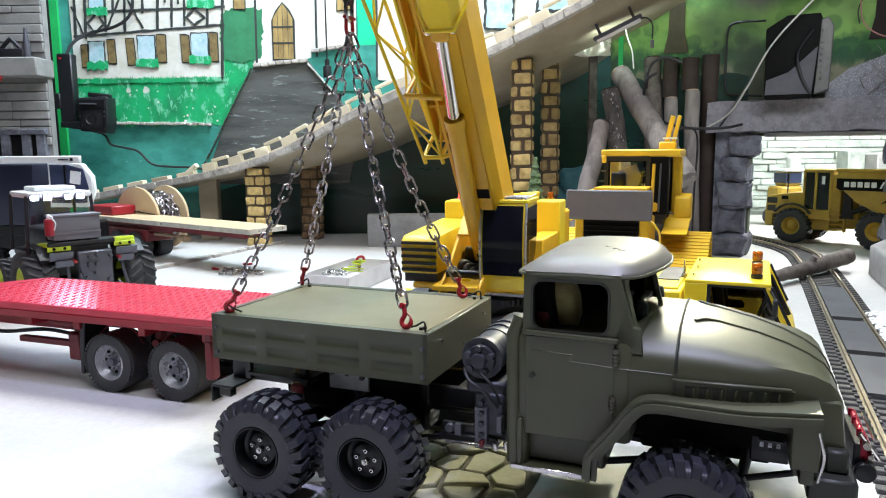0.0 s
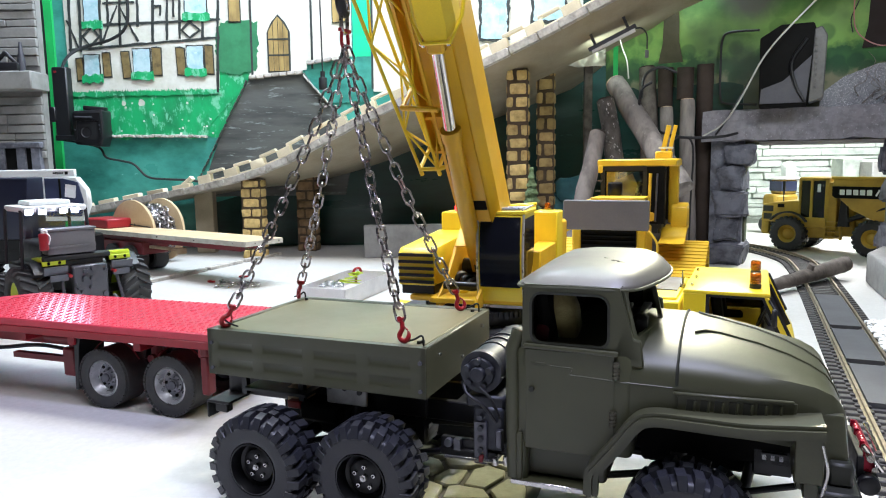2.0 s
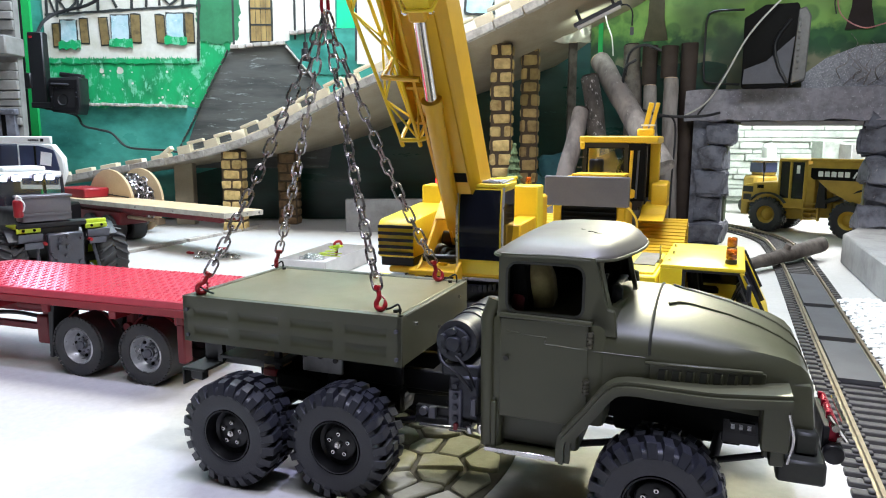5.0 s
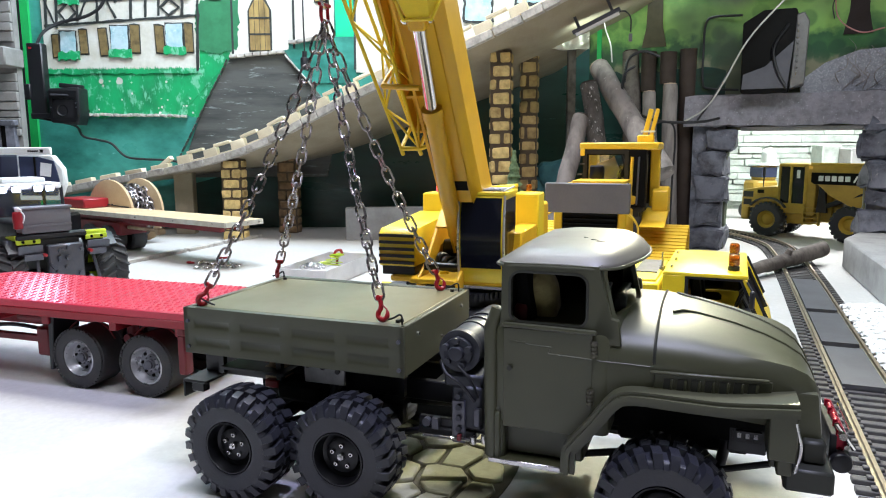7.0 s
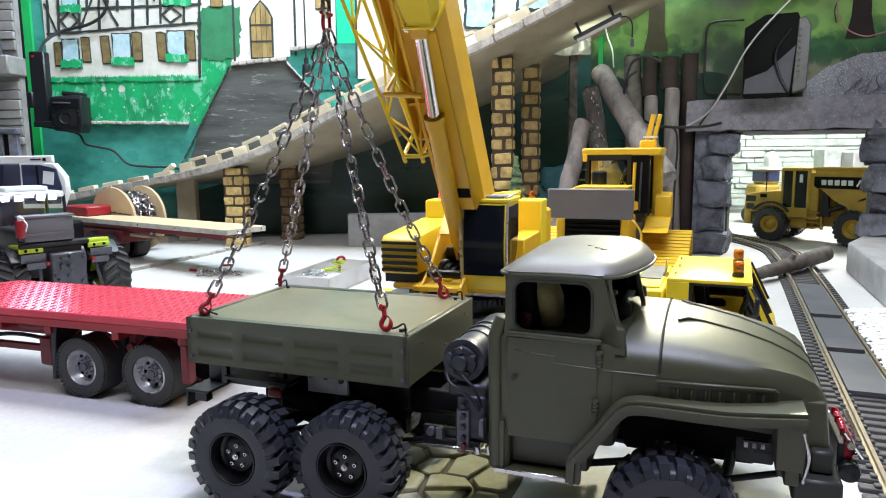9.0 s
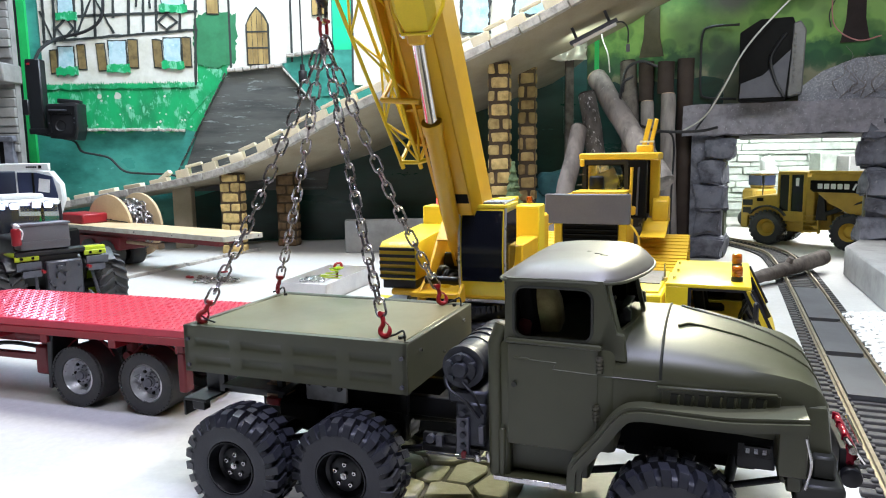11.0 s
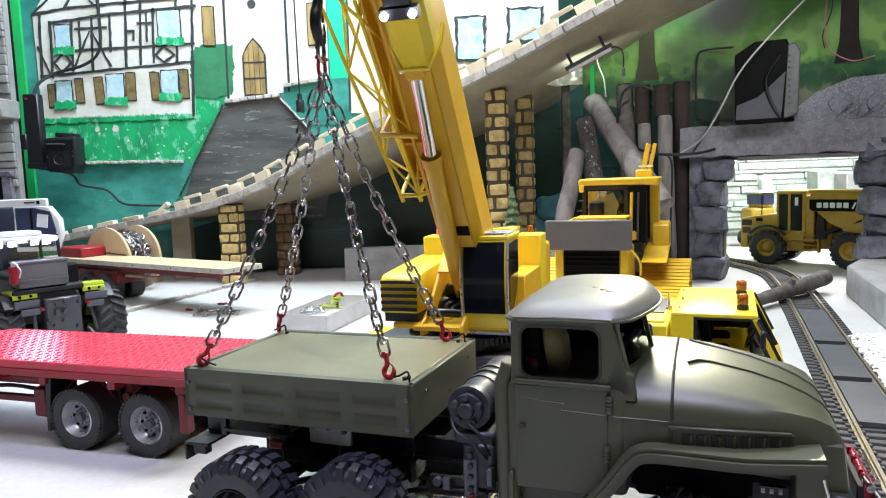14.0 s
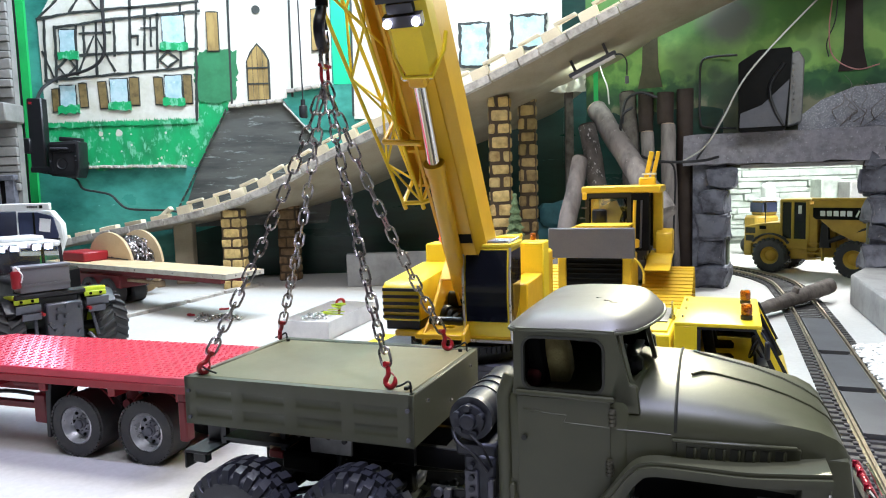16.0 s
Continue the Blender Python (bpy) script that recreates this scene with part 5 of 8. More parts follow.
roof = part("roof", loft([roof_ring(z, i, f) for z, i, f in ((0.2290, 0.002, 0), (0.2300, 0.0, 0), (0.2322, 0.0005, 0), (0.2338, 0.003, 0), (0.2370, 0.008, 0), (0.2403, 0.016, 0), (0.2425, 0.028, 0), (0.2434, 0.044, 0))]), roof_paint, cab, "rounded olive cab roof, coloured paler for its sheen, with scratches")
for x, y, a in ((0.150, -0.022, 8), (0.158, -0.034, 3), (0.164, -0.042, -2)):
    part("roof_scratch", place(box(0.012, 0.0008, 0.0014), (x, y, 0.2424), (0, 6, a)), dark_inside, roof)
part("roof_gutter", tube(roof_ring(0.2302, -0.0006, 0), 0.0013, 6, True), olive, roof)
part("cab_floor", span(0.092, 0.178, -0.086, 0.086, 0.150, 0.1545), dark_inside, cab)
part("dashboard", join(span(0.164, 0.176, -0.086, 0.086, 0.155, 0.183, 0.003), tube([Vector((0.166 + 0.004 * math.sin(t), -0.04 + 0.017 * math.cos(t), 0.192 + 0.015 * math.sin(t))) for t in [k * math.tau / 20 for k in range(20)]], 0.0016, 6, True), rod((0.176, -0.04, 0.180), (0.166, -0.04, 0.192), 0.002), span(0.172, 0.184, -0.05, -0.03, 0.183, 0.200, 0.004)), black_plastic, cab)
# grey strip painting the floor's reflection onto the black dashboard
part("instrument_ledge", swept(span(0.166, 0.1745, -0.080, 0.080, 0.1832, 0.1862, 0.001), 0, 0.011), grey_panel, cab, "dashboard ledge coloured grey for a floor reflection")
# near-black sheets added so the view through the cab goes dark
part("far_lining", join(span(0.094, 0.166, 0.0865, 0.0880, 0.150, 0.226), span(0.0925, 0.0940, -0.086, 0.086, 0.155, 0.226)), dark_inside, cab, "near-black sheet darkening the cab")
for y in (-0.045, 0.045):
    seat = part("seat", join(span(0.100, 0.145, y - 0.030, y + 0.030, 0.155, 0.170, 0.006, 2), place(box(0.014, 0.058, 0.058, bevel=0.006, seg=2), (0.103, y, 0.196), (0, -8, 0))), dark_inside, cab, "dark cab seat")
part("seat_cover", rough(box(0.032, 0.040, 0.046, (0.1115, -0.044, 0.1935), (0, -6, 12), 0.015, 5), 0.0035, 70, 3), cream_cloth, cab, "cream cloth thrown over the seat")
part("red_cushion", rough(box(0.012, 0.026, 0.020, (0.101, -0.064, 0.182), bevel=0.005, seg=2), 0.003, 60, 7), red_dark, cab)


# bonnet: sections from the windscreen to the nose
def hood_ring(x, w, low, shoulder, top, flat_=0.5):
    half = [(-w, low), (-w, shoulder - 0.012), (-w * 0.985, shoulder - 0.004), (-w * 0.93, shoulder + 0.003), (-w * 0.80, shoulder + 0.45 * (top - shoulder)), (-w * 0.62, shoulder + 0.74 * (top - shoulder)),
            (-w * 0.36, shoulder + 0.93 * (top - shoulder)), (0, top)]
    return [(x, y, z) for y, z in half] + [(x, -y, z) for y, z in half[-2::-1]]


hood_rows = [(0.1770, 0.0965, 0.125, 0.170, 0.1885), (0.1850, 0.0965, 0.125, 0.170, 0.1893), (0.2110, 0.0957, 0.122, 0.1690, 0.1892), (0.2400, 0.0925, 0.12, 0.1670, 0.1855), (0.2700, 0.0880, 0.118, 0.1635, 0.1785),
             (0.2930, 0.0840, 0.115, 0.1600, 0.1705), (0.3085, 0.0808, 0.112, 0.1565, 0.1630), (0.3200, 0.0778, 0.110, 0.1510, 0.1555), (0.3260, 0.0752, 0.110, 0.1445, 0.1475), (0.3295, 0.0730, 0.111, 0.1375, 0.1400), (0.3310, 0.0712, 0.112, 0.1300, 0.1325)]
bonnet = part("bonnet", loft([hood_ring(*r) for r in hood_rows]), olive, lorry, "long rounded olive bonnet")
part("bonnet_seam", tube([(0.2118, y, z) for _, y, z in hood_ring(*hood_rows[2])[1:-1]], 0.0013, 6), olive_dark, bonnet)
crest = [(r[0], -0.30 * r[1], r[3] + 0.955 * (r[4] - r[3])) for r in hood_rows[3:]]
for s in (1, -1):
    part("bonnet_crease", tube([(0.222, s * -0.040, 0.1868), (0.229, s * -0.031, 0.1870)] + [(x, s * y, z + 0.0002) for x, y, z in crest], 0.0012, 6), olive, bonnet)
    part("louvre_panel", place(prism([(-0.0405, -0.009), (0.0425, -0.010), (0.0440, 0.0075), (-0.0405, 0.0105)], -0.0012, 0.0012, "y", 0.0005, 1), (0.2525, s * 0.0903, 0.1412), (0, 0, s * -7.5)), olive, bonnet)
    part("louvre_lip", place(box(0.085, 0.0035, 0.0022, bevel=0.0007), (0.2515, s * 0.0922, 0.1508), (0, 1.2, s * -7.5)), olive, bonnet)
    for i in range(7):
        x = 0.2216 + i * 0.0100
        y = s * (0.0968 - (x - 0.2145) * 0.132)
        part("louvre", place(box(0.0050, 0.0012, 0.0090), (x, y, 0.1425), (0, 6, s * -7.5)), olive_dark, bonnet)
        part("louvre_hood", place(box(0.0024, 0.0022, 0.0090, bevel=0.0008), (x + 0.0036, y, 0.1425), (0, 6, s * -7.5)), olive, bonnet)
nose = part("radiator_grille", join(span(0.312, 0.3300, -0.068, 0.068, 0.072, 0.140, 0.004), *[span(0.3300, 0.3325, y - 0.002, y + 0.002, 0.085, 0.132) for y in [-0.054 + k * 0.012 for k in range(10)]]), olive, bonnet)
for s in (-1, 1):
    part("nose_plate", prism([(0.297, 0.080), (0.326, 0.080), (0.332, 0.110), (0.328, 0.142), (0.297, 0.142)], s * 0.080, s * 0.066, "y", 0.003, 2), olive, bonnet)
# wings with a stepped rim
for s in (-1, 1):
    path = [(0.1438, 0.0645), (0.1450, 0.0840), (0.1520, 0.0945), (0.1655, 0.1120), (0.1750, 0.1255), (0.1840, 0.1345), (0.1940, 0.1380), (0.2080, 0.1388), (0.2350, 0.1384), (0.2600, 0.1382), (0.2850, 0.1402), (0.3120, 0.1428)]
    fine = [(v.x, v.z) for v in curve([(x, 0, z) for x, z in path], 5)]

    def skin(y0, y1, drop, thick):
        rings = []
        for i, (x, z) in enumerate(fine):
            a, b = fine[max(i - 1, 0)], fine[min(i + 1, len(fine) - 1)]
            t = Vector((b[0] - a[0], b[1] - a[1])).normalized()
            nx, nz = t.y, -t.x
            rings.append([(x + nx * drop, s * y0, z + nz * drop), (x + nx * drop, s * y1, z + nz * drop), (x + nx * (drop + thick), s * y1, z + nz * (drop + thick)), (x + nx * (drop + thick), s * y0, z + nz * (drop + thick))])
        return loft(rings)
    wing = part("wing", skin(0.070, 0.1105, 0.0, 0.0028), olive, lorry, "olive front wing with a stepped rim")
    part("wing_rim", join(skin(0.1085, 0.1135, 0.0030, 0.0038), skin(0.1045, 0.1100, 0.0070, 0.0042)), olive, wing)
    # near-black inner skins put the wheel arch's shade into colour
    part("wing_inner", join(span(0.165, 0.312, s * 0.066, s * 0.062, 0.092, 0.137), span(0.180, 0.312, s * 0.104, s * 0.064, 0.1285, 0.131)), dark_inside, wing)
    part("wing_front", join(span(0.2935, 0.3125, s * 0.1085, s * 0.072, 0.098, 0.137, 0.001), span(0.300, 0.310, s * 0.105, s * 0.085, 0.086, 0.099, 0.001)), olive, wing)
    part("wing_stay", tube(curve([(0.3110, s * 0.108, 0.128), (0.3145, s * 0.110, 0.110), (0.3120, s * 0.106, 0.090)]), 0.0011, 6), steel, wing)
# dark blocks added between the arches to hide the bright floor behind
part("engine_block", join(span(0.175, 0.292, -0.048, 0.048, 0.088, 0.128, 0.004), span(0.180, 0.286, -0.040, 0.040, 0.070, 0.090, 0.003), cylinder_y(0.012, -0.055, 0.055, 0.272, 0.104, 16)), dark_inside, frame_)
bumper = part("bumper", join(span(0.306, 0.339, -0.100, 0.100, 0.0730, 0.0905, 0.002), span(0.318, 0.334, -0.088, -0.066, 0.0905, 0.108, 0.002), span(0.318, 0.334, 0.066, 0.088, 0.0905, 0.108, 0.002)), olive_dark, lorry, "dark green front bumper")
winch = part("front_winch", span(0.333, 0.339, -0.040, 0.030, 0.066, 0.090, 0.001), black_metal, lorry, "red and chrome front winch")
for y in (-0.040, -0.022, 0.006, 0.026):
    part("winch_plate", prism([(0.337, 0.078), (0.343, 0.077), (0.3455, 0.084), (0.344, 0.090), (0.340, 0.096), (0.337, 0.096)], y, y + 0.0025, "y", 0.0005, 1), anodised, winch, "red anodised plate")
part("winch_roller", join(cylinder_y(0.0042, -0.036, 0.024, 0.3425, 0.0815, 16), cylinder_y(0.0030, -0.046, 0.032, 0.3410, 0.0915, 12)), anodised, winch, "red anodised roller")
part("winch_bar", join(rod((0.347, -0.040, 0.095), (0.349, 0.03, 0.092), 0.0016, 8), rod((0.336, -0.043, 0.100), (0.350, -0.041, 0.080), 0.0018, 8), cylinder_y(0.0030, -0.048, -0.042, 0.341, 0.0915, 16), cylinder_y(0.0020, -0.045, -0.040, 0.3445, 0.082, 12)), chrome, winch)
part("winch_drum", join(cylinder_y(0.0080, -0.050, -0.041, 0.341, 0.070, 16, 0.002), span(0.334, 0.349, -0.045, 0.03, 0.062, 0.074, 0.002)), black_metal, winch)
winch.location = (0.010, 0.0, 0.008)
for x, y in ((-0.1548, 0.1190), (-0.0497, 0.1055), (0.2236, 0.1100)):
    truck_wheel("wheel", lorry, pose(x, -y, 0.0508))
    truck_wheel("wheel", lorry, pose(x, 0.105, 0.0508, 0, 25, 180))

# ---- the red low-loader trailer ----
loader = thing("flatbed_trailer", pose(-0.385, 0.887, 0, 0, 0, -18.6), "red flatbed trailer with a shiny tread-plate deck", "trailer")
# the slope's unseen end, out to -0.95, is added to shade the floor
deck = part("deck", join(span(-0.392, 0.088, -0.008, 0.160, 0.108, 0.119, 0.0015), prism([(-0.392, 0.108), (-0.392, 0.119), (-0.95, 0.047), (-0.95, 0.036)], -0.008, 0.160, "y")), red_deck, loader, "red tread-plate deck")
vs, fs = [], []
for i in range(58):
    for j in range(20):
        x, y = -0.388 + i * 0.0082 + (0.0041 if j % 2 else 0), -0.003 + j * 0.0083
        c, s_ = (0.8, 0.6) if (i + j) % 2 else (0.8, -0.6)
        k = len(vs)
        a, b = 0.0034, 0.0012
        vs += [(x - a * c, y - a * s_, 0.1190), (x + b * s_, y - b * c, 0.1190), (x + a * c, y + a * s_, 0.1190), (x - b * s_, y + b * c, 0.1190), (x - a * c * .4, y - a * s_ * .4, 0.1204), (x + a * c * .4, y + a * s_ * .4, 0.1204)]
        fs += [(k, k + 1, k + 4), (k + 1, k + 5, k + 4), (k + 1, k + 2, k + 5), (k + 2, k + 3, k + 5), (k + 3, k + 4, k + 5), (k + 3, k, k + 4)]
me = bpy.data.meshes.new("tread_pattern")
me.from_pydata(vs, [], fs)
me.materials.append(red_deck)
bumps = new("tread_pattern", me)
bumps.parent = deck
bumps["kind"] = "stuff"
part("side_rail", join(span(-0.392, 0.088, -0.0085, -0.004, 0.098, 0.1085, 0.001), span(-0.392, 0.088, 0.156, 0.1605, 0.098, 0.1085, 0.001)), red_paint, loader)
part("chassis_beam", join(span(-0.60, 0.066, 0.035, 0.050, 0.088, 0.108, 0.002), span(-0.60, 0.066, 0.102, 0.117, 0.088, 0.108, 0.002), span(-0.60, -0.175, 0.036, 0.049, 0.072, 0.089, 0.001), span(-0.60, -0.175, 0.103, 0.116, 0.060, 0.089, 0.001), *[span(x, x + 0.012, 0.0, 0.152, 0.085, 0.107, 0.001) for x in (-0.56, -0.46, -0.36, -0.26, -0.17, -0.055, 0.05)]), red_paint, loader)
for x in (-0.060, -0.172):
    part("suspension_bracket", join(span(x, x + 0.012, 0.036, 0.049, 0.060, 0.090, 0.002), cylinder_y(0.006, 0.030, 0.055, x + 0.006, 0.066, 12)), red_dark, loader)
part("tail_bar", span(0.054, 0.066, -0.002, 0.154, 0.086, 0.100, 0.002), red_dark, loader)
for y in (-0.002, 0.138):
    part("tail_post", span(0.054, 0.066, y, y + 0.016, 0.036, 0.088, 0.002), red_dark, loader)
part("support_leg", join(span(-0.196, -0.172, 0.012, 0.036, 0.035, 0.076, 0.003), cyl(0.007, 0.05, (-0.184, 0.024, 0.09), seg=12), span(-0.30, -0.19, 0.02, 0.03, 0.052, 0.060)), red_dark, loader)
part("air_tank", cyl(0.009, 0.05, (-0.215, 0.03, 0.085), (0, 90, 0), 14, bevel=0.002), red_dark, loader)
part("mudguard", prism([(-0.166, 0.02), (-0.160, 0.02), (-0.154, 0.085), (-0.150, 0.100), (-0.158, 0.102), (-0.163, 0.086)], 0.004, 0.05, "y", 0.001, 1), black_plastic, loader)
part("rear_cable", tube(curve([(-0.40, 0.02, 0.075), (-0.33, 0.015, 0.066), (-0.25, 0.02, 0.074), (-0.20, 0.03, 0.068)]), 0.003, 8), black_plastic, loader)


def road_wheel(parent, m, r=0.0415, w=0.046, rim=None):
    wh = part("wheel", lathe([(0.0235, w * 0.4), (0.0250, w * 0.2), (0.0255, -w * 0.44), (0.0235, -w * 0.47), (0.0225, -w * 0.42), (0.0205, -w * 0.20), (0.0195, -w * 0.18), (0.0195, w * 0.2)], 40), rim or rim_silver, parent, "steel wheel coloured black for its shade" if rim else "silver steel wheel")
    wh.matrix_basis = m
    part("wheel_disc", lathe([(0.0212, -w * 0.17), (0.0165, -w * 0.165), (0.0125, -w * 0.14), (0.0115, -w * 0.24), (0.0075, -w * 0.26), (0.0070, -w * 0.34), (0, -w * 0.34)], 36), rim or disc_grey, wh, "dull grey wheel disc")
    grooves = [(r - (0.0012 if k % 2 else 0), -w * 0.40 + k * w * 0.8 / 10) for k in range(11)]
    bm = lathe([(0.0245, -w * 0.40), (0.0262, -w * 0.48), (r * 0.80, -w * 0.5), (r * 0.95, -w * 0.47)] + grooves + [(r * 0.95, w * 0.47), (r * 0.8, w * 0.5), (0.0262, w * 0.48), (0.0245, w * 0.4)], 44)
    notch = [box(0.0026, 0.003, 0.004, (r * math.cos(t) * 0.965, -w * 0.475, r * math.sin(t) * 0.965), (0, -math.degrees(t), 0)) for t in [math.tau * k / 44 for k in range(44)]]
    part("tyre", join(bm, *notch), rubber_grey, wh, "ribbed dark grey road tyre")
    part("hand_hole_ring", ring_of(8, 0.0163, lambda a, b: cyl(0.0022, 0.002, (a, -w * 0.175, b), (90, 0, 0), 10)), dark_inside, wh)
    part("wheel_nut_ring", ring_of(8, 0.0098, lambda a, b: cyl(0.0012, 0.003, (a, -w * 0.25, b), (90, 0, 0), 6)), grey_metal, wh)
    part("hub", cyl(0.0062, 0.004, (0, -w * 0.35, 0), (90, 0, 0), 14, bevel=0.001), grey_metal, wh)
    return wh


for x in (0.0, -0.112):
    road_wheel(loader, pose(x, 0.023, 0.0415))
    road_wheel(loader, pose(x, 0.133, 0.0415, 0, 0, 180))
    part("axle", cylinder_y(0.006, 0.03, 0.13, x, 0.0415, 12), black_metal, loader)
    part("mud_wing", tube([(x + 0.048 * math.cos(t), 0.026, 0.0415 + 0.049 * math.sin(t)) for t in [radians(30 + 12 * k) for k in range(11)]], 0.0012, 5), red_dark, loader)


# ---- yellow mobile crane ----
CARRIER = pose(0.37, 0.95, 0, 0, 0, -22.5)
UPPER = CARRIER.inverted() @ pose(0.05, 1.08, 0, 0, 0, -108)
crane = thing("mobile_crane", CARRIER, "yellow model mobile crane with raised boom and folded lattice jib", "crane")


def upper(name, bm, m, parent=None, label="", smooth=40):
    """A part of the turning upper works, drawn with x ahead of the crane's cab."""
    bmesh.ops.transform(bm, matrix=UPPER, verts=bm.verts)
    return part(name, bm, m, parent or crane, label, smooth)


# carrier
part("carrier_frame", join(span(-0.56, 0.05, -0.055, 0.055, 0.050, 0.080, 0.003), span(-0.52, -0.06, -0.085, 0.085, 0.078, 0.090, 0.003)), grey_metal, crane, "grey carrier frame")
for x in (-0.50, -0.42, -0.16, -0.02):
    for s in (-1, 1):
        w = part("carrier_wheel", lathe([(0.022, 0.02), (0.022, -0.02), (0.018, -0.018), (0.010, -0.010), (0, -0.010)], 24), grey_metal, crane)
        w.matrix_basis = pose(x, s * 0.078, 0.040, 0, 0, 0 if s < 0 else 180)
        part("tyre", lathe([(0.021, -0.018), (0.026, -0.021), (0.037, -0.019), (0.040, -0.015), (0.040, 0.015), (0.037, 0.019), (0.026, 0.021), (0.021, 0.018)], 28), rubber, w)
for x in (-0.545, -0.075):
    part("outrigger_box", span(x - 0.015, x + 0.015, -0.095, 0.095, 0.058, 0.082, 0.002), yellow_bright, crane)
# driver's cab of the carrier
side = [(-0.057, 0.050), (0.072, 0.050), (0.078, 0.085), (0.063, 0.110), (0.040, 0.164), (-0.057, 0.164)]
cab2 = part("driver_cab", join(prism(side[:3] + [(0.066, 0.108), (-0.057, 0.108)], -0.099, 0.099, "y", 0.003, 2), span(-0.057, 0.043, -0.099, 0.099, 0.1585, 0.1655, 0.003, 2), span(-0.057, -0.052, -0.097, 0.097, 0.105, 0.162),
                                *[span(-0.057, -0.030, s * 0.099, s * 0.092, 0.105, 0.161, 0.001) for s in (-1, 1)],
                                *[prism([(0.0355, 0.160), (0.0425, 0.160), (0.0680, 0.106), (0.0600, 0.106)], s * 0.099, s * 0.091, "y", 0.001, 1) for s in (-1, 1)]), yellow_bright, crane, "bright yellow driver's cab")
for s in (-1, 1):
    part("window_frame", framed([(-0.030, 0.105), (0.061, 0.105), (0.037, 0.161), (-0.030, 0.161)], [(-0.026, 0.110), (0.053, 0.110), (0.034, 0.157), (-0.026, 0.157)], s * 0.0985, s * 0.094), black_plastic, cab2)
for y in (-0.096, 0.0, 0.096):
    part("windscreen_pillar", rod((0.0425, y, 0.160), (0.0675, y, 0.108), 0.0032, 6), black_plastic, cab2)
for y in (-0.04, 0.04):
    part("driver_seat", join(span(-0.02, 0.012, y - 0.02, y + 0.02, 0.095, 0.112, 0.004), place(box(0.012, 0.04, 0.045, bevel=0.004), (-0.018, y, 0.13), (0, -8, 0))), dark_inside, cab2)
part("steering_wheel", join(tube([Vector((0.036 + 0.006 * math.sin(t), -0.045 + 0.018 * math.cos(t), 0.128 + 0.014 * math.sin(t))) for t in [k * math.tau / 18 for k in range(18)]], 0.0016, 6, True), rod((0.05, -0.045, 0.105), (0.036, -0.045, 0.128), 0.002)), black_plastic, cab2)
# smoked pane added opposite, only to darken the view through the window
part("far_glass", prism([(-0.026, 0.110), (0.053, 0.110), (0.034, 0.157), (-0.026, 0.157)], 0.0935, 0.0925, "y"), dark_glass, cab2)
part("dashboard", span(0.035, 0.058, -0.09, 0.09, 0.100, 0.114, 0.003), black_plastic, cab2)
part("cab_floor", span(-0.052, 0.06, -0.092, 0.092, 0.086, 0.092), dark_inside, cab2)
part("mirror", join(rod((0.042, -0.099, 0.157), (0.048, -0.109, 0.148), 0.0015), box(0.006, 0.010, 0.022, (0.048, -0.110, 0.138), bevel=0.002)), black_plastic, cab2)
for y in (-0.066, 0.045):
    b = part("beacon", join(cyl(0.0066, 0.0145, (0.026, y, 0.1782), seg=20, bevel=0.0025), *[cyl(0.0069, 0.0009, (0.026, y, 0.1735 + 0.003 * k), seg=20) for k in range(3)]), amber, cab2, "orange flashing beacon")
    part("beacon_base", cyl(0.0071, 0.005, (0.026, y, 0.1685), seg=18), black_plastic, b)
    part("reflector", cyl(0.0028, 0.008, (0.026, y, 0.1765), seg=12), steel, b)
for x, y in ((-0.0475, -0.01), (-0.050, 0.055), (-0.048, -0.072)):
    part("roof_screw", cyl(0.0018, 0.004, (x, y, 0.167), seg=8), steel, cab2)
part("antenna_foot", join(cyl(0.004, 0.006, (-0.066, 0.0, 0.152), seg=12), cyl(0.0015, 0.02, (-0.066, 0.0, 0.164), seg=8)), steel, crane)
part("rear_hood", join(span(-0.112, -0.061, -0.095, 0.095, 0.062, 0.147, 0.002), span(-0.105, -0.066, -0.080, 0.085, 0.147, 0.150, 0.001)), yellow_bright, crane, "yellow engine cover behind the cab")
part("hood_mesh", span(-0.100, -0.070, -0.03, 0.075, 0.1495, 0.1515), grey_metal, crane)
part("hood_strip", span(-0.113, -0.060, -0.0965, -0.094, 0.114, 0.117), yellow, crane)
# slewing ring
upper("slewing_ring", join(cyl(0.088, 0.010, (0.012, -0.01, 0.110), seg=48), cyl(0.080, 0.040, (0, -0.01, 0.106), seg=48), *[box(0.0035, 0.004, 0.0085, (0.012 + 0.0895 * math.cos(t), -0.01 + 0.0895 * math.sin(t), 0.110), (0, 0, math.degrees(t))) for t in [math.tau * k / 72 for k in range(72)]]), black_metal, None, "toothed black slewing ring")
upper("base_plate", join(span(-0.20, 0.085, -0.105, 0.068, 0.125, 0.134, 0.002), span(0.03, 0.118, -0.062, 0.006, 0.130, 0.137, 0.001)), yellow)
upper("plate_bolt", join(cyl(0.007, 0.004, (0.068, -0.026, 0.139), seg=14), cyl(0.0042, 0.012, (0.068, -0.026, 0.145), seg=6)), yellow_bright)
# engine housing with black slots
front = upper("engine_housing", join(prism([(-0.10, 0.1465), (0.081, 0.1465), (0.083, 0.1945), (0.072, 0.2025), (-0.10, 0.2125)], -0.124, -0.066, "y", 0.003, 2)), yellow_bright, None, "yellow engine housing with black louvres")
for z in (0.1525, 0.1625, 0.1725, 0.1825, 0.1925):
    s = upper("slot", span(0.0815, 0.0846, -0.1225, -0.0675, z - 0.0022, z + 0.0022), black_plastic, front)
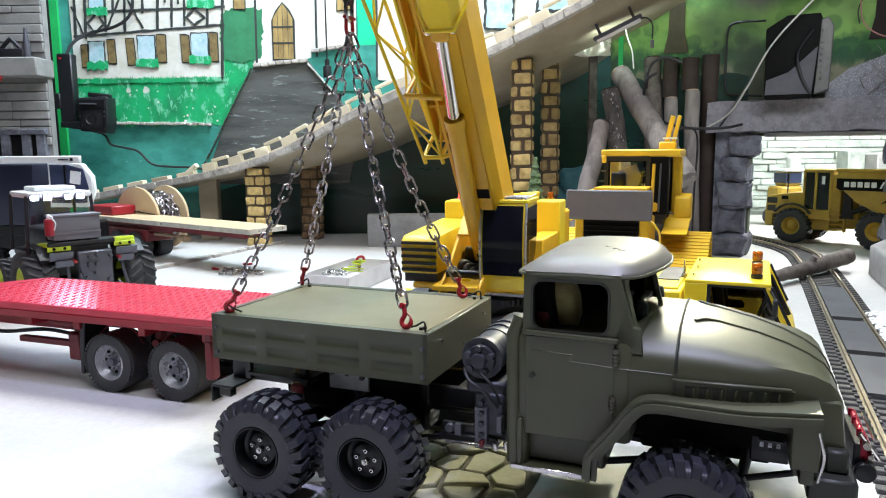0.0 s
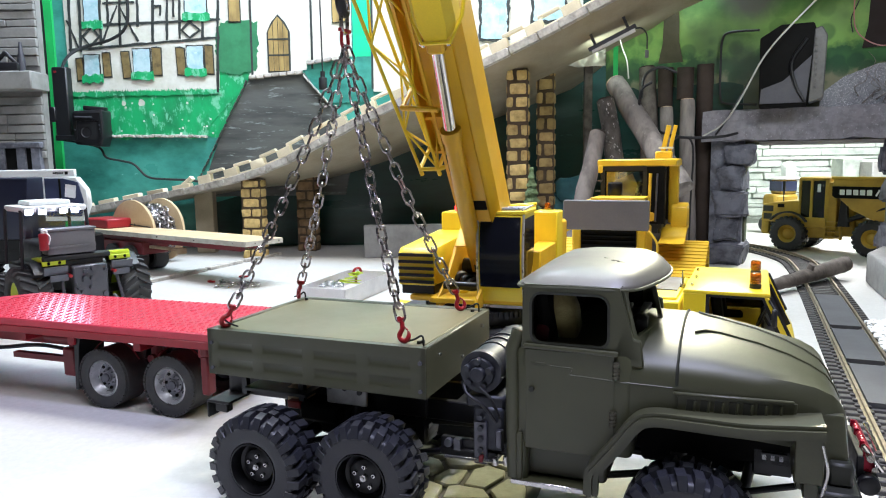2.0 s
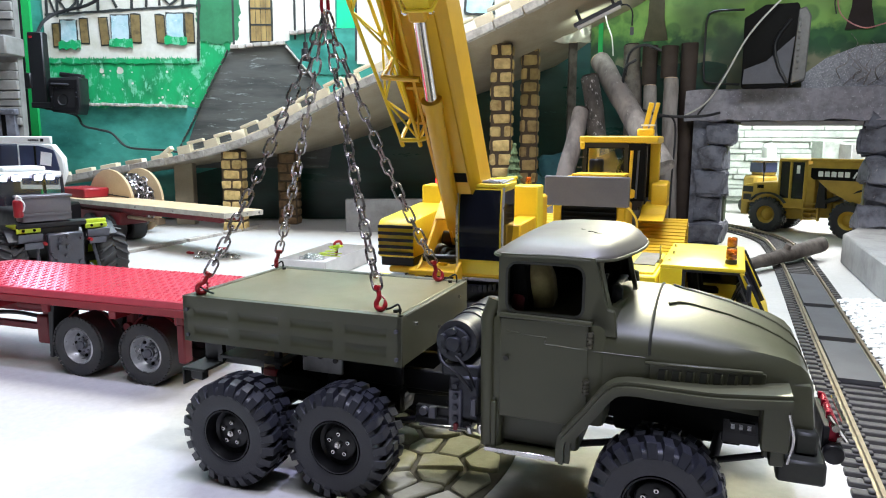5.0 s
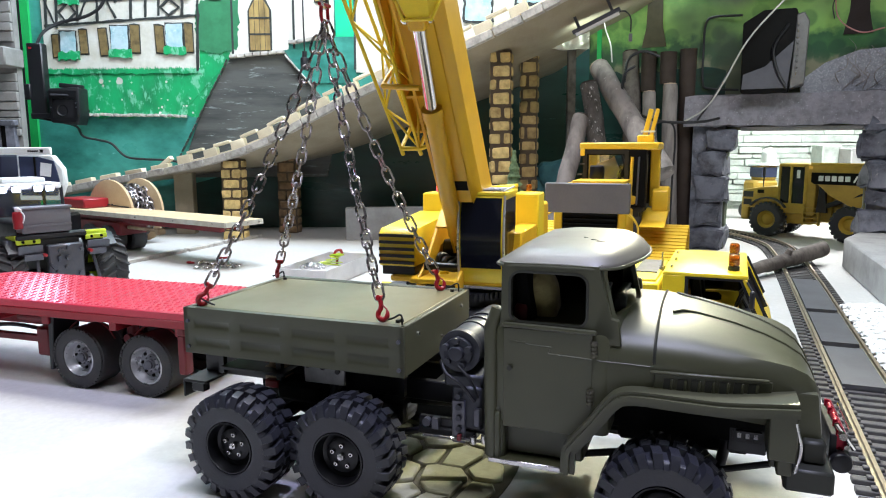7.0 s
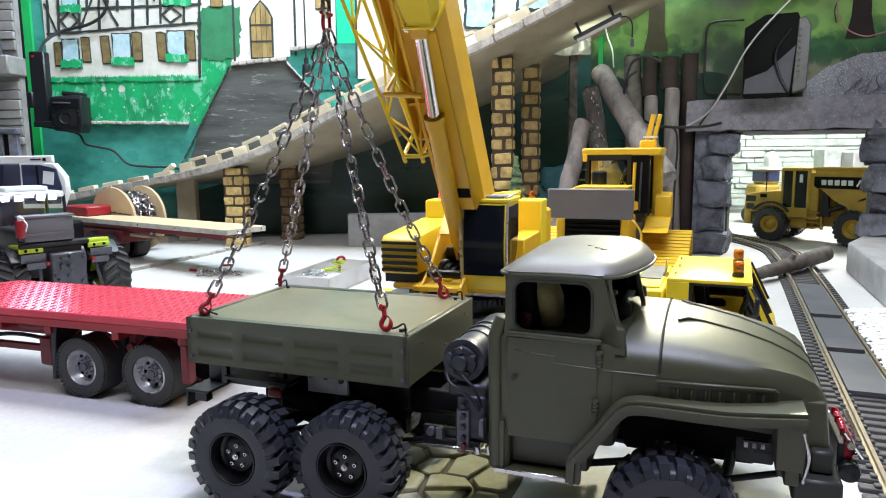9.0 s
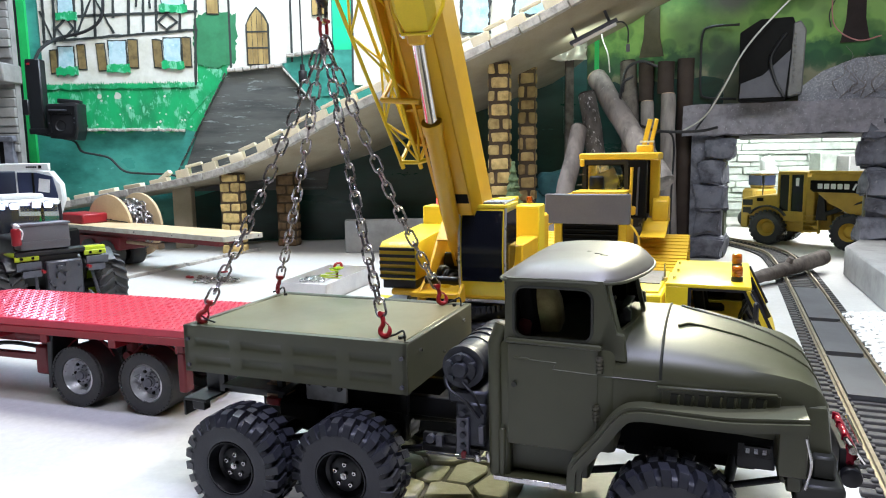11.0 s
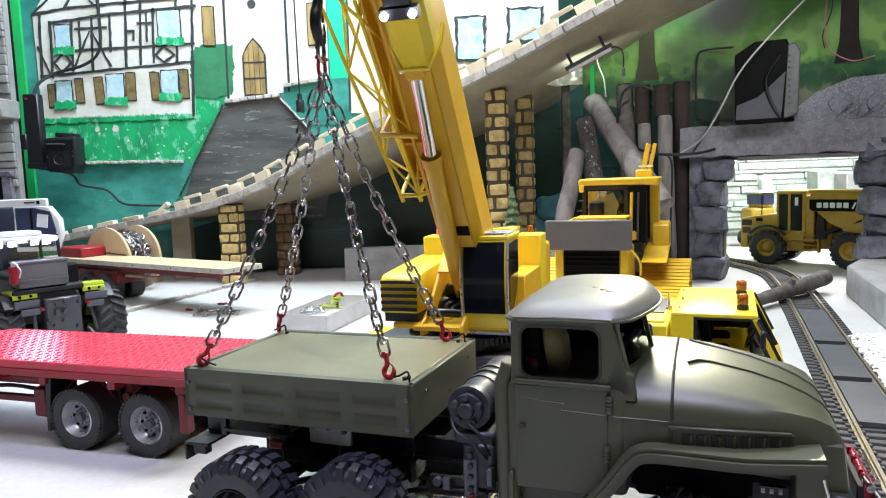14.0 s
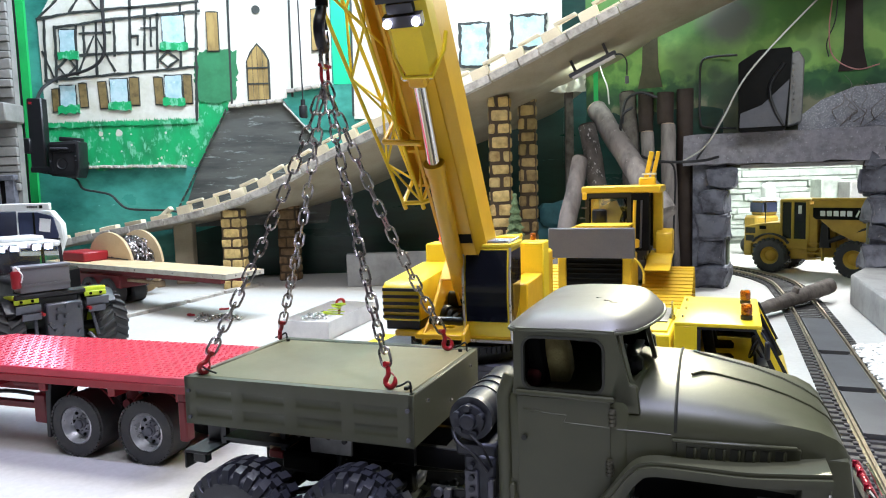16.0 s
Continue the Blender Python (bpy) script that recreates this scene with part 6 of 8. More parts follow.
upper("housing_foot", span(-0.10, 0.078, -0.120, -0.068, 0.1335, 0.1475, 0.001), black_plastic, front)
# boom bracket and hydraulics
upper("boom_bracket", join(*[prism([(-0.075, 0.121), (0.114, 0.121), (0.112, 0.137), (0.0743, 0.155), (0.045, 0.182), (0.000, 0.222), (-0.040, 0.255), (-0.075, 0.255)], y, y + 0.005, "y", 0.001, 1) for y in (-0.054, 0.004)]), yellow, None, "yellow boom bracket")
upper("bracket_face", prism([(0.026, 0.199), (0.029, 0.201), (-0.036, 0.258), (-0.040, 0.255)], -0.052, 0.006, "y"), yellow, None, "sloping yellow bracket sheet")
upper("hydraulic_hose", join(*[tube(curve([(0.055, -0.045 + 0.009 * k, 0.130), (0.045, -0.040 + 0.008 * k, 0.160 - 0.006 * k), (0.01, -0.035 + 0.007 * k, 0.150), (-0.03, -0.03, 0.140 + 0.01 * k)]), 0.0045, 8) for k in range(5)]), black_plastic)
upper("hydraulic_block", join(span(-0.045, 0.03, -0.047, 0.002, 0.120, 0.150, 0.004), cylinder_y(0.014, -0.046, 0.0, 0.0, 0.165, 16), cylinder_y(0.006, -0.05, 0.003, 0.085, 0.150, 12)), black_metal)
upper("rear_box", span(-0.150, -0.098, -0.118, -0.058, 0.122, 0.2425, 0.002), yellow_bright, None, "tall yellow rear housing")
upper("rear_box", span(-0.150, -0.098, 0.040, 0.082, 0.122, 0.2445, 0.002), yellow_bright, None, "tall yellow rear housing")
upper("vent_hole", span(-0.0985, -0.0965, -0.094, -0.083, 0.187, 0.207), dark_inside)
upper("side_tank", span(-0.098, 0.027, 0.050, 0.080, 0.122, 0.196, 0.002), yellow)
upper("counterweight", span(-0.205, -0.152, -0.115, 0.080, 0.122, 0.225, 0.004), yellow)
b = upper("beacon", cyl(0.0050, 0.012, (-0.118, 0.062, 0.2525), seg=16, bevel=0.002), amber)
upper("red_lamp", cyl(0.004, 0.010, (-0.110, -0.093, 0.249), seg=12, bevel=0.001), led_red, None, "small red lamp")
upper("roof_gear", join(rod((-0.03, 0.02, 0.258), (-0.03, 0.062, 0.262), 0.0025), box(0.02, 0.03, 0.012, (-0.03, 0.045, 0.256), bevel=0.002)), yellow_bright)
# operator's cab
prof = [(0.012, 0.123), (0.083, 0.123), (0.0905, 0.150), (0.0935, 0.185), (0.0915, 0.220), (0.0855, 0.2540), (0.012, 0.2565)]
opcab = upper("operator_cab", join(prism(prof, 0.0035, 0.0680, "y", 0.002, 2), span(0.010, 0.0865, 0.0015, 0.0700, 0.2535, 0.2590, 0.001)), yellow_bright, None, "yellow crane cab with a tall smoked windscreen")
upper("windscreen", join(prism([(0.0920, 0.1515), (0.0950, 0.185), (0.0930, 0.220), (0.0875, 0.2505), (0.0860, 0.2505), (0.0860, 0.1515)], 0.0065, 0.0645, "y")), dark_glass, opcab, "curved smoked glass")
curve_low = [(0.032, 0.176), (0.050, 0.158), (0.066, 0.150), (0.088, 0.148), (0.0905, 0.185), (0.0885, 0.220), (0.083, 0.2475), (0.020, 0.2490), (0.020, 0.205)]
upper("side_window", prism(curve_low, 0.0674, 0.0692, "y"), dark_glass, opcab)
for y in (0.0028, 0.0687):
    upper("corner_strip", tube([(x + 0.0012, y, z) for x, z in prof[1:6]], 0.0017, 6), rim_silver, opcab)
upper("sill_strip", rod((0.0845, 0.001, 0.1225), (0.0845, 0.071, 0.1225), 0.0022, 6), rim_silver, opcab)
upper("roof_rail", join(*[rod((0.016, y, 0.2625), (0.085, y, 0.2600), 0.0015, 6) for y in (0.006, 0.066)], *[rod((x, 0.006, 0.2615), (x, 0.066, 0.2615), 0.0012, 6) for x in (0.038, 0.055, 0.072)]), rim_silver, opcab)
upper("roof_hatch", span(0.024, 0.078, 0.010, 0.061, 0.2585, 0.2600), black_plastic, opcab)

# boom: s along it, n towards its underside
AX, BASE = Vector((math.cos(radians(53)), 0, math.sin(radians(53)))), Vector((0.045, 0, 0.236))
NX = Vector((math.sin(radians(53)), 0, -math.cos(radians(53))))


def on_boom(s, y, n):
    return BASE + AX * s + NX * n + Vector((0, y, 0))


def boom_bar(outline, s0, s1):
    return loft([[on_boom(s, y, n) for y, n in outline] for s in (s0, s1)])


SECTION = [(-0.052, -0.034), (0.034, -0.034), (0.034, 0.014), (0.022, 0.030), (-0.008, 0.030), (-0.013, -0.006), (-0.046, -0.012), (-0.048, 0.003), (-0.052, 0.003)]
boom = upper("boom", boom_bar([(-0.013, -0.034), (0.034, -0.034), (0.034, 0.014), (0.022, 0.030), (-0.008, 0.030), (-0.013, -0.006)], -0.078, 0.43), yellow, None, "big yellow telescopic boom", 25)
upper("boom_flange", boom_bar([(-0.052, -0.034), (-0.0125, -0.034), (-0.0125, -0.006), (-0.046, -0.012), (-0.048, 0.003), (-0.052, 0.003)], 0.135, 0.43), yellow, boom, "", 25)
upper("flange_plate", join(boom_bar([(-0.050, -0.030), (-0.013, -0.030), (-0.013, 0.004), (-0.050, 0.004)], 0.133, 0.137), boom_bar([(-0.050, -0.030), (-0.013, -0.030), (-0.013, 0.001), (-0.050, 0.001)], 0.186, 0.190)), yellow, boom)
upper("inner_section", boom_bar([(y * 0.86, n * 0.86) for y, n in SECTION], 0.42, 0.62), yellow_bright, boom, "", 25)
upper("boom_collar", boom_bar([(y * 1.06, n * 1.08) for y, n in SECTION], 0.415, 0.432), yellow, boom, "", 25)
upper("boom_seam", join(boom_bar([(0.0235, 0.0300), (0.0262, 0.0255), (0.0270, 0.0262), (0.0240, 0.0312)], -0.07, 0.41), boom_bar([(-0.024, 0.031), (-0.020, 0.031), (-0.020, 0.0295), (-0.024, 0.0285)], -0.07, 0.41)), yellow, boom)
upper("boom_opening", boom_bar([(-0.001, 0.0308), (0.0208, 0.0308), (0.0208, 0.020), (-0.001, 0.020)], 0.055, 0.071), dark_inside, boom, "dark opening in the boom")
upper("boom_head", join(boom_bar([(-0.03, -0.04), (0.03, -0.04), (0.03, 0.05), (-0.03, 0.05)], 0.61, 0.66)), yellow, boom)
for y in (-0.015, 0.015):
    p = on_boom(0.635, y, 0.045)
    upper("head_sheave", cyl(0.022, 0.008, tuple(p), (90, 0, 0), 24), black_metal, boom)
# faceted cylinder housing, with its lamp bar
hous = [(-0.030, 0.030), (0.030, 0.030), (0.030, 0.052), (0.020, 0.064), (-0.020, 0.064), (-0.030, 0.052)]
rings = [[on_boom(s, y * k * 0.80 + 0.017, 0.026 + (n - 0.026) * kn) for y, n in hous] for s, k, kn in ((0.320, 0.55, 0.75), (0.328, 0.80, 0.92), (0.346, 1.0, 1.0), (0.455, 1.0, 1.0))]
hood2 = upper("cylinder_housing", loft(rings), yellow_bright, boom, "faceted yellow housing", 20)
upper("housing_rim", join(*[tube([on_boom(0.352 + d, -0.013, 0.036), on_boom(0.345 + d, -0.011, 0.046), on_boom(0.326 + d, 0.000, 0.062), on_boom(0.325 + d, 0.033, 0.062), on_boom(0.346 + d, 0.046, 0.044), on_boom(0.360 + d, 0.048, 0.030)], 0.0022, 6) for d in (0.0,)]), yellow_bright, hood2)
upper("lamp_bar", join(boom_bar([(-0.001, 0.064), (0.040, 0.064), (0.040, 0.074), (-0.001, 0.074)], 0.388, 0.400), boom_bar([(0.005, 0.064), (0.033, 0.064), (0.033, 0.072), (0.005, 0.072)], 0.402, 0.412), boom_bar([(-0.003, 0.064), (0.042, 0.064), (0.042, 0.075), (-0.003, 0.075)], 0.415, 0.434)), black_plastic, boom, "black lamp bar")
for y in (0.004, 0.0345):
    upper("work_lamp", place(cyl(0.0042, 0.004, seg=14), tuple(on_boom(0.394, y, 0.0755)), (0, 90 + 37, 0)), led_small, boom, "lit white work lamp")
# lifting cylinder
C0, C1, C2 = Vector((0.061, -0.010, 0.195)), Vector((0.193, -0.001, 0.369)), Vector((0.254, 0.004, 0.466))
cylr = upper("lifting_cylinder", join(rod(C0, C1, 0.0115, 24), rod(C1 - (C1 - C0).normalized() * 0.014, C1, 0.0134, 24), rod(C0 - (C1 - C0).normalized() * 0.02, C0, 0.006, 10)), yellow, None, "yellow hydraulic lifting cylinder")
upper("piston_rod", rod(C1, C2, 0.0082, 20), chrome, cylr, "chrome piston rod")
upper("clevis", join(place(box(0.020, 0.022, 0.024, bevel=0.003), tuple(C2), (0, 27, 0)), cylinder_y(0.0055, -0.012, 0.020, C2.x, C2.z, 14)), yellow, cylr)
upper("clevis_pin", join(cylinder_y(0.0036, -0.016, 0.024, C2.x, C2.z, 14), cylinder_y(0.0058, -0.014, -0.009, C2.x, C2.z, 14, 0.0008), cylinder_y(0.0058, 0.017, 0.022, C2.x, C2.z, 14, 0.0008)), chrome, cylr)
# folded lattice jib on the boom's flank
def jib_at(s_, side_, n):
    """A point on one of the jib's four rails, which spread a little towards the boom's head."""
    return on_boom(s_, (-0.064 - (s_ - 0.12) * 0.085) if side_ else (-0.038 - (s_ - 0.12) * 0.03), n)


rails_ = ((1, 0.024), (1, -0.026), (0, 0.024), (0, -0.026))
jib = upper("lattice_jib", join(*[tube([jib_at(0.122, *q), jib_at(0.60, *q)], 0.0024, 6) for q in rails_]), yellow_bright, None, "yellow lattice jib folded along the boom")
faces = ((rails_[0], rails_[2]), (rails_[1], rails_[3]), (rails_[0], rails_[1]), (rails_[2], rails_[3]))
for f, (a, b) in enumerate(faces):
    s, k = 0.124, 0
    while s < 0.56:
        p, q = (a, b) if (k + f) % 2 else (b, a)
        upper("strut", rod(jib_at(s, *p), jib_at(s + 0.062, *q), 0.0016, 6), yellow_bright, jib)
        s, k = s + 0.062, k + 1
upper("jib_foot", join(*[rod(jib_at(0.122, *a), jib_at(0.122, *b), 0.0030, 6) for a, b in faces], rod(jib_at(0.122, 0, 0.024), on_boom(0.126, -0.018, 0.020), 0.0034, 6), *[rod(jib_at(0.122, d, 0.024), jib_at(0.112, d, 0.024), 0.0030, 6) for d in (0, 1)]), yellow_bright, jib)
upper("jib_bracket", join(rod(on_boom(0.224, -0.062, 0.030), on_boom(0.222, -0.012, 0.034), 0.0036, 8), rod(on_boom(0.224, -0.062, 0.030), on_boom(0.224, -0.062, -0.03), 0.003, 8)), yellow, jib)
# rope, hook block and hook: hanging over the lorry's bed
HX, HY = -0.1165, 0.747
block = thing("hook_block", pose(HX, HY, 0.545, 0, 0, 80), "black crane hook block with red-white warning stripes", "crane hook")
part("cheek", join(span(-0.026, -0.020, -0.016, 0.016, 0, 0.055, 0.002), span(0.020, 0.026, -0.016, 0.016, 0, 0.055, 0.002), span(-0.022, 0.022, -0.015, 0.015, 0.002, 0.018, 0.003)), black_metal, block)
for x in (-0.012, -0.004, 0.004, 0.012):
    part("sheave", cyl(0.017, 0.005, (x, 0, 0.036), (0, 90, 0), 24), black_metal, block)
for k in range(3):
    part("stripe", place(box(0.001, 0.006, 0.022), (0.0265, -0.010 + 0.010 * k, 0.03), (28, 0, 0)), red_hook if k % 2 == 0 else white_paint, block)
part("rope", join(*[rod((x, y, 0.05), (x, y, 0.26), 0.0011, 6) for x, y in ((-0.012, -0.014), (0.012, -0.014), (-0.012, 0.014), (0.012, 0.014))]), black_plastic, block, "thin black hoist ropes")
pts = [(0, 0, 0.004), (0, 0, -0.016), (-0.003, 0, -0.026), (-0.010, 0, -0.037), (-0.011, 0, -0.049), (-0.004, 0, -0.060), (0.006, 0, -0.060), (0.013, 0, -0.052), (0.014, 0, -0.041)]
part("swivel", join(cyl(0.009, 0.014, (0, 0, -0.004), seg=18, bevel=0.002), cyl(0.0065, 0.012, (0, 0, -0.016), seg=16)), black_metal, block)
part("hook", place(tube(curve(pts, 4), [0.0040 + 0.0018 * math.sin(math.pi * min(1, k / 26)) - (0.0035 * max(0, (k - 24) / 8)) for k in range(33)], 10), (0, 0, -0.002), (0, 0, 0)), black_metal, block, "black forged hook")
part("latch", rod((0.001, 0, -0.026), (0.012, 0, -0.042), 0.0016, 6), black_metal, block)

# ---- four-legged lifting chain ----
LORRY = pose(0, 0.69, 0, 0, 0, -20.8)
sling = thing("chain_sling", pose(HX, HY, 0.457), "steel four-leg lifting chain with red hooks", "chain")


def chain_link(length, width, r):
    h = (length - width) / 2
    pts = [Vector((h + width / 2 * math.cos(t), width / 2 * math.sin(t), 0)) for t in [radians(-90 + 30 * k) for k in range(7)]] + [Vector((-h - width / 2 * math.cos(t), -width / 2 * math.sin(t), 0)) for t in [radians(-90 + 30 * k) for k in range(7)]]
    return tube(pts, r, 7, True)


def aim(a, b, roll):
    x = (b - a).normalized()
    y = (Z if abs(x.z) < 0.95 else Vector((1, 0, 0))).cross(x).normalized()
    z = x.cross(y)
    return Matrix.Translation((a + b) / 2) @ Matrix((x, y, z)).transposed().to_4x4() @ Matrix.Rotation(radians(roll), 4, "X")


def hang(a, b, roll):
    x = (b - a).normalized()
    z = (Vector((0, 1, 0)) - x * x.y).normalized()
    y = z.cross(x)
    return Matrix.Translation((a + b) / 2) @ Matrix((x, y, z)).transposed().to_4x4() @ Matrix.Rotation(radians(roll), 4, "X")


TOP = Vector((HX, HY, 0.457))
ORIGIN = Matrix.Translation(-TOP)
master = part("master_link", chain_link(0.034, 0.015, 0.0021), chain_steel, sling, "long bright master link")
master.matrix_basis = ORIGIN @ aim(TOP + Z * 0.024, TOP + Z * 0.020, 15)
part("shackle", place(join(tube(curve([(-0.005, 0, 0.008), (-0.006, 0, -0.004), (-0.003, 0, -0.009), (0.003, 0, -0.009), (0.006, 0, -0.004), (0.005, 0, 0.008)], 4), 0.0018, 8), rod((-0.009, 0, 0.008), (0.010, 0, 0.008), 0.0020, 8)), (0, 0, 0), (0, 0, 65)), red_hook, sling, "dark red shackle")
model = None
hook_mesh = None
for k, (x, y) in enumerate(((-0.221, -0.078), (-0.015, -0.078), (-0.221, 0.078), (-0.015, 0.078))):
    end = LORRY @ Vector((x + ((-0.007 if y < 0 else -0.022) if x < -0.1 else -0.012), y * (1.0 if x < -0.1 else 0.95), 0.168))
    way = (TOP - end).normalized()
    foot = end + way * 0.020
    span_ = (TOP - foot).length
    sag = 0.012
    n = round(span_ / 0.0152)
    line = [foot.lerp(TOP - Z * 0.008, i / n) - Z * sag * 4 * (i / n) * (1 - i / n) for i in range(n + 1)]
    for i in range(n):
        m = ORIGIN @ hang(line[i], line[i + 1], 90 * (i % 2) + (14, -18, 22, -10)[k] + 9 * math.sin(i * 1.7 + k))
        if model is None:
            model = part("link", chain_link(0.0190, 0.0092, 0.00125), chain_steel, sling)
            model.matrix_basis = m
        else:
            share(model, sling, m)
    hk = [(0, 0, 0.014), (0, 0, 0.008), (-0.001, 0, 0.002), (-0.006, 0, -0.003), (-0.007, 0, -0.009), (-0.002, 0, -0.014), (0.004, 0, -0.013), (0.007, 0, -0.008), (0.007, 0, -0.003)]
    if hook_mesh is None:
        hook_mesh = part("sling_hook", join(tube(curve(hk, 4), [0.0030 + 0.0006 * math.sin(math.pi * i / 32) - 0.0016 * max(0, (i - 26) / 6) for i in range(33)], 9), cyl(0.0036, 0.010, (0, 0, 0.015), (90, 0, 0), 10), rod((0.001, 0, 0.006), (0.007, 0, -0.002), 0.0013, 6)), red_hook, sling, "red safety hook")
        hk_ob = hook_mesh
    else:
        hk_ob = share(hook_mesh, sling, Matrix())
    lean = way.to_track_quat("Z", "X").to_matrix().to_4x4()
    hk_ob.matrix_basis = Matrix.Translation(end + way * 0.009 - TOP) @ lean @ Matrix.Rotation(radians((200, 35, 160, 20)[k]), 4, "Z") @ Matrix.Scale(0.70, 4)


# ---- yellow bulldozer ----
dozer = thing("bulldozer", pose(0.36, 1.52, 0, 0, 0, -112), "yellow tracked bulldozer with a grey front panel and cab", "bulldozer")


def crawler(y0, y1):
    """A track: shoes round a raised-sprocket loop."""
    loop = curve([(0.10, 0, 0.020), (0.125, 0, 0.045), (0.105, 0, 0.075), (0.0, 0, 0.110), (-0.09, 0, 0.142), (-0.13, 0, 0.132), (-0.145, 0, 0.100), (-0.155, 0, 0.045), (-0.135, 0, 0.012), (-0.05, 0, 0.005), (0.05, 0, 0.005), (0.10, 0, 0.020)], 6)
    tr = part("track", loft([[(p.x * k, y, (p.z - 0.06) * k + 0.06) for p in loop[:-1]] for y, k in ((y0 + 0.008, 0.93), (y1 - 0.008, 0.93))]), black_metal, dozer, "yellow track with dark links")
    model_ = None
    length = sum((b - a).length for a, b in zip(loop, loop[1:]))
    d, n = 0.0, 46
    for i in range(n):
        goal, acc_ = length * i / n, 0.0
        for a, b in zip(loop, loop[1:]):
            if acc_ + (b - a).length >= goal:
                p = a + (b - a) * ((goal - acc_) / (b - a).length)
                ang = math.degrees(math.atan2(b.z - a.z, b.x - a.x))
                break
            acc_ += (b - a).length
        m = pose(p.x, (y0 + y1) / 2, p.z, 0, -ang, 0)
        if model_ is None:
            model_ = part("shoe", join(box(0.0122, y1 - y0, 0.003, bevel=0.0006), box(0.002, y1 - y0, 0.006, (0.005, 0, 0.002))), dozer_yellow, tr)
            model_.matrix_basis = m
        else:
            share(model_, tr, m)


crawler(0.058, 0.160)
crawler(-0.190, -0.100)
part("engine_body", join(span(-0.12, 0.085, -0.082, 0.035, 0.055, 0.185, 0.004), span(-0.02, 0.098, -0.098, -0.080, 0.06, 0.188, 0.003), span(-0.02, 0.098, 0.032, 0.050, 0.06, 0.188, 0.003)), dozer_yellow, dozer)
grille = part("radiator_grille", span(0.085, 0.096, -0.080, 0.032, 0.075, 0.186), dark_inside, dozer, "black radiator grille")
for k in range(11):
    part("slat", box(0.003, 0.110, 0.0036, (0.0975, -0.024, 0.084 + k * 0.0098), (0, 25, 0)), dark_inside, grille)
panel = part("front_panel", join(span(0.108, 0.122, -0.111, 0.059, 0.186, 0.246, 0.002), span(0.06, 0.11, -0.06, 0.01, 0.186, 0.20)), grey_panel, dozer, "flat grey front panel")
part("hood_top", join(span(0.0, 0.106, -0.075, 0.030, 0.186, 0.245, 0.004), span(0.02, 0.10, -0.06, 0.045, 0.244, 0.250, 0.001)), dozer_yellow, dozer)
part("muffler", cyl(0.0155, 0.028, (0.005, -0.027, 0.262), seg=24, bevel=0.002), black_metal, dozer, "short black muffler")
part("muffler_rim", tube([(0.005 + 0.0125 * math.cos(t), -0.027 + 0.0125 * math.sin(t), 0.2765) for t in [math.tau * k / 20 for k in range(20)]], 0.0016, 6, True), grey_metal, dozer)
for y, dy in ((-0.100, -0.012), (0.052, 0.012)):
    part("handrail", tube(curve([(0.10, y, 0.186), (0.11, y + dy, 0.178), (0.105, y + dy * 1.8, 0.160), (0.10, y + dy * 1.8, 0.135)], 4), 0.0024, 7), dozer_yellow, dozer, "yellow handrail")
part("cab_roof", join(span(-0.125, 0.002, -0.066, 0.098, 0.3105, 0.3265, 0.003), span(-0.012, 0.004, -0.064, -0.054, 0.298, 0.314, 0.002)), dozer_yellow, dozer, "flat yellow cab roof")
for y in (0.074, -0.062):
    part("rear_post", span(-0.115, -0.085, y, y + 0.020, 0.185, 0.314, 0.002), dozer_yellow, dozer)
part("cab_post", join(span(-0.006, 0.002, -0.058, -0.050, 0.20, 0.312), span(-0.006, 0.002, 0.030, 0.038, 0.20, 0.312), span(-0.05, -0.042, 0.062, 0.072, 0.18, 0.312), span(-0.006, 0.002, -0.056, 0.036, 0.302, 0.312)), black_plastic, dozer)
part("cab_door", join(framed([(-0.080, 0.170), (-0.006, 0.170), (-0.006, 0.312), (-0.080, 0.312)], [(-0.070, 0.182), (-0.016, 0.182), (-0.016, 0.302), (-0.070, 0.302)], 0.058, 0.066), place(framed([(0.030, 0.170), (0.062, 0.170), (0.062, 0.310), (0.030, 0.310)], [(0.036, 0.180), (0.056, 0.180), (0.056, 0.302), (0.036, 0.302)], -0.008, 0.0, "x"), (0, 0, 0))), black_plastic, dozer, "black framed glass door")
pane = part("door_glass", join(span(-0.070, -0.016, 0.061, 0.063, 0.182, 0.302)), window_glass, dozer)
pane.visible_shadow = False
part("seat", join(span(-0.08, -0.04, -0.02, 0.025, 0.19, 0.225, 0.006), place(box(0.016, 0.045, 0.055, bevel=0.006), (-0.082, 0.002, 0.25), (0, -8, 0))), dark_inside, dozer)
# pale sheet standing in for a whitish reflection in the cab
part("seat_paper", rough(box(0.006, 0.036, 0.055, (-0.06, -0.008, 0.262), (24, -25, 10), bevel=0.002), 0.010, 60, 2), ply, dozer, "crumpled pale sheet for a whitish reflection")
part("cab_floor", span(-0.12, 0.0, -0.06, 0.07, 0.178, 0.190, 0.002), black_plastic, dozer)
part("cab_front", framed([(-0.058, 0.19), (0.074, 0.19), (0.074, 0.311), (-0.058, 0.311)], [(-0.046, 0.2), (0.036, 0.2), (0.036, 0.300), (-0.046, 0.300)], -0.004, 0.001, "x"), dark_inside, dozer, "black windscreen frame")
part("control_lever", join(tube(curve([(-0.012, 0.020, 0.19), (-0.012, 0.018, 0.245), (-0.014, 0.026, 0.272), (-0.014, 0.038, 0.290)], 5), 0.0062, 8), box(0.010, 0.016, 0.030, (-0.014, 0.033, 0.288), (20, 0, 0))), dark_inside, dozer, "black control column")
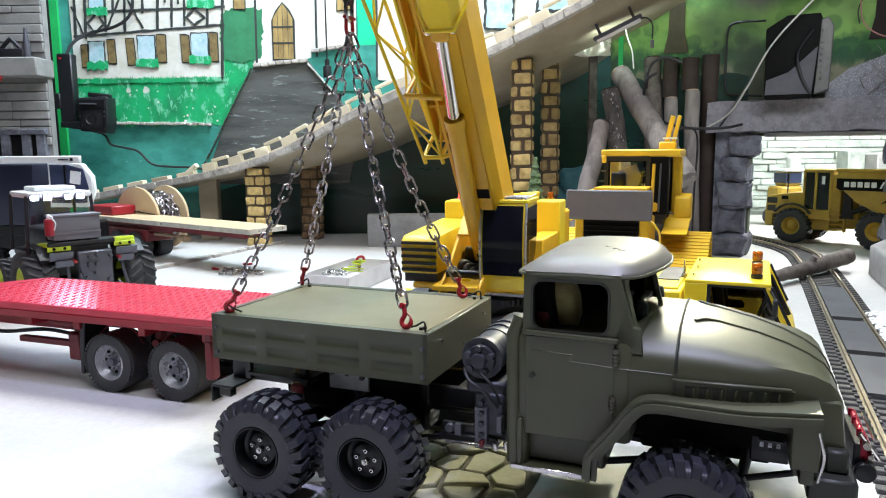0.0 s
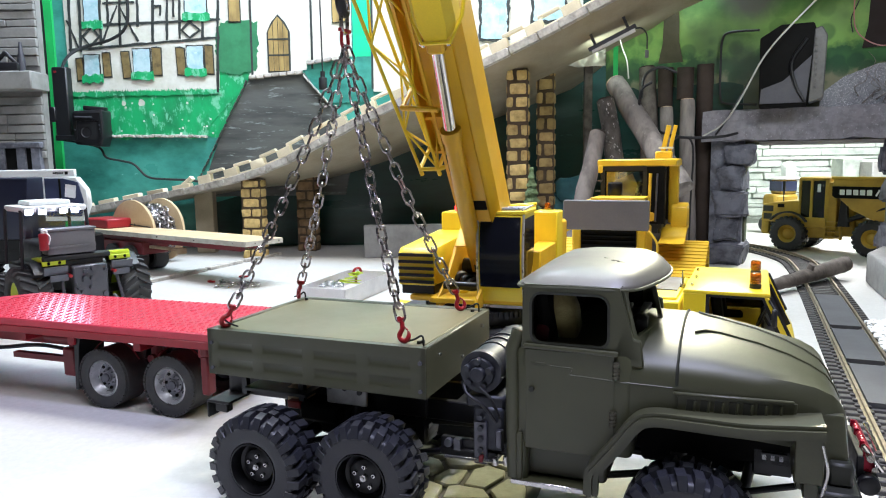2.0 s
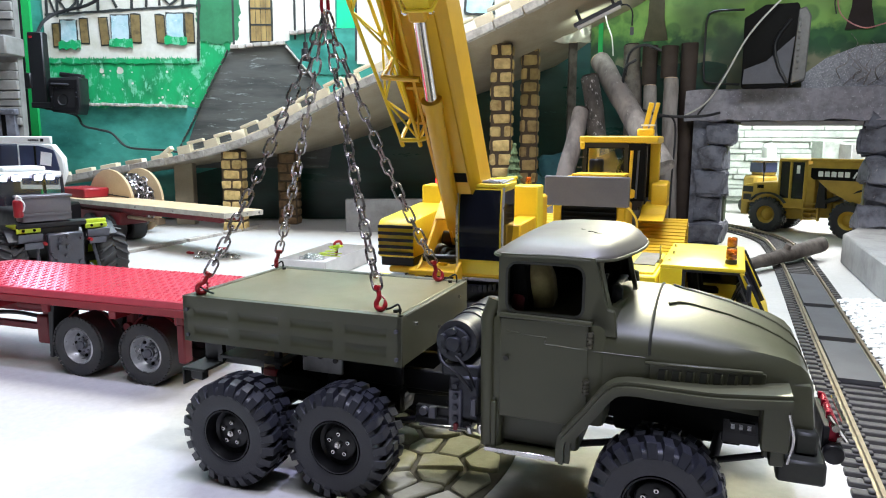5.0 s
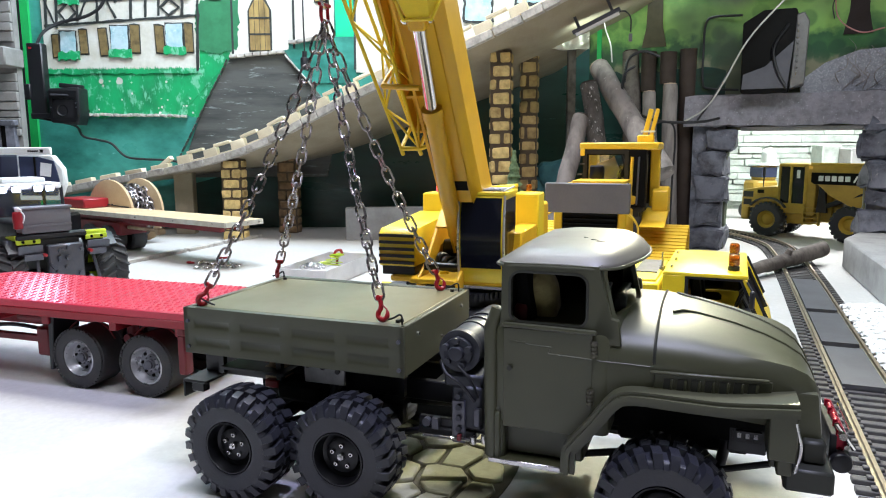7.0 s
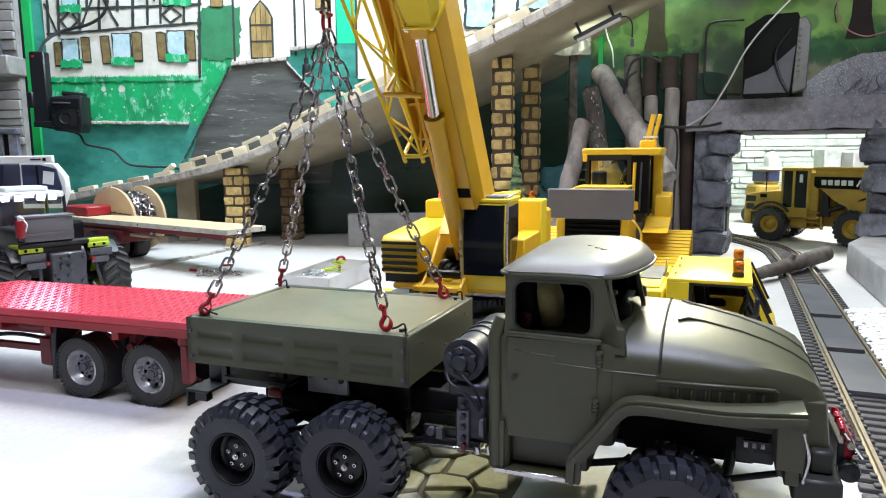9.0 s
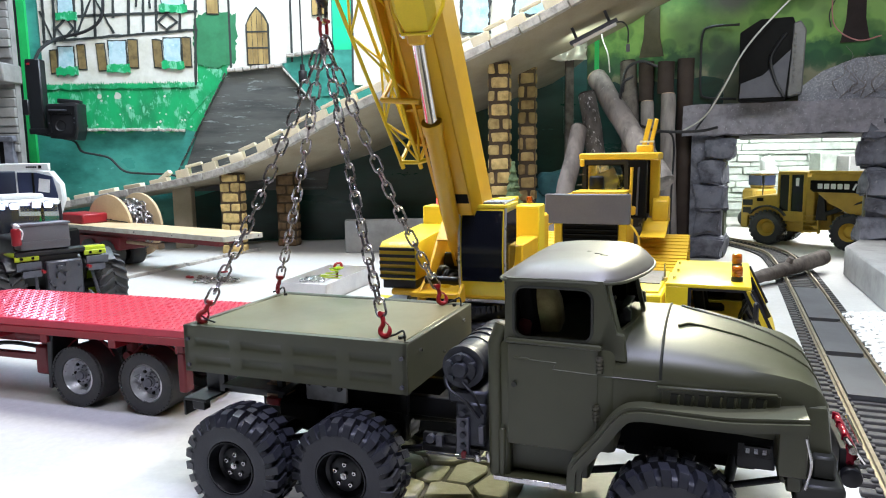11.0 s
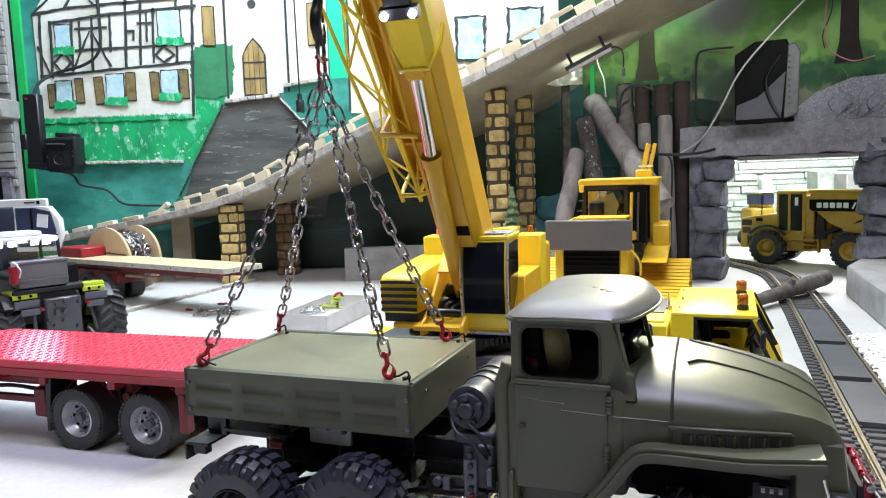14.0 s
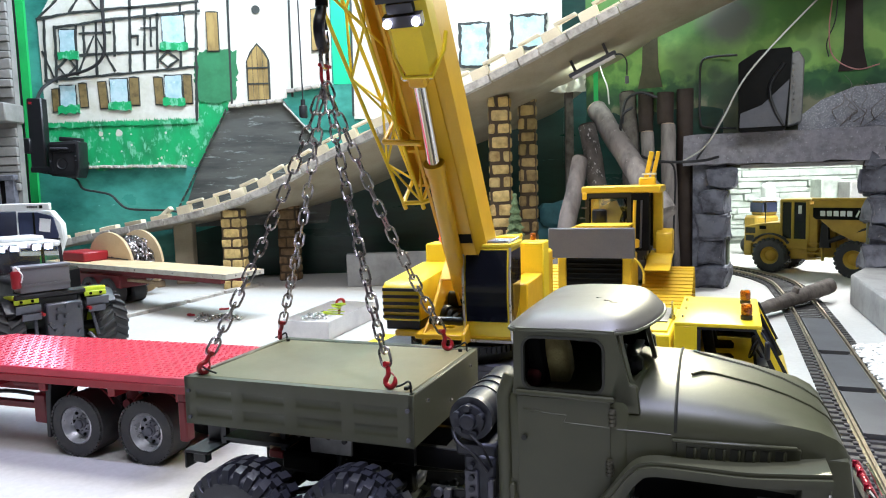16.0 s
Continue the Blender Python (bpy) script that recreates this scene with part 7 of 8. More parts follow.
for k in range(4):
    part("cab_bracket", box(0.003, 0.010, 0.003, (0.003, -0.064 + 0.004 * (k % 2), 0.215 + 0.022 * k)), grey_metal, dozer)
for y, w in ((0.043, 0.0035), (0.057, 0.0022)):
    part("cab_rail", join(rod((0.004, y, 0.195), (0.004, y + 0.003, 0.296), w, 7)), grey_metal if w < 0.003 else dozer_yellow, dozer)
part("roof_lining", span(-0.11, -0.006, -0.058, 0.072, 0.3035, 0.3100), dark_inside, dozer, "black roof lining")
screen = part("windscreen", span(-0.0025, -0.0010, -0.046, 0.036, 0.2, 0.300), window_glass, dozer)
screen.visible_shadow = False
part("cab_back", framed([(-0.06, 0.19), (0.08, 0.19), (0.08, 0.312), (-0.06, 0.312)], [(-0.048, 0.235), (0.066, 0.235), (0.066, 0.300), (-0.048, 0.300)], -0.118, -0.112, "x"), black_plastic, dozer)
part("fender", prism([(0.02, 0.150), (0.03, 0.152), (-0.02, 0.160), (-0.045, 0.176), (-0.10, 0.182), (-0.10, 0.174), (-0.04, 0.172), (-0.015, 0.155)], 0.066, 0.118, "y", 0.001, 1), dozer_yellow, dozer, "curved yellow mudguard")
part("side_tank", prism([(-0.125, 0.178), (-0.062, 0.178), (-0.066, 0.222), (-0.100, 0.230), (-0.125, 0.226)], 0.082, 0.116, "y", 0.003, 2), dozer_yellow, dozer, "yellow side tank")
part("step_lamp", cyl(0.010, 0.006, (0.0, 0.048, 0.205), (0, 90, 0), 14, bevel=0.002), dozer_yellow, dozer)
part("lift_arm", join(place(box(0.010, 0.010, 0.075, bevel=0.001), (-0.092, 0.064, 0.362), (-12, 0, 0)), place(box(0.010, 0.008, 0.075, bevel=0.001), (-0.092, 0.078, 0.362), (-12, 0, 0)), box(0.018, 0.036, 0.02, (-0.092, 0.062, 0.333), bevel=0.003)), dozer_yellow, dozer, "upright yellow arm")
part("arm_band", box(0.014, 0.030, 0.004, (-0.092, 0.066, 0.350)), white_paint, dozer)
part("side_frame", span(-0.12, 0.09, 0.052, 0.118, 0.03, 0.085, 0.004), dozer_yellow, dozer)

# ---- tractor with a lit lamp bar ----
tractor = thing("tractor", pose(-0.808, 1.46, 0, 0, 0, 138), "lime and grey model tractor, its lamp bar shining white", "tractor")


def chevron_tyre(r, w, rim, n):
    return lug_tyre(r, w, rim, n, 0.0062, 0.30, -0.30, True)


for y, turn in ((0.098, 180), (-0.098, 0)):
    w = part("rear_wheel", lathe([(0.036, 0.02), (0.036, -0.024), (0.032, -0.020), (0.020, -0.006), (0.010, -0.010), (0, -0.010)], 30), lime, tractor, "lime wheel")
    w.matrix_basis = pose(0, y, 0.066, 0, 0, turn)
    part("tyre", chevron_tyre(0.066, 0.062, 0.036, 20), rubber_grey, w, "grey tractor tyre with chevron lugs")
    w = part("front_wheel", lathe([(0.028, 0.018), (0.028, -0.018), (0.018, -0.006), (0, -0.006)], 24), lime, tractor)
    w.matrix_basis = pose(0.19, y * 0.95, 0.050, 0, 0, turn)
    part("tyre", chevron_tyre(0.050, 0.045, 0.028, 18), rubber_grey, w)
    f = part("mudguard", prism([(-0.055, 0.118), (-0.030, 0.142), (0.03, 0.146), (0.05, 0.13), (0.05, 0.124), (0.028, 0.139), (-0.028, 0.135), (-0.05, 0.113)], y * 0.74 - 0.034, y * 0.74 + 0.030, "y", 0.001, 1), black_plastic, tractor)
    part("lime_cover", join(box(0.060, 0.046, 0.010, (-0.022, y * 0.66, 0.1445), (0, 6, 0), 0.003, 2), box(0.004, 0.044, 0.010, (-0.053, y * 0.66, 0.1385), bevel=0.001)), lime, f, "lime-yellow mudguard cover")
    part("lamp_hole", join(*[cyl(0.0028, 0.002, (-0.0556, y * 0.66 + d, 0.139), (0, 90, 0), 10) for d in (-0.010, 0.010)]), dark_inside, f)
    part("step_plate", join(box(0.004, 0.044, 0.016, (-0.062, y * 0.66, 0.124), (0, -12, 0)), box(0.004, 0.034, 0.012, (-0.066, y * 0.62, 0.109), (0, -12, 0))), grey_metal, f)
part("chassis", join(span(-0.05, 0.24, -0.030, 0.030, 0.050, 0.110, 0.004), cylinder_y(0.010, -0.08, 0.08, 0.0, 0.066, 14), cylinder_y(0.008, -0.07, 0.07, 0.19, 0.050, 14)), black_metal, tractor)
part("rear_linkage", join(span(-0.066, -0.048, -0.034, 0.034, 0.052, 0.130, 0.003), *[rod((-0.06, y, 0.060), (-0.085, y * 1.25, 0.035), 0.004, 8) for y in (-0.045, 0.045)], *[rod((-0.055, y, 0.115), (-0.075, y * 1.1, 0.055), 0.0035, 8) for y in (-0.052, 0.052)]), grey_metal, tractor, "grey three-point linkage")
lk = random.Random(3)
part("linkage_fitting", join(*[cyl(0.003 + 0.002 * lk.random(), 0.010, (-0.068, lk.uniform(-0.030, 0.030), lk.uniform(0.058, 0.126)), (0, 90, 0), 10) for _ in range(14)]), grey_metal, tractor)
for y in (-0.045, 0.042):
    part("hose_plug", cyl(0.0035, 0.014, (-0.068, y, 0.112), (0, 90, 0), 10), red_hook, tractor)
part("rear_crossbar", join(span(-0.056, -0.030, -0.066, 0.066, 0.141, 0.153, 0.003), span(-0.050, -0.03, -0.052, 0.052, 0.110, 0.142, 0.002)), black_plastic, tractor)
part("rear_box", join(span(-0.058, -0.020, -0.051, 0.041, 0.155, 0.203, 0.003, 2), span(-0.060, -0.018, -0.053, 0.043, 0.202, 0.207, 0.001), span(-0.061, -0.056, -0.050, 0.040, 0.168, 0.172)), grey_panel, tractor, "dark grey rear box")
cabt = part("cab", join(*[rod((x, y, 0.13), (x, y * 0.92, 0.245), 0.0035, 8) for x in (-0.018, 0.085) for y in (-0.066, 0.066)], span(-0.02, 0.09, -0.062, 0.062, 0.12, 0.135, 0.003)), black_plastic, tractor, "dark cab frame")
part("cab_roof", join(span(-0.028, 0.095, -0.060, 0.060, 0.240, 0.252, 0.004, 2), span(0.0, 0.07, -0.04, 0.04, 0.252, 0.262, 0.004, 2)), white_paint, cabt, "white cab roof")
g = part("cab_glass", span(-0.016, -0.013, -0.058, 0.058, 0.186, 0.238), window_glass, cabt)
g.visible_shadow = False
part("bonnet", join(span(0.09, 0.25, -0.042, 0.042, 0.10, 0.165, 0.010, 3)), black_plastic, tractor, "dark bonnet")
for y in (0.052, 0.028, -0.011, -0.033):
    lm = part("roof_lamp", box(0.010, 0.017, 0.013, (-0.033, y, 0.2415), bevel=0.003), black_plastic, cabt, "roof work lamp")
    part("lens", box(0.002, 0.014, 0.010, (-0.0388, y, 0.2415), bevel=0.0008), led_white, lm, "dazzling white lens")
ext = part("fire_extinguisher", cyl(0.0085, 0.034, (-0.068, 0.054, 0.184), seg=18, bevel=0.003), red_paint, tractor, "small red fire extinguisher")
part("extinguisher_head", place(join(cyl(0.004, 0.008, (-0.066, 0.050, 0.181), seg=10), rod((-0.066, 0.050, 0.185), (-0.078, 0.046, 0.180), 0.0018, 6), tube(curve([(-0.070, 0.05, 0.183), (-0.078, 0.042, 0.170), (-0.075, 0.044, 0.155)]), 0.0014, 6)), (-0.002, 0.004, 0.024)), white_paint, ext)

# cab, box, crossbar and extinguisher are shifted sideways to fit the camera's view
for o in tractor.children:
    kind_ = o.name.split(".")[0]
    o.location.y += {"rear_crossbar": 0.02, "rear_box": 0.034, "cab": 0.045, "fire_extinguisher": 0.03}.get(kind_, 0)

# ---- white dump truck behind the tractor ----
dump = thing("dump_truck", pose(-1.150, 1.93, 0, 0, 0, -4), "white and dark blue dump truck seen from behind", "truck")
part("tipper_body", prism([(-0.30, 0.13), (-0.05, 0.13), (-0.03, 0.30), (-0.34, 0.30)], -0.02, 0.16, "y", 0.006, 2), blue_dark, dump, "dark blue tipper body")
part("tail_rail", span(-0.36, 0.116, -0.034, -0.022, 0.302, 0.322, 0.002), white_paint, dump, "white tail rail")
for x, d in [(-0.205 + 0.0085 * k, 0.006) for k in range(7)] + [(0.058 + 0.006 * k, 0.004) for k in range(5)] + [(0.094, 0.008)]:
    part("lettering_bar", box(d, 0.002, d, (x, -0.0350, 0.312)), dark_inside, dump)
cabk = part("cab", loft([[(x, y, z) for x, z in ((0.0, 0.18), (0.112 - d, 0.18), (0.130 - d, 0.225), (0.127 - d, 0.265 - d * 0.3), (0.100 - d, 0.300 - d * 0.4), (0.0, 0.309 - d * 0.4))] for y, d in ((0.0, 0.004), (0.004, 0.0), (0.016, 0.0), (0.022, 0.008))]), white_paint, dump, "rounded white cab")
part("cab_window", prism([(0.006, 0.192), (0.108, 0.192), (0.116, 0.235), (0.104, 0.286), (0.060, 0.297), (0.006, 0.298)], -0.003, 0.004, "y", 0.001, 1), cab_glass_blue, cabk, "dull blue cab window")
part("window_bar", join(span(0.048, 0.054, -0.005, 0.0, 0.192, 0.297, 0.001), span(0.006, 0.120, -0.005, 0.0, 0.222, 0.226, 0.001)), dark_inside, cabk)
part("window_sheet", place(box(0.03, 0.002, 0.035), (0.082, -0.005, 0.262), (0, 8, 0)), paper, cabk)
part("under_frame", join(span(-0.28, 0.06, 0.0, 0.18, 0.06, 0.13, 0.006), span(-0.30, 0.10, -0.015, -0.003, 0.10, 0.13, 0.002)), black_metal, dump)
for x in (-0.22, 0.02):
    w = part("wheel", cylinder_y(0.030, -0.02, 0.02, 0, 0, 20), grey_metal, dump)
    w.matrix_basis = pose(x, 0.02, 0.058)
    part("tyre", chevron_tyre(0.058, 0.05, 0.03, 16), rubber, w)
part("tail_lamp", cyl(0.007, 0.005, (-0.235, -0.022, 0.235), (90, 0, 0), 16), led_red, dump, "red tail lamp")

# ---- plank flatbed, with a cable drum behind it ----
flatbed = thing("timber_trailer", pose(-0.560, 1.815, 0, 0, 0, 145.2), "flat trailer with a plywood deck on a red frame", "trailer")
board = part("deck_board", span(0, 0.92, -0.125, 0, 0.113, 0.127, 0.0015), ply, flatbed, "plywood deck board")
part("board_edge", join(span(0.0, 0.92, -0.0005, 0.002, 0.113, 0.1265), span(-0.002, 0.0005, -0.125, 0.0, 0.113, 0.1265)), ply_edge, board, "pale sawn edge")
for x in (0.05, 0.22, 0.40):
    part("screw", cyl(0.0025, 0.002, (x, 0.003, 0.120), (90, 0, 0), 10), steel, board)
for y in (-0.03, -0.07, -0.11):
    part("screw", cyl(0.0025, 0.002, (-0.003, y, 0.120), (0, 90, 0), 10), steel, board)
part("frame_beam", join(span(0.06, 0.92, -0.045, -0.030, 0.094, 0.113, 0.001), span(0.06, 0.92, -0.110, -0.095, 0.094, 0.113, 0.001), span(0.52, 0.92, -0.110, -0.020, 0.055, 0.095, 0.003)), red_dark, flatbed, "dark red frame")
for x in (0.580, 0.680):
    for y, turn in ((-0.012, 180), (-0.118, 0)):
        # black rims put the shade under this trailer into the wheels' colour
        road_wheel(flatbed, pose(x, y - (0.02 if turn else -0.02), 0.042, 0, 0, turn), rim=black_metal)
part("coupling", rough(join(span(0.350, 0.366, -0.062, -0.034, 0.066, 0.084, 0.003), span(0.366, 0.52, -0.055, -0.042, 0.074, 0.083, 0.002)), 0.002, 60), cut_wood, flatbed, "rusty brown coupling")
part("red_locker", span(0.715, 0.862, -0.11, -0.02, 0.127, 0.158, 0.004), red_paint, flatbed, "red locker")

drum = thing("cable_drum", pose(-1.056, 2.36, 0.109, 0, 0, 62), "plywood cable drum wound with grey chain", "cable drum")
for x in (-0.058, 0.058):
    d = part("flange", cyl(0.107, 0.010, (x, 0, 0), (0, 90, 0), 48, bevel=0.001), ply, drum, "round plywood flange")
    for t in [math.tau * k / 6 for k in range(6)]:
        part("flange_bolt", cyl(0.003, 0.004, (x + math.copysign(0.006, x), 0.03 * math.cos(t), 0.03 * math.sin(t)), (0, 90, 0), 8), black_metal, d)
part("core", cyl(0.064, 0.106, (0, 0, 0), (0, 90, 0), 30), dark_inside, drum)
coil, wound = random.Random(12), None
for i in range(230):
    t = math.tau * i / 23
    x = -0.047 + 0.094 * i / 230
    rad = 0.073 + coil.uniform(0, 0.010)
    m = Matrix.Rotation(t, 4, "X") @ pose(x, 0, rad, coil.uniform(-20, 20), 0, 90 + coil.uniform(-35, 35)) @ Matrix.Rotation(radians(90 * (i % 2) + 35), 4, "X")
    if wound is None:
        wound = part("link", chain_link(0.027, 0.015, 0.0030), chain_steel, drum, "steel chain wound on the drum")
        wound.matrix_basis = m
    else:
        share(wound, drum, m)
part("cable_over", rod((-0.066, -0.095, 0.020), (-0.066, 0.09, 0.032), 0.0020, 6), cable_black, drum)

# ---- yellow articulated dumper behind the gate ----
hauler = thing("articulated_dumper", pose(1.12, 2.44, 0, 0, 0, -48), "yellow articulated dumper with a black lettered side band", "truck")


def dumper_wheel(x, y, turn, r=0.061, w=0.050):
    wh = part("wheel", lathe([(0.030, w * 0.4), (0.030, -w * 0.45), (0.027, -w * 0.42), (0.020, -w * 0.16), (0.012, -w * 0.30), (0, -w * 0.32)], 30), old_yellow, hauler, "yellow wheel")
    wh.matrix_basis = pose(x, y, r, 0, 0, turn)
    part("tyre", lug_tyre(r, w, 0.030, 22, 0.0042), rubber, wh, "black earthmover tyre")


for x in (0.0, 0.263, 0.40):
    dumper_wheel(x, 0.025, 0)
    dumper_wheel(x, 0.165, 180)
part("front_frame", join(span(-0.075, 0.14, 0.03, 0.15, 0.050, 0.100, 0.004), span(-0.098, -0.070, 0.02, 0.16, 0.055, 0.110, 0.006, 2)), old_yellow, hauler)
hd = part("bonnet", prism([(-0.098, 0.098), (0.030, 0.098), (0.030, 0.176), (-0.040, 0.170), (-0.094, 0.160)], 0.018, 0.160, "y", 0.006, 2), old_yellow, hauler, "yellow bonnet")
part("side_grille", join(span(-0.090, -0.055, 0.0165, 0.019, 0.135, 0.155), span(-0.088, -0.06, 0.0165, 0.019, 0.108, 0.128)), olive_dark, hd)
part("badge_bar", span(-0.040, -0.018, 0.0155, 0.019, 0.150, 0.162), dark_inside, hd)
part("wheel_arch", tube([(0.070 * math.cos(t), 0.030, 0.061 + 0.070 * math.sin(t)) for t in [radians(20 + 14 * k) for k in range(11)]], 0.006, 8), black_plastic, hauler)
part("wing_plate", join(*[tube([(0.074 * math.cos(t), y, 0.062 + 0.074 * math.sin(t)) for t in [radians(35 + 12 * k) for k in range(10)]], 0.003, 6) for y in (0.004, 0.014, 0.024, 0.034)]), black_plastic, hauler)
cb = part("cab", join(span(0.028, 0.036, 0.018, 0.16, 0.10, 0.250, 0.002), span(0.112, 0.124, 0.018, 0.16, 0.08, 0.250, 0.002), span(0.028, 0.124, 0.018, 0.16, 0.243, 0.254, 0.003), span(0.028, 0.124, 0.018, 0.16, 0.085, 0.120, 0.003), span(0.066, 0.074, 0.018, 0.026, 0.1, 0.25)), old_yellow, hauler, "yellow cab")
part("cab_glass", join(span(0.036, 0.112, 0.022, 0.026, 0.118, 0.244), span(0.026, 0.029, 0.03, 0.15, 0.17, 0.244)), dark_glass, cb)
part("cab_sticker", span(0.088, 0.098, 0.0185, 0.021, 0.205, 0.232), paper, cb)
part("mirror_post", join(rod((-0.02, 0.015, 0.172), (-0.018, 0.012, 0.236), 0.002), box(0.006, 0.01, 0.03, (-0.018, 0.012, 0.225))), black_plastic, cb)
part("ladder", join(*[span(0.118, 0.165, 0.012, 0.03, z, z + 0.004) for z in (0.055, 0.072, 0.089, 0.105)], span(0.116, 0.120, 0.012, 0.03, 0.05, 0.12), span(0.164, 0.168, 0.012, 0.03, 0.05, 0.12)), old_yellow, hauler)
tip = part("tipper_body", prism([(0.140, 0.252), (0.56, 0.252), (0.56, 0.16), (0.42, 0.105), (0.26, 0.120), (0.200, 0.150), (0.138, 0.205)], 0.008, 0.172, "y", 0.004, 2), old_yellow, hauler, "yellow tipper body")
part("rim", join(span(0.136, 0.56, 0.002, 0.012, 0.248, 0.258, 0.002)), old_yellow, tip)
band = part("side_band", prism([(0.140, 0.226), (0.50, 0.226), (0.50, 0.188), (0.150, 0.188), (0.140, 0.196)], 0.003, 0.009, "y"), dark_inside, tip, "black band with white lettering bars")
for k in range(5):
    part("lettering_bar", span(0.163 + 0.020 * k, 0.178 + 0.020 * k, 0.0010, 0.004, 0.199, 0.216, 0.001), white_paint, band)
part("lettering_bar", place(box(0.005, 0.003, 0.022), (0.274, 0.0025, 0.207), (0, 25, 0)), white_paint, band)
for k in range(3):
    part("lettering_bar", span(0.286 + 0.020 * k, 0.301 + 0.020 * k, 0.0010, 0.004, 0.199, 0.216, 0.001), white_paint, band)
part("ram", join(rod((0.17, 0.02, 0.110), (0.36, 0.012, 0.185), 0.008, 10), prism([(0.158, 0.095), (0.190, 0.095), (0.182, 0.175), (0.165, 0.18)], 0.010, 0.026, "y")), black_metal, hauler)
part("bulkhead", join(span(0.120, 0.150, 0.020, 0.165, 0.080, 0.238, 0.003), span(0.10, 0.20, 0.04, 0.15, 0.06, 0.16, 0.004)), old_yellow, hauler, "yellow bulkhead behind the cab")
part("rear_frame", span(0.14, 0.50, 0.05, 0.13, 0.065, 0.115, 0.005), old_yellow, hauler)


# ---- tray of chains, loose chain and boards on the floor ----
tray = thing("metal_tray", pose(-0.262, 1.575, 0, 0, 0, 72.5), "open aluminium tray holding chain and a yellow strap", "tray")
part("tray_floor", span(0, 0.275, 0, 0.128, 0.0005, 0.003), alu, tray)
for n, bm in (("long_side", span(0, 0.275, 0, 0.0025, 0, 0.042, 0.0006)), ("long_side", span(0, 0.275, 0.1255, 0.128, 0, 0.042, 0.0006)), ("short_side", span(0, 0.0025, 0.003, 0.125, 0, 0.0425, 0.0006)), ("short_side", span(0.2725, 0.275, 0.003, 0.125, 0, 0.042, 0.0006))):
    part(n, bm, alu, tray)


def loose_chain(name, at, label, n, wide, deep, seed, hooks=True, z=0.004):
    r = random.Random(seed)
    th = thing(name, pose(*at), label, "chain")
    model_, p, ang = None, Vector((0, 0, z)), 0.3
    for i in range(n):
        ang += r.uniform(-0.9, 0.9)
        q = p + Vector((math.cos(ang), math.sin(ang), 0)) * 0.0088
        if abs(q.x) > wide or abs(q.y) > deep:
            ang += 2.4
            q = p + Vector((math.cos(ang), math.sin(ang), 0)) * 0.0088
        q.z = z + r.uniform(0, 0.004)
        m = aim(p, q, 90 * (i % 2) + 45)
        if model_ is None:
            model_ = part("link", chain_link(0.0126, 0.0066, 0.0011), steel, th)
            model_.matrix_basis = m
        else:
            share(model_, th, m)
        p = q
    return th


loose_chain("loose_chain", (-0.318, 1.728, 0.002), "bright chain heaped in the tray", 80, 0.030, 0.040, 5, z=0.026)
strap = thing("lashing_strap", pose(-0.285, 1.770, 0.018), "bunched yellow-green lashing strap", "strap")
part("webbing", join(*[rough(place(box(0.06, 0.018, 0.003, bevel=0.001), (0.004 * k, 0.006 * k - 0.01, 0.008 + 0.005 * k), (12 * k - 20, 10, 35 + 22 * k)), 0.006, 40, k) for k in range(5)]), lime, strap)
hk = thing("spare_hook", pose(-0.270, 1.790, 0.034), "red safety hook lying in the tray", "hook")
part("hook_body", place(tube(curve([(0, 0, -0.012), (0, 0, 0.004), (-0.006, 0, 0.012), (-0.002, 0, 0.022), (0.010, 0, 0.023), (0.015, 0, 0.014)], 5), 0.0036, 8), (0, 0, 0), (0, 0, 30)), red_hook, hk)
loose_chain("loose_chain", (-0.605, 1.885, 0), "bright loose chain lying on the floor", 60, 0.07, 0.045, 8)
for k, (x, y) in enumerate(((-0.70, 1.93), (-0.63, 2.01))):
    h_ = thing("floor_hook", pose(x, y, 0.004, 0, 0, 40 * k), "small red hook lying on the floor", "hook", "hooks on the floor")
    part("hook_body", tube(curve([(0.014, 0, 0), (0.004, 0, 0), (-0.005, 0.004, 0), (-0.008, 0.010, 0), (0.0, 0.013, 0)], 5), 0.003, 8), red_hook, h_)
for x0, y0, x1, y1 in ((-0.885, 1.93, -0.795, 2.15), (-0.79, 2.165, -0.735, 2.32), (-0.73, 2.335, -0.655, 2.52)):
    d = math.hypot(x1 - x0, y1 - y0)
    s = thing("wooden_lath", pose(x0, y0, 0, 0, 0, math.degrees(math.atan2(y1 - y0, x1 - x0))), "thin grey wooden lath lying on the floor", "lath", "laths on the floor")
    part("lath", span(0, d, -0.012, 0.012, 0, 0.010, 0.001), plaster_edge, s)
slab = thing("concrete_board", pose(-0.33, 2.40, 0, 0, 0, 3), "upright grey concrete board on the floor", "board")
part("board", rough(span(0, 0.30, 0, 0.03, 0, 0.112, 0.002), 0.001, 30), concrete, slab)

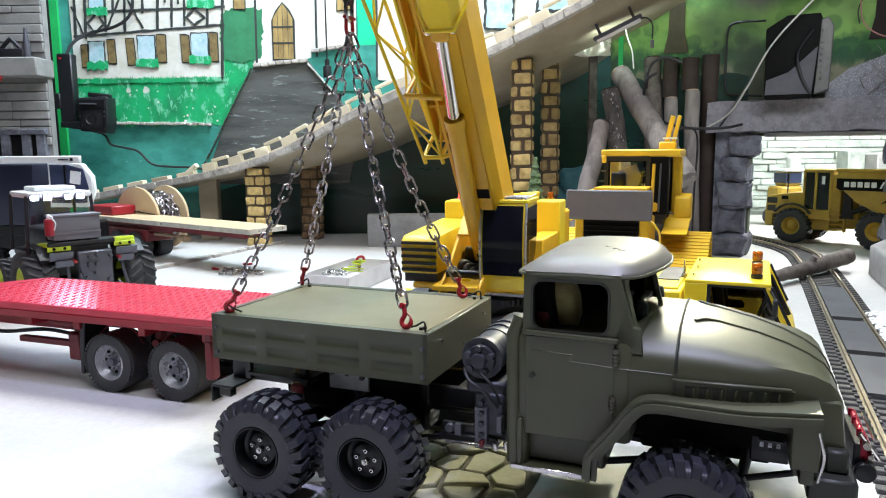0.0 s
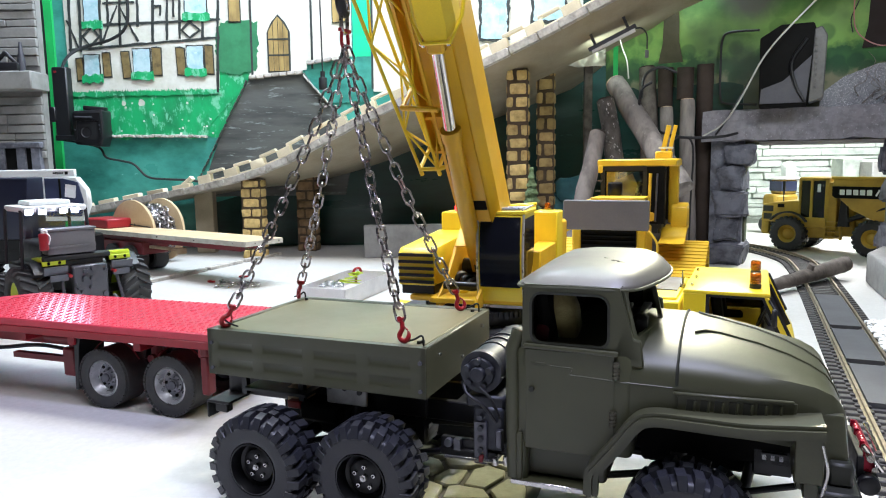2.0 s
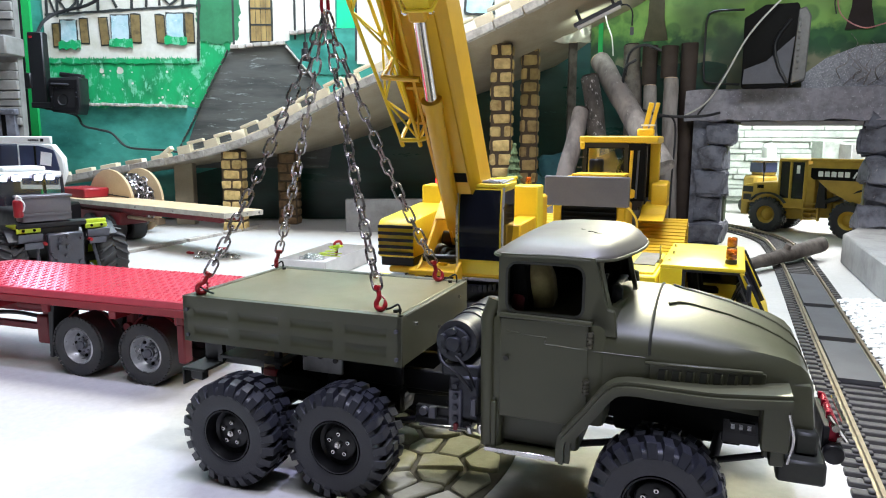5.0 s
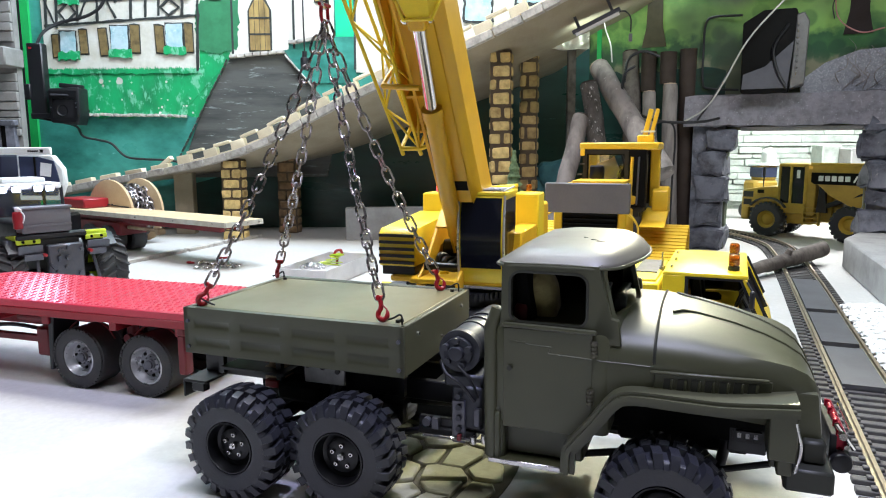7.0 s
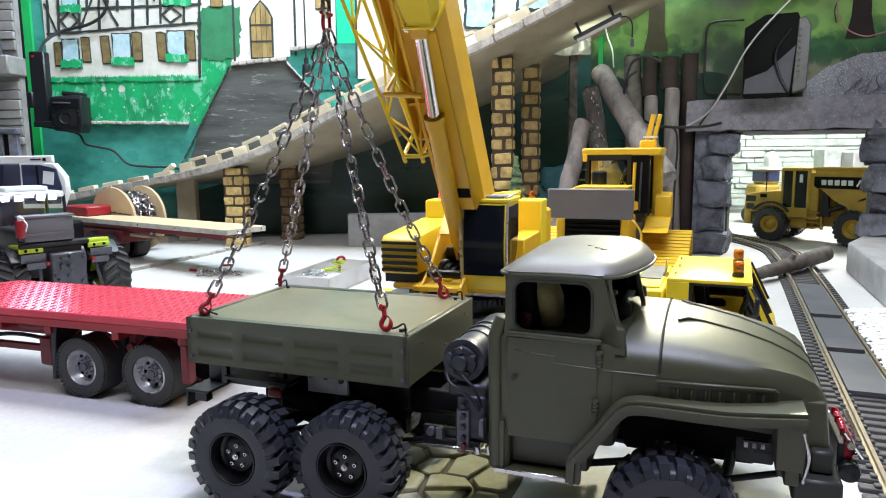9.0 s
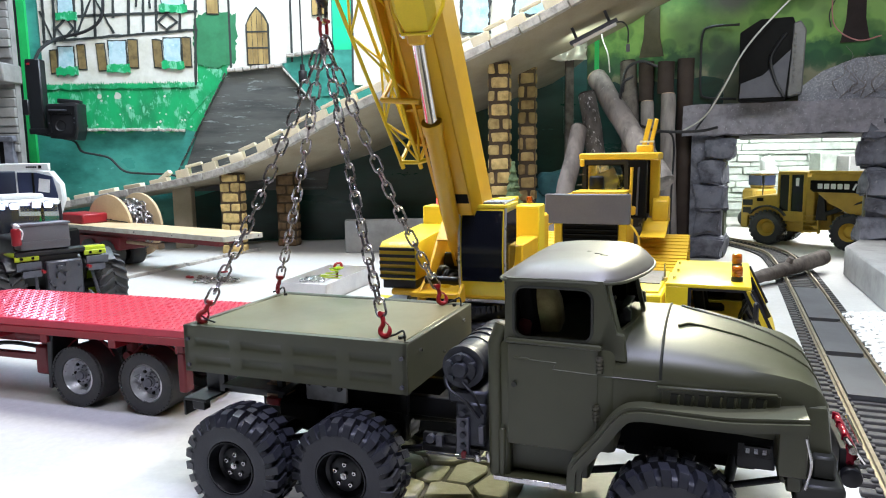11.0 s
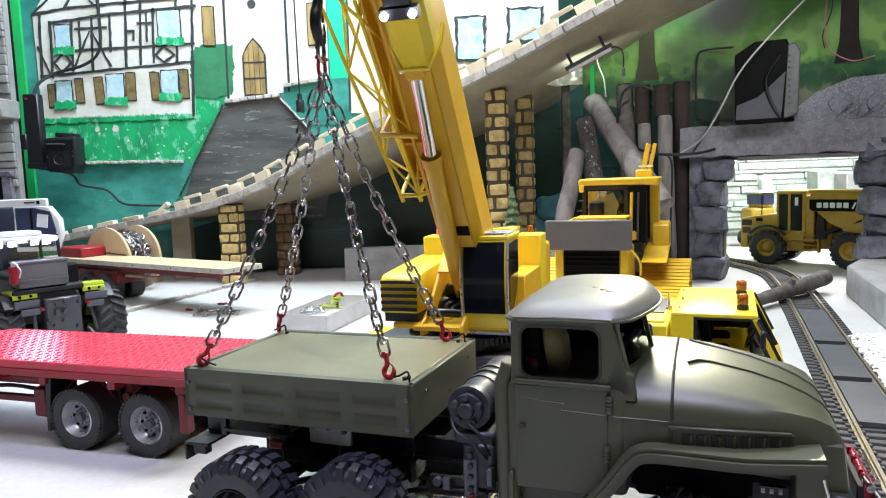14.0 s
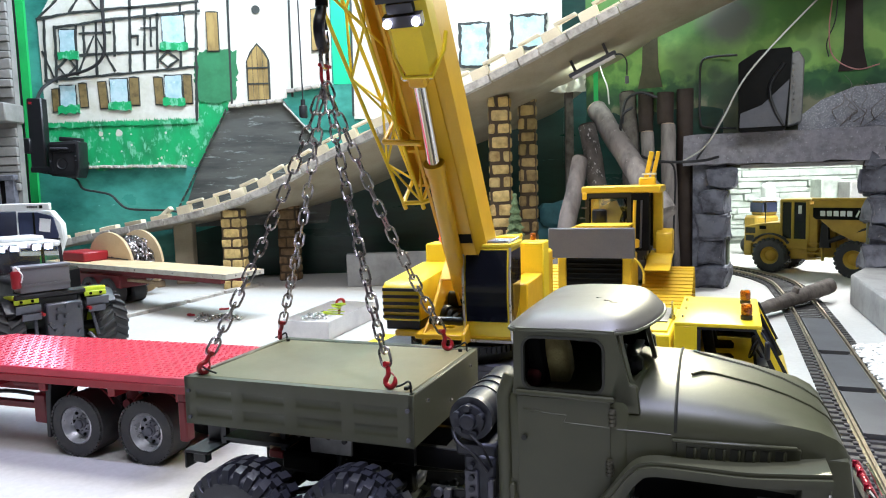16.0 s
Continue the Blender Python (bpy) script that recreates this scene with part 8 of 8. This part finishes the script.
# ---- logs leaning at the wall, one log across the track ----
LOGS = (("leaning_log", (0.475, 2.20, 0.555), (0.60, 1.93, 0.24), 0.033, bark, "thick pale grey log leaning at the wall"),
        ("leaning_log", (0.436, 2.14, 0.500), (0.490, 2.05, 0.05), 0.028, bark_mottled, "knobbly dark log with pale flecks leaning at the wall"),
        ("leaning_log", (0.404, 2.08, 0.400), (0.290, 1.90, 0.04), 0.026, bark_brownish, "brownish grey log leaning at the wall"),
        ("standing_log", (0.602, 2.31, 0.610), (0.610, 2.24, 0.02), 0.029, bark_dark, "dark brown log standing upright"),
        ("standing_log", (0.648, 2.255, 0.480), (0.655, 2.20, 0.02), 0.022, bark, "grey standing log with a dark top"),
        ("standing_log", (0.700, 2.215, 0.500), (0.702, 2.18, 0.02), 0.024, bark, "grey standing log with a dark top"))
for k, (name, a, b, r, m, label) in enumerate(LOGS):
    th = thing(name, pose(*b), label, "log", "logs at the wall")
    a, b = Vector(a), Vector(b)
    n = 14
    bm = tube([(a - b) * (i / n) + Vector((math.sin(i * 1.1 + k), math.cos(i * 0.9 + k), 0)) * r * 0.06 for i in range(n + 1)], [r * (1.05 - 0.14 * i / n) for i in range(n + 1)], 18)
    rough(bm, r * 0.10, 38, k)
    part("bark", bm, m, th)
    w = (a - b).normalized()
    part("cut_end", place(rough(cyl(r * 0.80, 0.004, seg=18), r * 0.03, 60, k), (0, 0, 0)), cut_wood if m is bark else bark_brown, th).matrix_basis = Matrix.Translation(a - b + w * 0.002) @ w.to_track_quat("Z", "Y").to_matrix().to_4x4()
# the third is drawn down to the floor, its dark colour filling a black recess
for k, (x, y, z0, z1, r) in enumerate(((0.648, 2.27, 0.485, 0.605, 0.0235), (0.698, 2.235, 0.505, 0.600, 0.025), (0.756, 2.225, 0.0, 0.607, 0.025))):
    th = thing("dark_stump", pose(x, y, z0), "dark brown painted trunk beside the grey logs", "log", "dark trunks")
    part("bark", rough(cyl(r, z1 - z0, (0, 0, (z1 - z0) / 2), seg=18), 0.002, 40, k), bark_brown, th)
fell = thing("fallen_log", pose(0.735, 1.665, 0.022, 0, 0, 0), "dark gnarled log lying across the track", "log")
pts = curve([(-0.03, -0.02, 0), (0.06, 0.045, 0.004), (0.16, 0.12, 0.010), (0.285, 0.215, 0.018)], 7)
bm = tube(pts, [0.0145 + 0.0065 * (i / (len(pts) - 1)) ** 1.5 for i in range(len(pts))], 16)
part("bark", rough(bm, 0.0035, 45, 3), bark_dark, fell)
e = part("cut_end", rough(cyl(0.0205, 0.004, seg=18), 0.001, 60), cut_wood, fell, "pale cut end with a dark heart")
w = (pts[-1] - pts[-2]).normalized()
e.matrix_basis = Matrix.Translation(pts[-1] + w * 0.0015) @ w.to_track_quat("Z", "Y").to_matrix().to_4x4()
h2 = part("heart_ring", cyl(0.008, 0.003, seg=14), bark_dark, fell)
h2.matrix_basis = Matrix.Translation(pts[-1] + w * 0.0035) @ w.to_track_quat("Z", "Y").to_matrix().to_4x4()
part("knot", rough(place(cyl(0.010, 0.02, seg=12, r2=0.007), (0.14, 0.10, 0.028), (20, 10, 0)), 0.002, 60), bark_dark, fell)

# ---- small fir, teal rocks and foil under the ramp ----
fir = thing("fir_tree", pose(0.215, 2.12, 0.0), "small dusty green model fir tree", "tree")
part("trunk", tube([(0, 0, 0), (0.001, 0, 0.15), (0, 0, 0.29)], [0.006, 0.004, 0.001], 8), bark_brown, fir)
twig_r = random.Random(14)
vs, fs = [], []
for i in range(3200):
    z = 0.12 + 0.185 * (i / 3200)
    tier = 0.55 + 0.45 * (1 - ((z - 0.12) / 0.0225) % 1)
    rad = (0.040 * (1 - (z - 0.12) / 0.19) + 0.005) * tier
    t = twig_r.uniform(0, math.tau)
    d = Vector((math.cos(t), math.sin(t), -0.35 + twig_r.uniform(-0.2, 0.2)))
    side_ = Vector((-math.sin(t), math.cos(t), 0)) * 0.0042
    a = Vector((0, 0, z)) + d * rad * twig_r.uniform(0.3, 0.6)
    b = Vector((0, 0, z)) + d * rad * twig_r.uniform(0.8, 1.1)
    k = len(vs)
    vs += [tuple(a - side_), tuple(a + side_), tuple(b + side_ * 0.5), tuple(b - side_ * 0.5), tuple((a + b) / 2 + Vector((0, 0, 0.0025)))]
    fs += [(k, k + 1, k + 4), (k + 1, k + 2, k + 4), (k + 2, k + 3, k + 4), (k + 3, k, k + 4)]
me = bpy.data.meshes.new("needles")
me.from_pydata(vs, [], fs)
me.materials.append(needles)
nd = new("needles", me)
nd.parent = fir
nd["kind"] = "stuff"
rr = random.Random(6)
for k, (x, y, z, sx, sz) in enumerate(((0.345, 2.42, 0.10, 0.13, 0.22), (0.40, 2.36, 0.06, 0.14, 0.14), (0.375, 2.40, 0.23, 0.10, 0.08))):
    th = thing("rock", pose(x, y, z - sz / 2), "dark teal painted rock", "rock", "teal rocks")
    bm = box(sx, 0.08, sz, (0, 0, sz / 2), bevel=0.012)
    bmesh.ops.subdivide_edges(bm, edges=bm.edges[:], cuts=2, use_grid_fill=True)
    part("stone", rough(bm, 0.016, 18, k), rock_teal, th)
sheet = bmesh.new()
bmesh.ops.create_grid(sheet, x_segments=26, y_segments=12, size=0.5)
bmesh.ops.transform(sheet, matrix=pose(0.385, 2.32, 0.655, 90, 0, -10) @ Matrix.Diagonal((0.17, 0.075, 1, 1)), verts=sheet.verts)
rough(sheet, 0.012, 30, 2)
cover = thing("foil_sheet", pose(0, 0, 0), "crumpled beige foil under the ramp", "foil")
ob = part("sheet", sheet, foil, cover)
ob.modifiers.new("thick", "SOLIDIFY").thickness = 0.001

# ---- loudspeaker, frame of cable, lamps and wires ----
spk = thing("loudspeaker", GATE @ pose(0.172, -0.075, 0.462, 0, 0, 2), "black box loudspeaker standing on the stone lintel", "loudspeaker")
part("cabinet", prism([(-0.060, 0), (0.058, 0), (0.070, 0.04), (0.078, 0.20), (0.070, 0.222), (-0.010, 0.222), (-0.062, 0.190)], -0.05, 0.05, "y", 0.004, 2), dark_inside, spk)
part("side_panel", prism([(0.064, 0.01), (0.100, 0.020), (0.104, 0.185), (0.090, 0.210), (0.072, 0.205)], -0.052, 0.045, "y", 0.003, 1), bracket_grey, spk, "grey ribbed side")
for k in range(9):
    part("rib", box(0.006, 0.005, 0.007, (0.078, -0.054, 0.05 + 0.016 * k), bevel=0.001), bracket_grey, spk)
part("strap", tube(curve([(0.055, -0.053, 0.18), (0.02, -0.056, 0.12), (0.03, -0.054, 0.06), (0.055, -0.052, 0.01)]), 0.0045, 8), black_metal, spk)
# lit part of the front as a grey plate, cut along the shadow's diagonal
part("front_cloth", prism([(-0.058, 0.010), (0.058, 0.010), (0.068, 0.135), (0.0, 0.070), (-0.055, 0.050)], -0.053, -0.049, "y", 0.0006, 1), lit_speaker_grey, spk, "lower front lightened below a diagonal shadow edge")


def wire(name, points, r, m, label, steps=8):
    th = thing(name, pose(*points[0]), label, "cable")
    o = Vector(points[0])
    part("cord", tube([p - o for p in curve(points, steps)], r, 7), m, th)


def gp(x, y, z):
    return tuple(GATE @ Vector((x, y, z)))


wire("cable_loop", [gp(0.10, -0.03, 0.690), gp(0.02, -0.012, 0.694), gp(-0.003, -0.012, 0.675), gp(-0.006, -0.012, 0.60), gp(-0.004, -0.012, 0.51), gp(0.012, -0.012, 0.487), gp(0.10, -0.03, 0.478)], 0.0035, cable_black, "thick black cable looped on the forest wall")
wire("white_cable", [gp(0.33, -0.05, 0.84), gp(0.20, -0.14, 0.69), gp(0.125, -0.14, 0.60), gp(0.070, -0.13, 0.495), gp(0.02, -0.10, 0.425), gp(-0.045, -0.085, 0.385)], 0.0025, cable_grey, "pale grey cable hanging over the gate")
wire("black_cable", [(0.56, 2.10, 0.545), (0.53, 2.10, 0.52), (0.53, 2.10, 0.45), (0.58, 2.09, 0.405), (0.65, 2.08, 0.385), (0.75, 2.07, 0.385), (0.81, 2.10, 0.395)], 0.0042, cable_black, "thick black cable slung in front of the logs")
wire("black_cable", [(0.53, 2.10, 0.50), (0.545, 2.12, 0.565), (0.59, 2.13, 0.590), (0.64, 2.13, 0.575)], 0.0042, cable_black, "thick black cable slung in front of the logs")
wire("black_cable", [(0.60, 2.05, 0.36), (0.612, 2.05, 0.378), (0.635, 2.05, 0.384), (0.660, 2.05, 0.376), (0.672, 2.06, 0.33), (0.674, 2.08, 0.20), (0.676, 2.09, 0.02)], 0.0030, cable_black, "black cable arched over the logs")
wire("black_cable", [gp(0.09, -0.05, 0.56), gp(0.05, -0.08, 0.48), gp(0.03, -0.09, 0.44), gp(-0.005, -0.08, 0.39)], 0.003, cable_black, "black cable hanging beside the gate")
wire("red_wire", [gp(0.345, -0.02, 0.85), gp(0.335, -0.03, 0.74), gp(0.345, -0.04, 0.66), gp(0.40, -0.045, 0.618), gp(0.455, -0.05, 0.625)], 0.0018, cable_red, "thin pinkish red loose wire")
wire("blue_wire", [gp(0.355, -0.02, 0.85), gp(0.350, -0.03, 0.76), gp(0.330, -0.03, 0.70), gp(0.335, -0.03, 0.66)], 0.0016, black_plastic, "thin dark loose wire")
tubelamp = thing("tube_lamp", pose(0.443, 2.08, 0.662, 0, -24, -20), "slim grey lamp fixed under the ramp", "lamp")
part("housing", join(span(-0.072, 0.072, -0.010, 0.010, 0, 0.012, 0.002), *[span(x - 0.004, x + 0.004, -0.004, 0.004, 0.010, 0.045) for x in (-0.05, 0.05)]), grey_metal, tubelamp)
part("diffuser", cyl(0.006, 0.13, (0, -0.004, -0.003), (0, 90, 0), 12), alu, tubelamp)
wire("lamp_lead", [(0.500, 2.06, 0.690), (0.516, 2.05, 0.688), (0.530, 2.05, 0.670), (0.531, 2.05, 0.632)], 0.0022, cable_black, "short black lamp lead with a plug")
plug = thing("plug", pose(0.531, 2.05, 0.612), "small grey plug on a lead", "plug")
part("plug_body", box(0.010, 0.007, 0.022, (0, 0, 0.006), bevel=0.002), grey_panel, plug)
wire("pale_wire", [(0.478, 2.18, 0.76), (0.484, 2.18, 0.69), (0.492, 2.18, 0.654), (0.506, 2.18, 0.617), (0.512, 2.18, 0.565)], 0.0020, cable_grey, "thin pale wire in front of the forest wall")
pole = thing("power_rail", pose(-1.478, 2.66, 0.425), "tall black power rail on the corner board", "power rail")
part("rail_body", span(-0.028, 0.028, -0.02, 0.02, 0, 0.27, 0.004), black_plastic, pole)
part("bracket", span(-0.055, -0.02, -0.03, 0.01, 0.07, 0.125, 0.003), black_plastic, pole)
part("foot_bracket", span(-0.03, 0.06, -0.022, 0.0, 0.0, 0.02, 0.002), black_plastic, pole)
part("red_switch", span(-0.018, -0.008, -0.022, -0.019, 0.248, 0.256), red_paint, pole)
flood = thing("black_lamp", pose(-1.379, 2.66, 0.404), "black floodlight mounted on the painted wall", "lamp")
part("lamp_body", join(prism([(-0.050, 0.006), (0.045, -0.004), (0.056, 0.030), (0.058, 0.128), (0.050, 0.133), (-0.052, 0.129), (-0.058, 0.120), (-0.055, 0.030)], -0.03, 0.04, "y", 0.004, 2)), black_plastic, flood)
part("front_rim", framed([(-0.048, 0.014), (0.042, 0.008), (0.050, 0.034), (0.050, 0.120), (-0.048, 0.120)], [(-0.040, 0.024), (0.036, 0.020), (0.041, 0.040), (0.041, 0.092), (-0.040, 0.092)], -0.036, -0.029), black_metal, flood)
part("front_handle", join(rod((-0.040, -0.040, 0.106), (0.020, -0.040, 0.104), 0.0035, 8), rod((-0.040, -0.040, 0.106), (-0.040, -0.030, 0.106), 0.003, 6), rod((0.020, -0.040, 0.104), (0.020, -0.030, 0.104), 0.003, 6)), grey_metal, flood)
part("reflector", lathe([(0.020, -0.002), (0.016, 0.001), (0.008, 0.002), (0, 0.002)], 20), black_plastic, flood).matrix_basis = pose(-0.006, -0.031, 0.050)
part("top_bar", place(box(0.082, 0.030, 0.017, bevel=0.004, seg=2), (0.016, 0.005, 0.138), (0, 6, 0)), black_plastic, flood)
for x, z in ((0.047, 0.060), (0.047, 0.076), (-0.045, 0.060)):
    part("pilot_lamp", cyl(0.0028, 0.004, (x, -0.0365, z), (90, 0, 0), 8), grey_metal, flood)
part("lamp_arm", join(span(0.0, 0.01, 0.04, 0.14, 0.05, 0.06)), black_metal, flood)
wire("wall_cable", [(-1.478, 2.66, 0.69), (-1.48, 2.72, 0.745), (-1.44, 2.765, 0.785), (-1.34, 2.77, 0.81), (-1.28, 2.77, 0.85), (-1.262, 2.77, 0.92), (-1.265, 2.77, 1.10)], 0.0060, cable_black, "thick black cable across the painted house")
wire("wall_cable", [(-1.50, 2.66, 0.43), (-1.43, 2.68, 0.415), (-1.376, 2.70, 0.398), (-1.352, 2.70, 0.361), (-1.30, 2.70, 0.348), (-1.248, 2.70, 0.333), (-1.198, 2.70, 0.285), (-1.123, 2.70, 0.274), (-1.054, 2.70, 0.271), (-0.99, 2.70, 0.262)], 0.0045, cable_black, "black cable drooping down the teal wall")
wire("hanging_cord", [(-0.515, 2.72, 1.2), (-0.513, 2.72, 0.9), (-0.512, 2.72, 0.66)], 0.0028, cable_black, "thin black cord hanging before the wall")
sock = thing("cord_socket", pose(-0.512, 2.72, 0.60), "black socket at the cord's end", "socket")
part("socket_body", join(cyl(0.016, 0.045, (0, 0, 0.025), seg=16, bevel=0.003), cyl(0.009, 0.03, (0, 0, 0.055), seg=12), rod((0.01, 0, 0.0), (0.012, 0, 0.03), 0.004)), black_plastic, sock)
corner_pipe = thing("wall_conduit", pose(-1.60, 2.775, 0), "thin dark conduit beside the green corner board", "pipe")
part("conduit", tube([(0, 0, 0.0), (0.002, 0, 0.8), (0, 0, 1.3)], 0.004, 8), black_metal, corner_pipe)

# clutter on the stone ledge
ledge = random.Random(77)
for k, (x, w, h_, m, label, cat) in enumerate(((-1.56, 0.12, 0.05, black_plastic, "black camera clamp on the ledge", "clamp"), (-1.74, 0.15, 0.20, black_plastic, "dark boxed device on the ledge", "device"), (-1.50, 0.02, 0.11, grey_metal, "grey upright bottle on the ledge", "bottle"))):
    th = thing(("clamp", "device", "bottle")[k], pose(x, 2.455, 0.655), label, cat)
    if k == 2:
        part("body", lathe([(0, 0), (0.012, 0.001), (0.013, 0.04), (0.008, 0.07), (0.005, 0.10), (0, 0.10)], 18), m, th).rotation_euler.x = radians(90)
    else:
        part("body", join(box(w, 0.05, h_ * 0.6, (0, 0, h_ * 0.3), bevel=0.006, seg=2), rod((-w * 0.3, 0, h_ * 0.5), (w * 0.1, -0.01, h_ * 1.3), 0.007, 8), rod((w * 0.1, -0.01, h_ * 1.3), (w * 0.4, 0, h_ * 0.4), 0.006, 8)), m, th)
red_cloth = thing("red_cable", pose(-1.62, 2.43, 0.585), "red hose end hanging under the ledge", "hose")
part("hose", tube(curve([(-0.2, 0, 0.004), (-0.05, -0.012, -0.012), (0.02, -0.012, -0.008), (0.04, -0.01, 0.008)]), 0.012, 10), red_paint, red_cloth)

# ---- things in the cave ----
crate = thing("stone_box", pose(1.722, 3.20, 0), "pale square stone box in the cave", "box")
part("box_body", join(span(-0.042, 0.042, -0.05, 0.05, 0, 0.312, 0.004)), stone_light, crate)
crate = thing("stone_box", pose(1.80, 3.10, 0), "pale square stone box in the cave", "box")
part("box_body", join(span(-0.050, 0.052, -0.05, 0.05, 0, 0.298, 0.004)), concrete, crate)
loaderc = thing("small_loader", pose(1.365, 3.05, 0, 0, 0, 15), "small yellow and blue machine far back in the cave", "machine")
part("body", join(span(-0.055, 0.065, -0.04, 0.04, 0.04, 0.165, 0.01), span(-0.020, 0.058, -0.035, 0.035, 0.165, 0.226, 0.006)), old_yellow, loaderc)
part("windows", span(-0.022, 0.054, -0.038, 0.038, 0.178, 0.220, 0.001), cab_glass_blue, loaderc)
part("roof", span(-0.030, 0.066, -0.045, 0.045, 0.226, 0.236, 0.003), white_paint, loaderc)
for x in (-0.03, 0.045):
    part("tyre", cylinder_y(0.035, -0.05, 0.05, x, 0.035, 20, 0.008), rubber, loaderc)
# plain whitish shape standing in for a small figure-like thing
bag = thing("white_sack", pose(1.467, 3.20, 0.0), "plain whitish stand-in for a small figure-like thing", "sack")
part("sack", rough(box(0.045, 0.05, 0.295, (0, 0, 0.1475), bevel=0.015, seg=3), 0.014, 22, 3), white_paint, bag)
copy_thing(fir, pose(1.08, 2.95, -0.06) @ Matrix.Diagonal((1, 1, 1, 1)))
wheel_far = thing("old_tyre_stack", pose(1.03, 2.82, 0.058, 0, 0, 30), "old grey-green tyre standing in the cave", "tyre")
part("tread", lug_tyre(0.056, 0.045, 0.028, 18, 0.004), rubber_grey, wheel_far)

# ---- flagstones under the lorry, scraps and gravel ----
patch = thing("flagstone_patch", pose(-0.045, 0.69, 0), "irregular olive-grey flagstones set in dark soil", "paving", kind="structure")
part("bedding", prism([(0.112 * math.cos(t) * (1 + 0.12 * math.sin(3 * t)) + 0.015, 0.145 * math.sin(t) * (1 + 0.1 * math.cos(4 * t))) for t in [math.tau * k / 40 for k in range(40)]], 0.0002, 0.0012, "z"), soil, patch)
fr = random.Random(19)
cells = []
for i in range(7):
    for j in range(8):
        cells.append((-0.115 + 0.038 * i + fr.uniform(-0.015, 0.015) + (0.018 if j % 2 else 0), -0.135 + 0.036 * j + fr.uniform(-0.014, 0.014)))
for k, (cx, cy) in enumerate(cells):
    if (cx - 0.015) ** 2 / 0.105 ** 2 + cy ** 2 / 0.14 ** 2 > 0.95:
        continue
    # a cell of the nearest-centre pattern, cut by its neighbours
    ring = [Vector((cx + 0.05 * math.cos(t), cy + 0.05 * math.sin(t))) for t in [math.tau * q / 24 for q in range(24)]]
    for ox, oy in cells:
        if (ox, oy) == (cx, cy):
            continue
        mid, nrm = Vector(((cx + ox) / 2, (cy + oy) / 2)), Vector((ox - cx, oy - cy)).normalized()
        cut_ = []
        for q, p in enumerate(ring):
            nxt = ring[(q + 1) % len(ring)]
            dp, dn = (p - mid).dot(nrm) + 0.0030, (nxt - mid).dot(nrm) + 0.0030
            if dp <= 0:
                cut_.append(p)
            if dp * dn < 0:
                cut_.append(p + (nxt - p) * (dp / (dp - dn)))
        ring = cut_ or ring
    if len(ring) > 2:
        h_ = fr.uniform(0.0045, 0.0070)
        part("flagstone", prism([(p.x, p.y) for p in ring], 0.0008, h_, "z", 0.0012, 1), flag, patch)
grit = random.Random(29)
vs, fs = [], []
for i in range(3200):
    t = grit.random()
    y = 0.70 + 0.66 * t
    x = 0.657 + (y - 1.155) * 0.40 + 0.046 + abs(grit.gauss(0, 0.10))
    if x > 1.04 + (y - 1.823) * 0.3705:
        continue
    r = grit.uniform(0.004, 0.0085)
    k = len(vs)
    c = Vector((x, y, r * 0.35 + grit.uniform(0, 0.006)))
    for sx, sy, sz in ((1, 0, 0), (-1, 0, 0), (0, 1, 0), (0, -1, 0), (0, 0, 0.8), (0, 0, -0.8), (0.7, 0.7, 0.5), (-0.7, 0.6, 0.5), (0.6, -0.7, 0.5), (-0.6, -0.7, 0.5)):
        vs.append(tuple(c + Vector((sx, sy, sz)) * r * grit.uniform(0.75, 1.15)))
    for f in ((4, 6, 7), (4, 8, 6), (4, 9, 8), (4, 7, 9), (6, 0, 2), (6, 2, 7), (7, 2, 1), (7, 1, 9), (9, 1, 3), (9, 3, 8), (8, 3, 0), (8, 0, 6), (0, 5, 2), (2, 5, 1), (1, 5, 3), (3, 5, 0)):
        fs.append(tuple(k + q for q in f))
me = bpy.data.meshes.new("gravel")
me.from_pydata(vs, [], fs)
me.materials.append(gravel_white)
tagged(new("gravel", me), "loose white gravel beside the track", "gravel", "", "stuff")
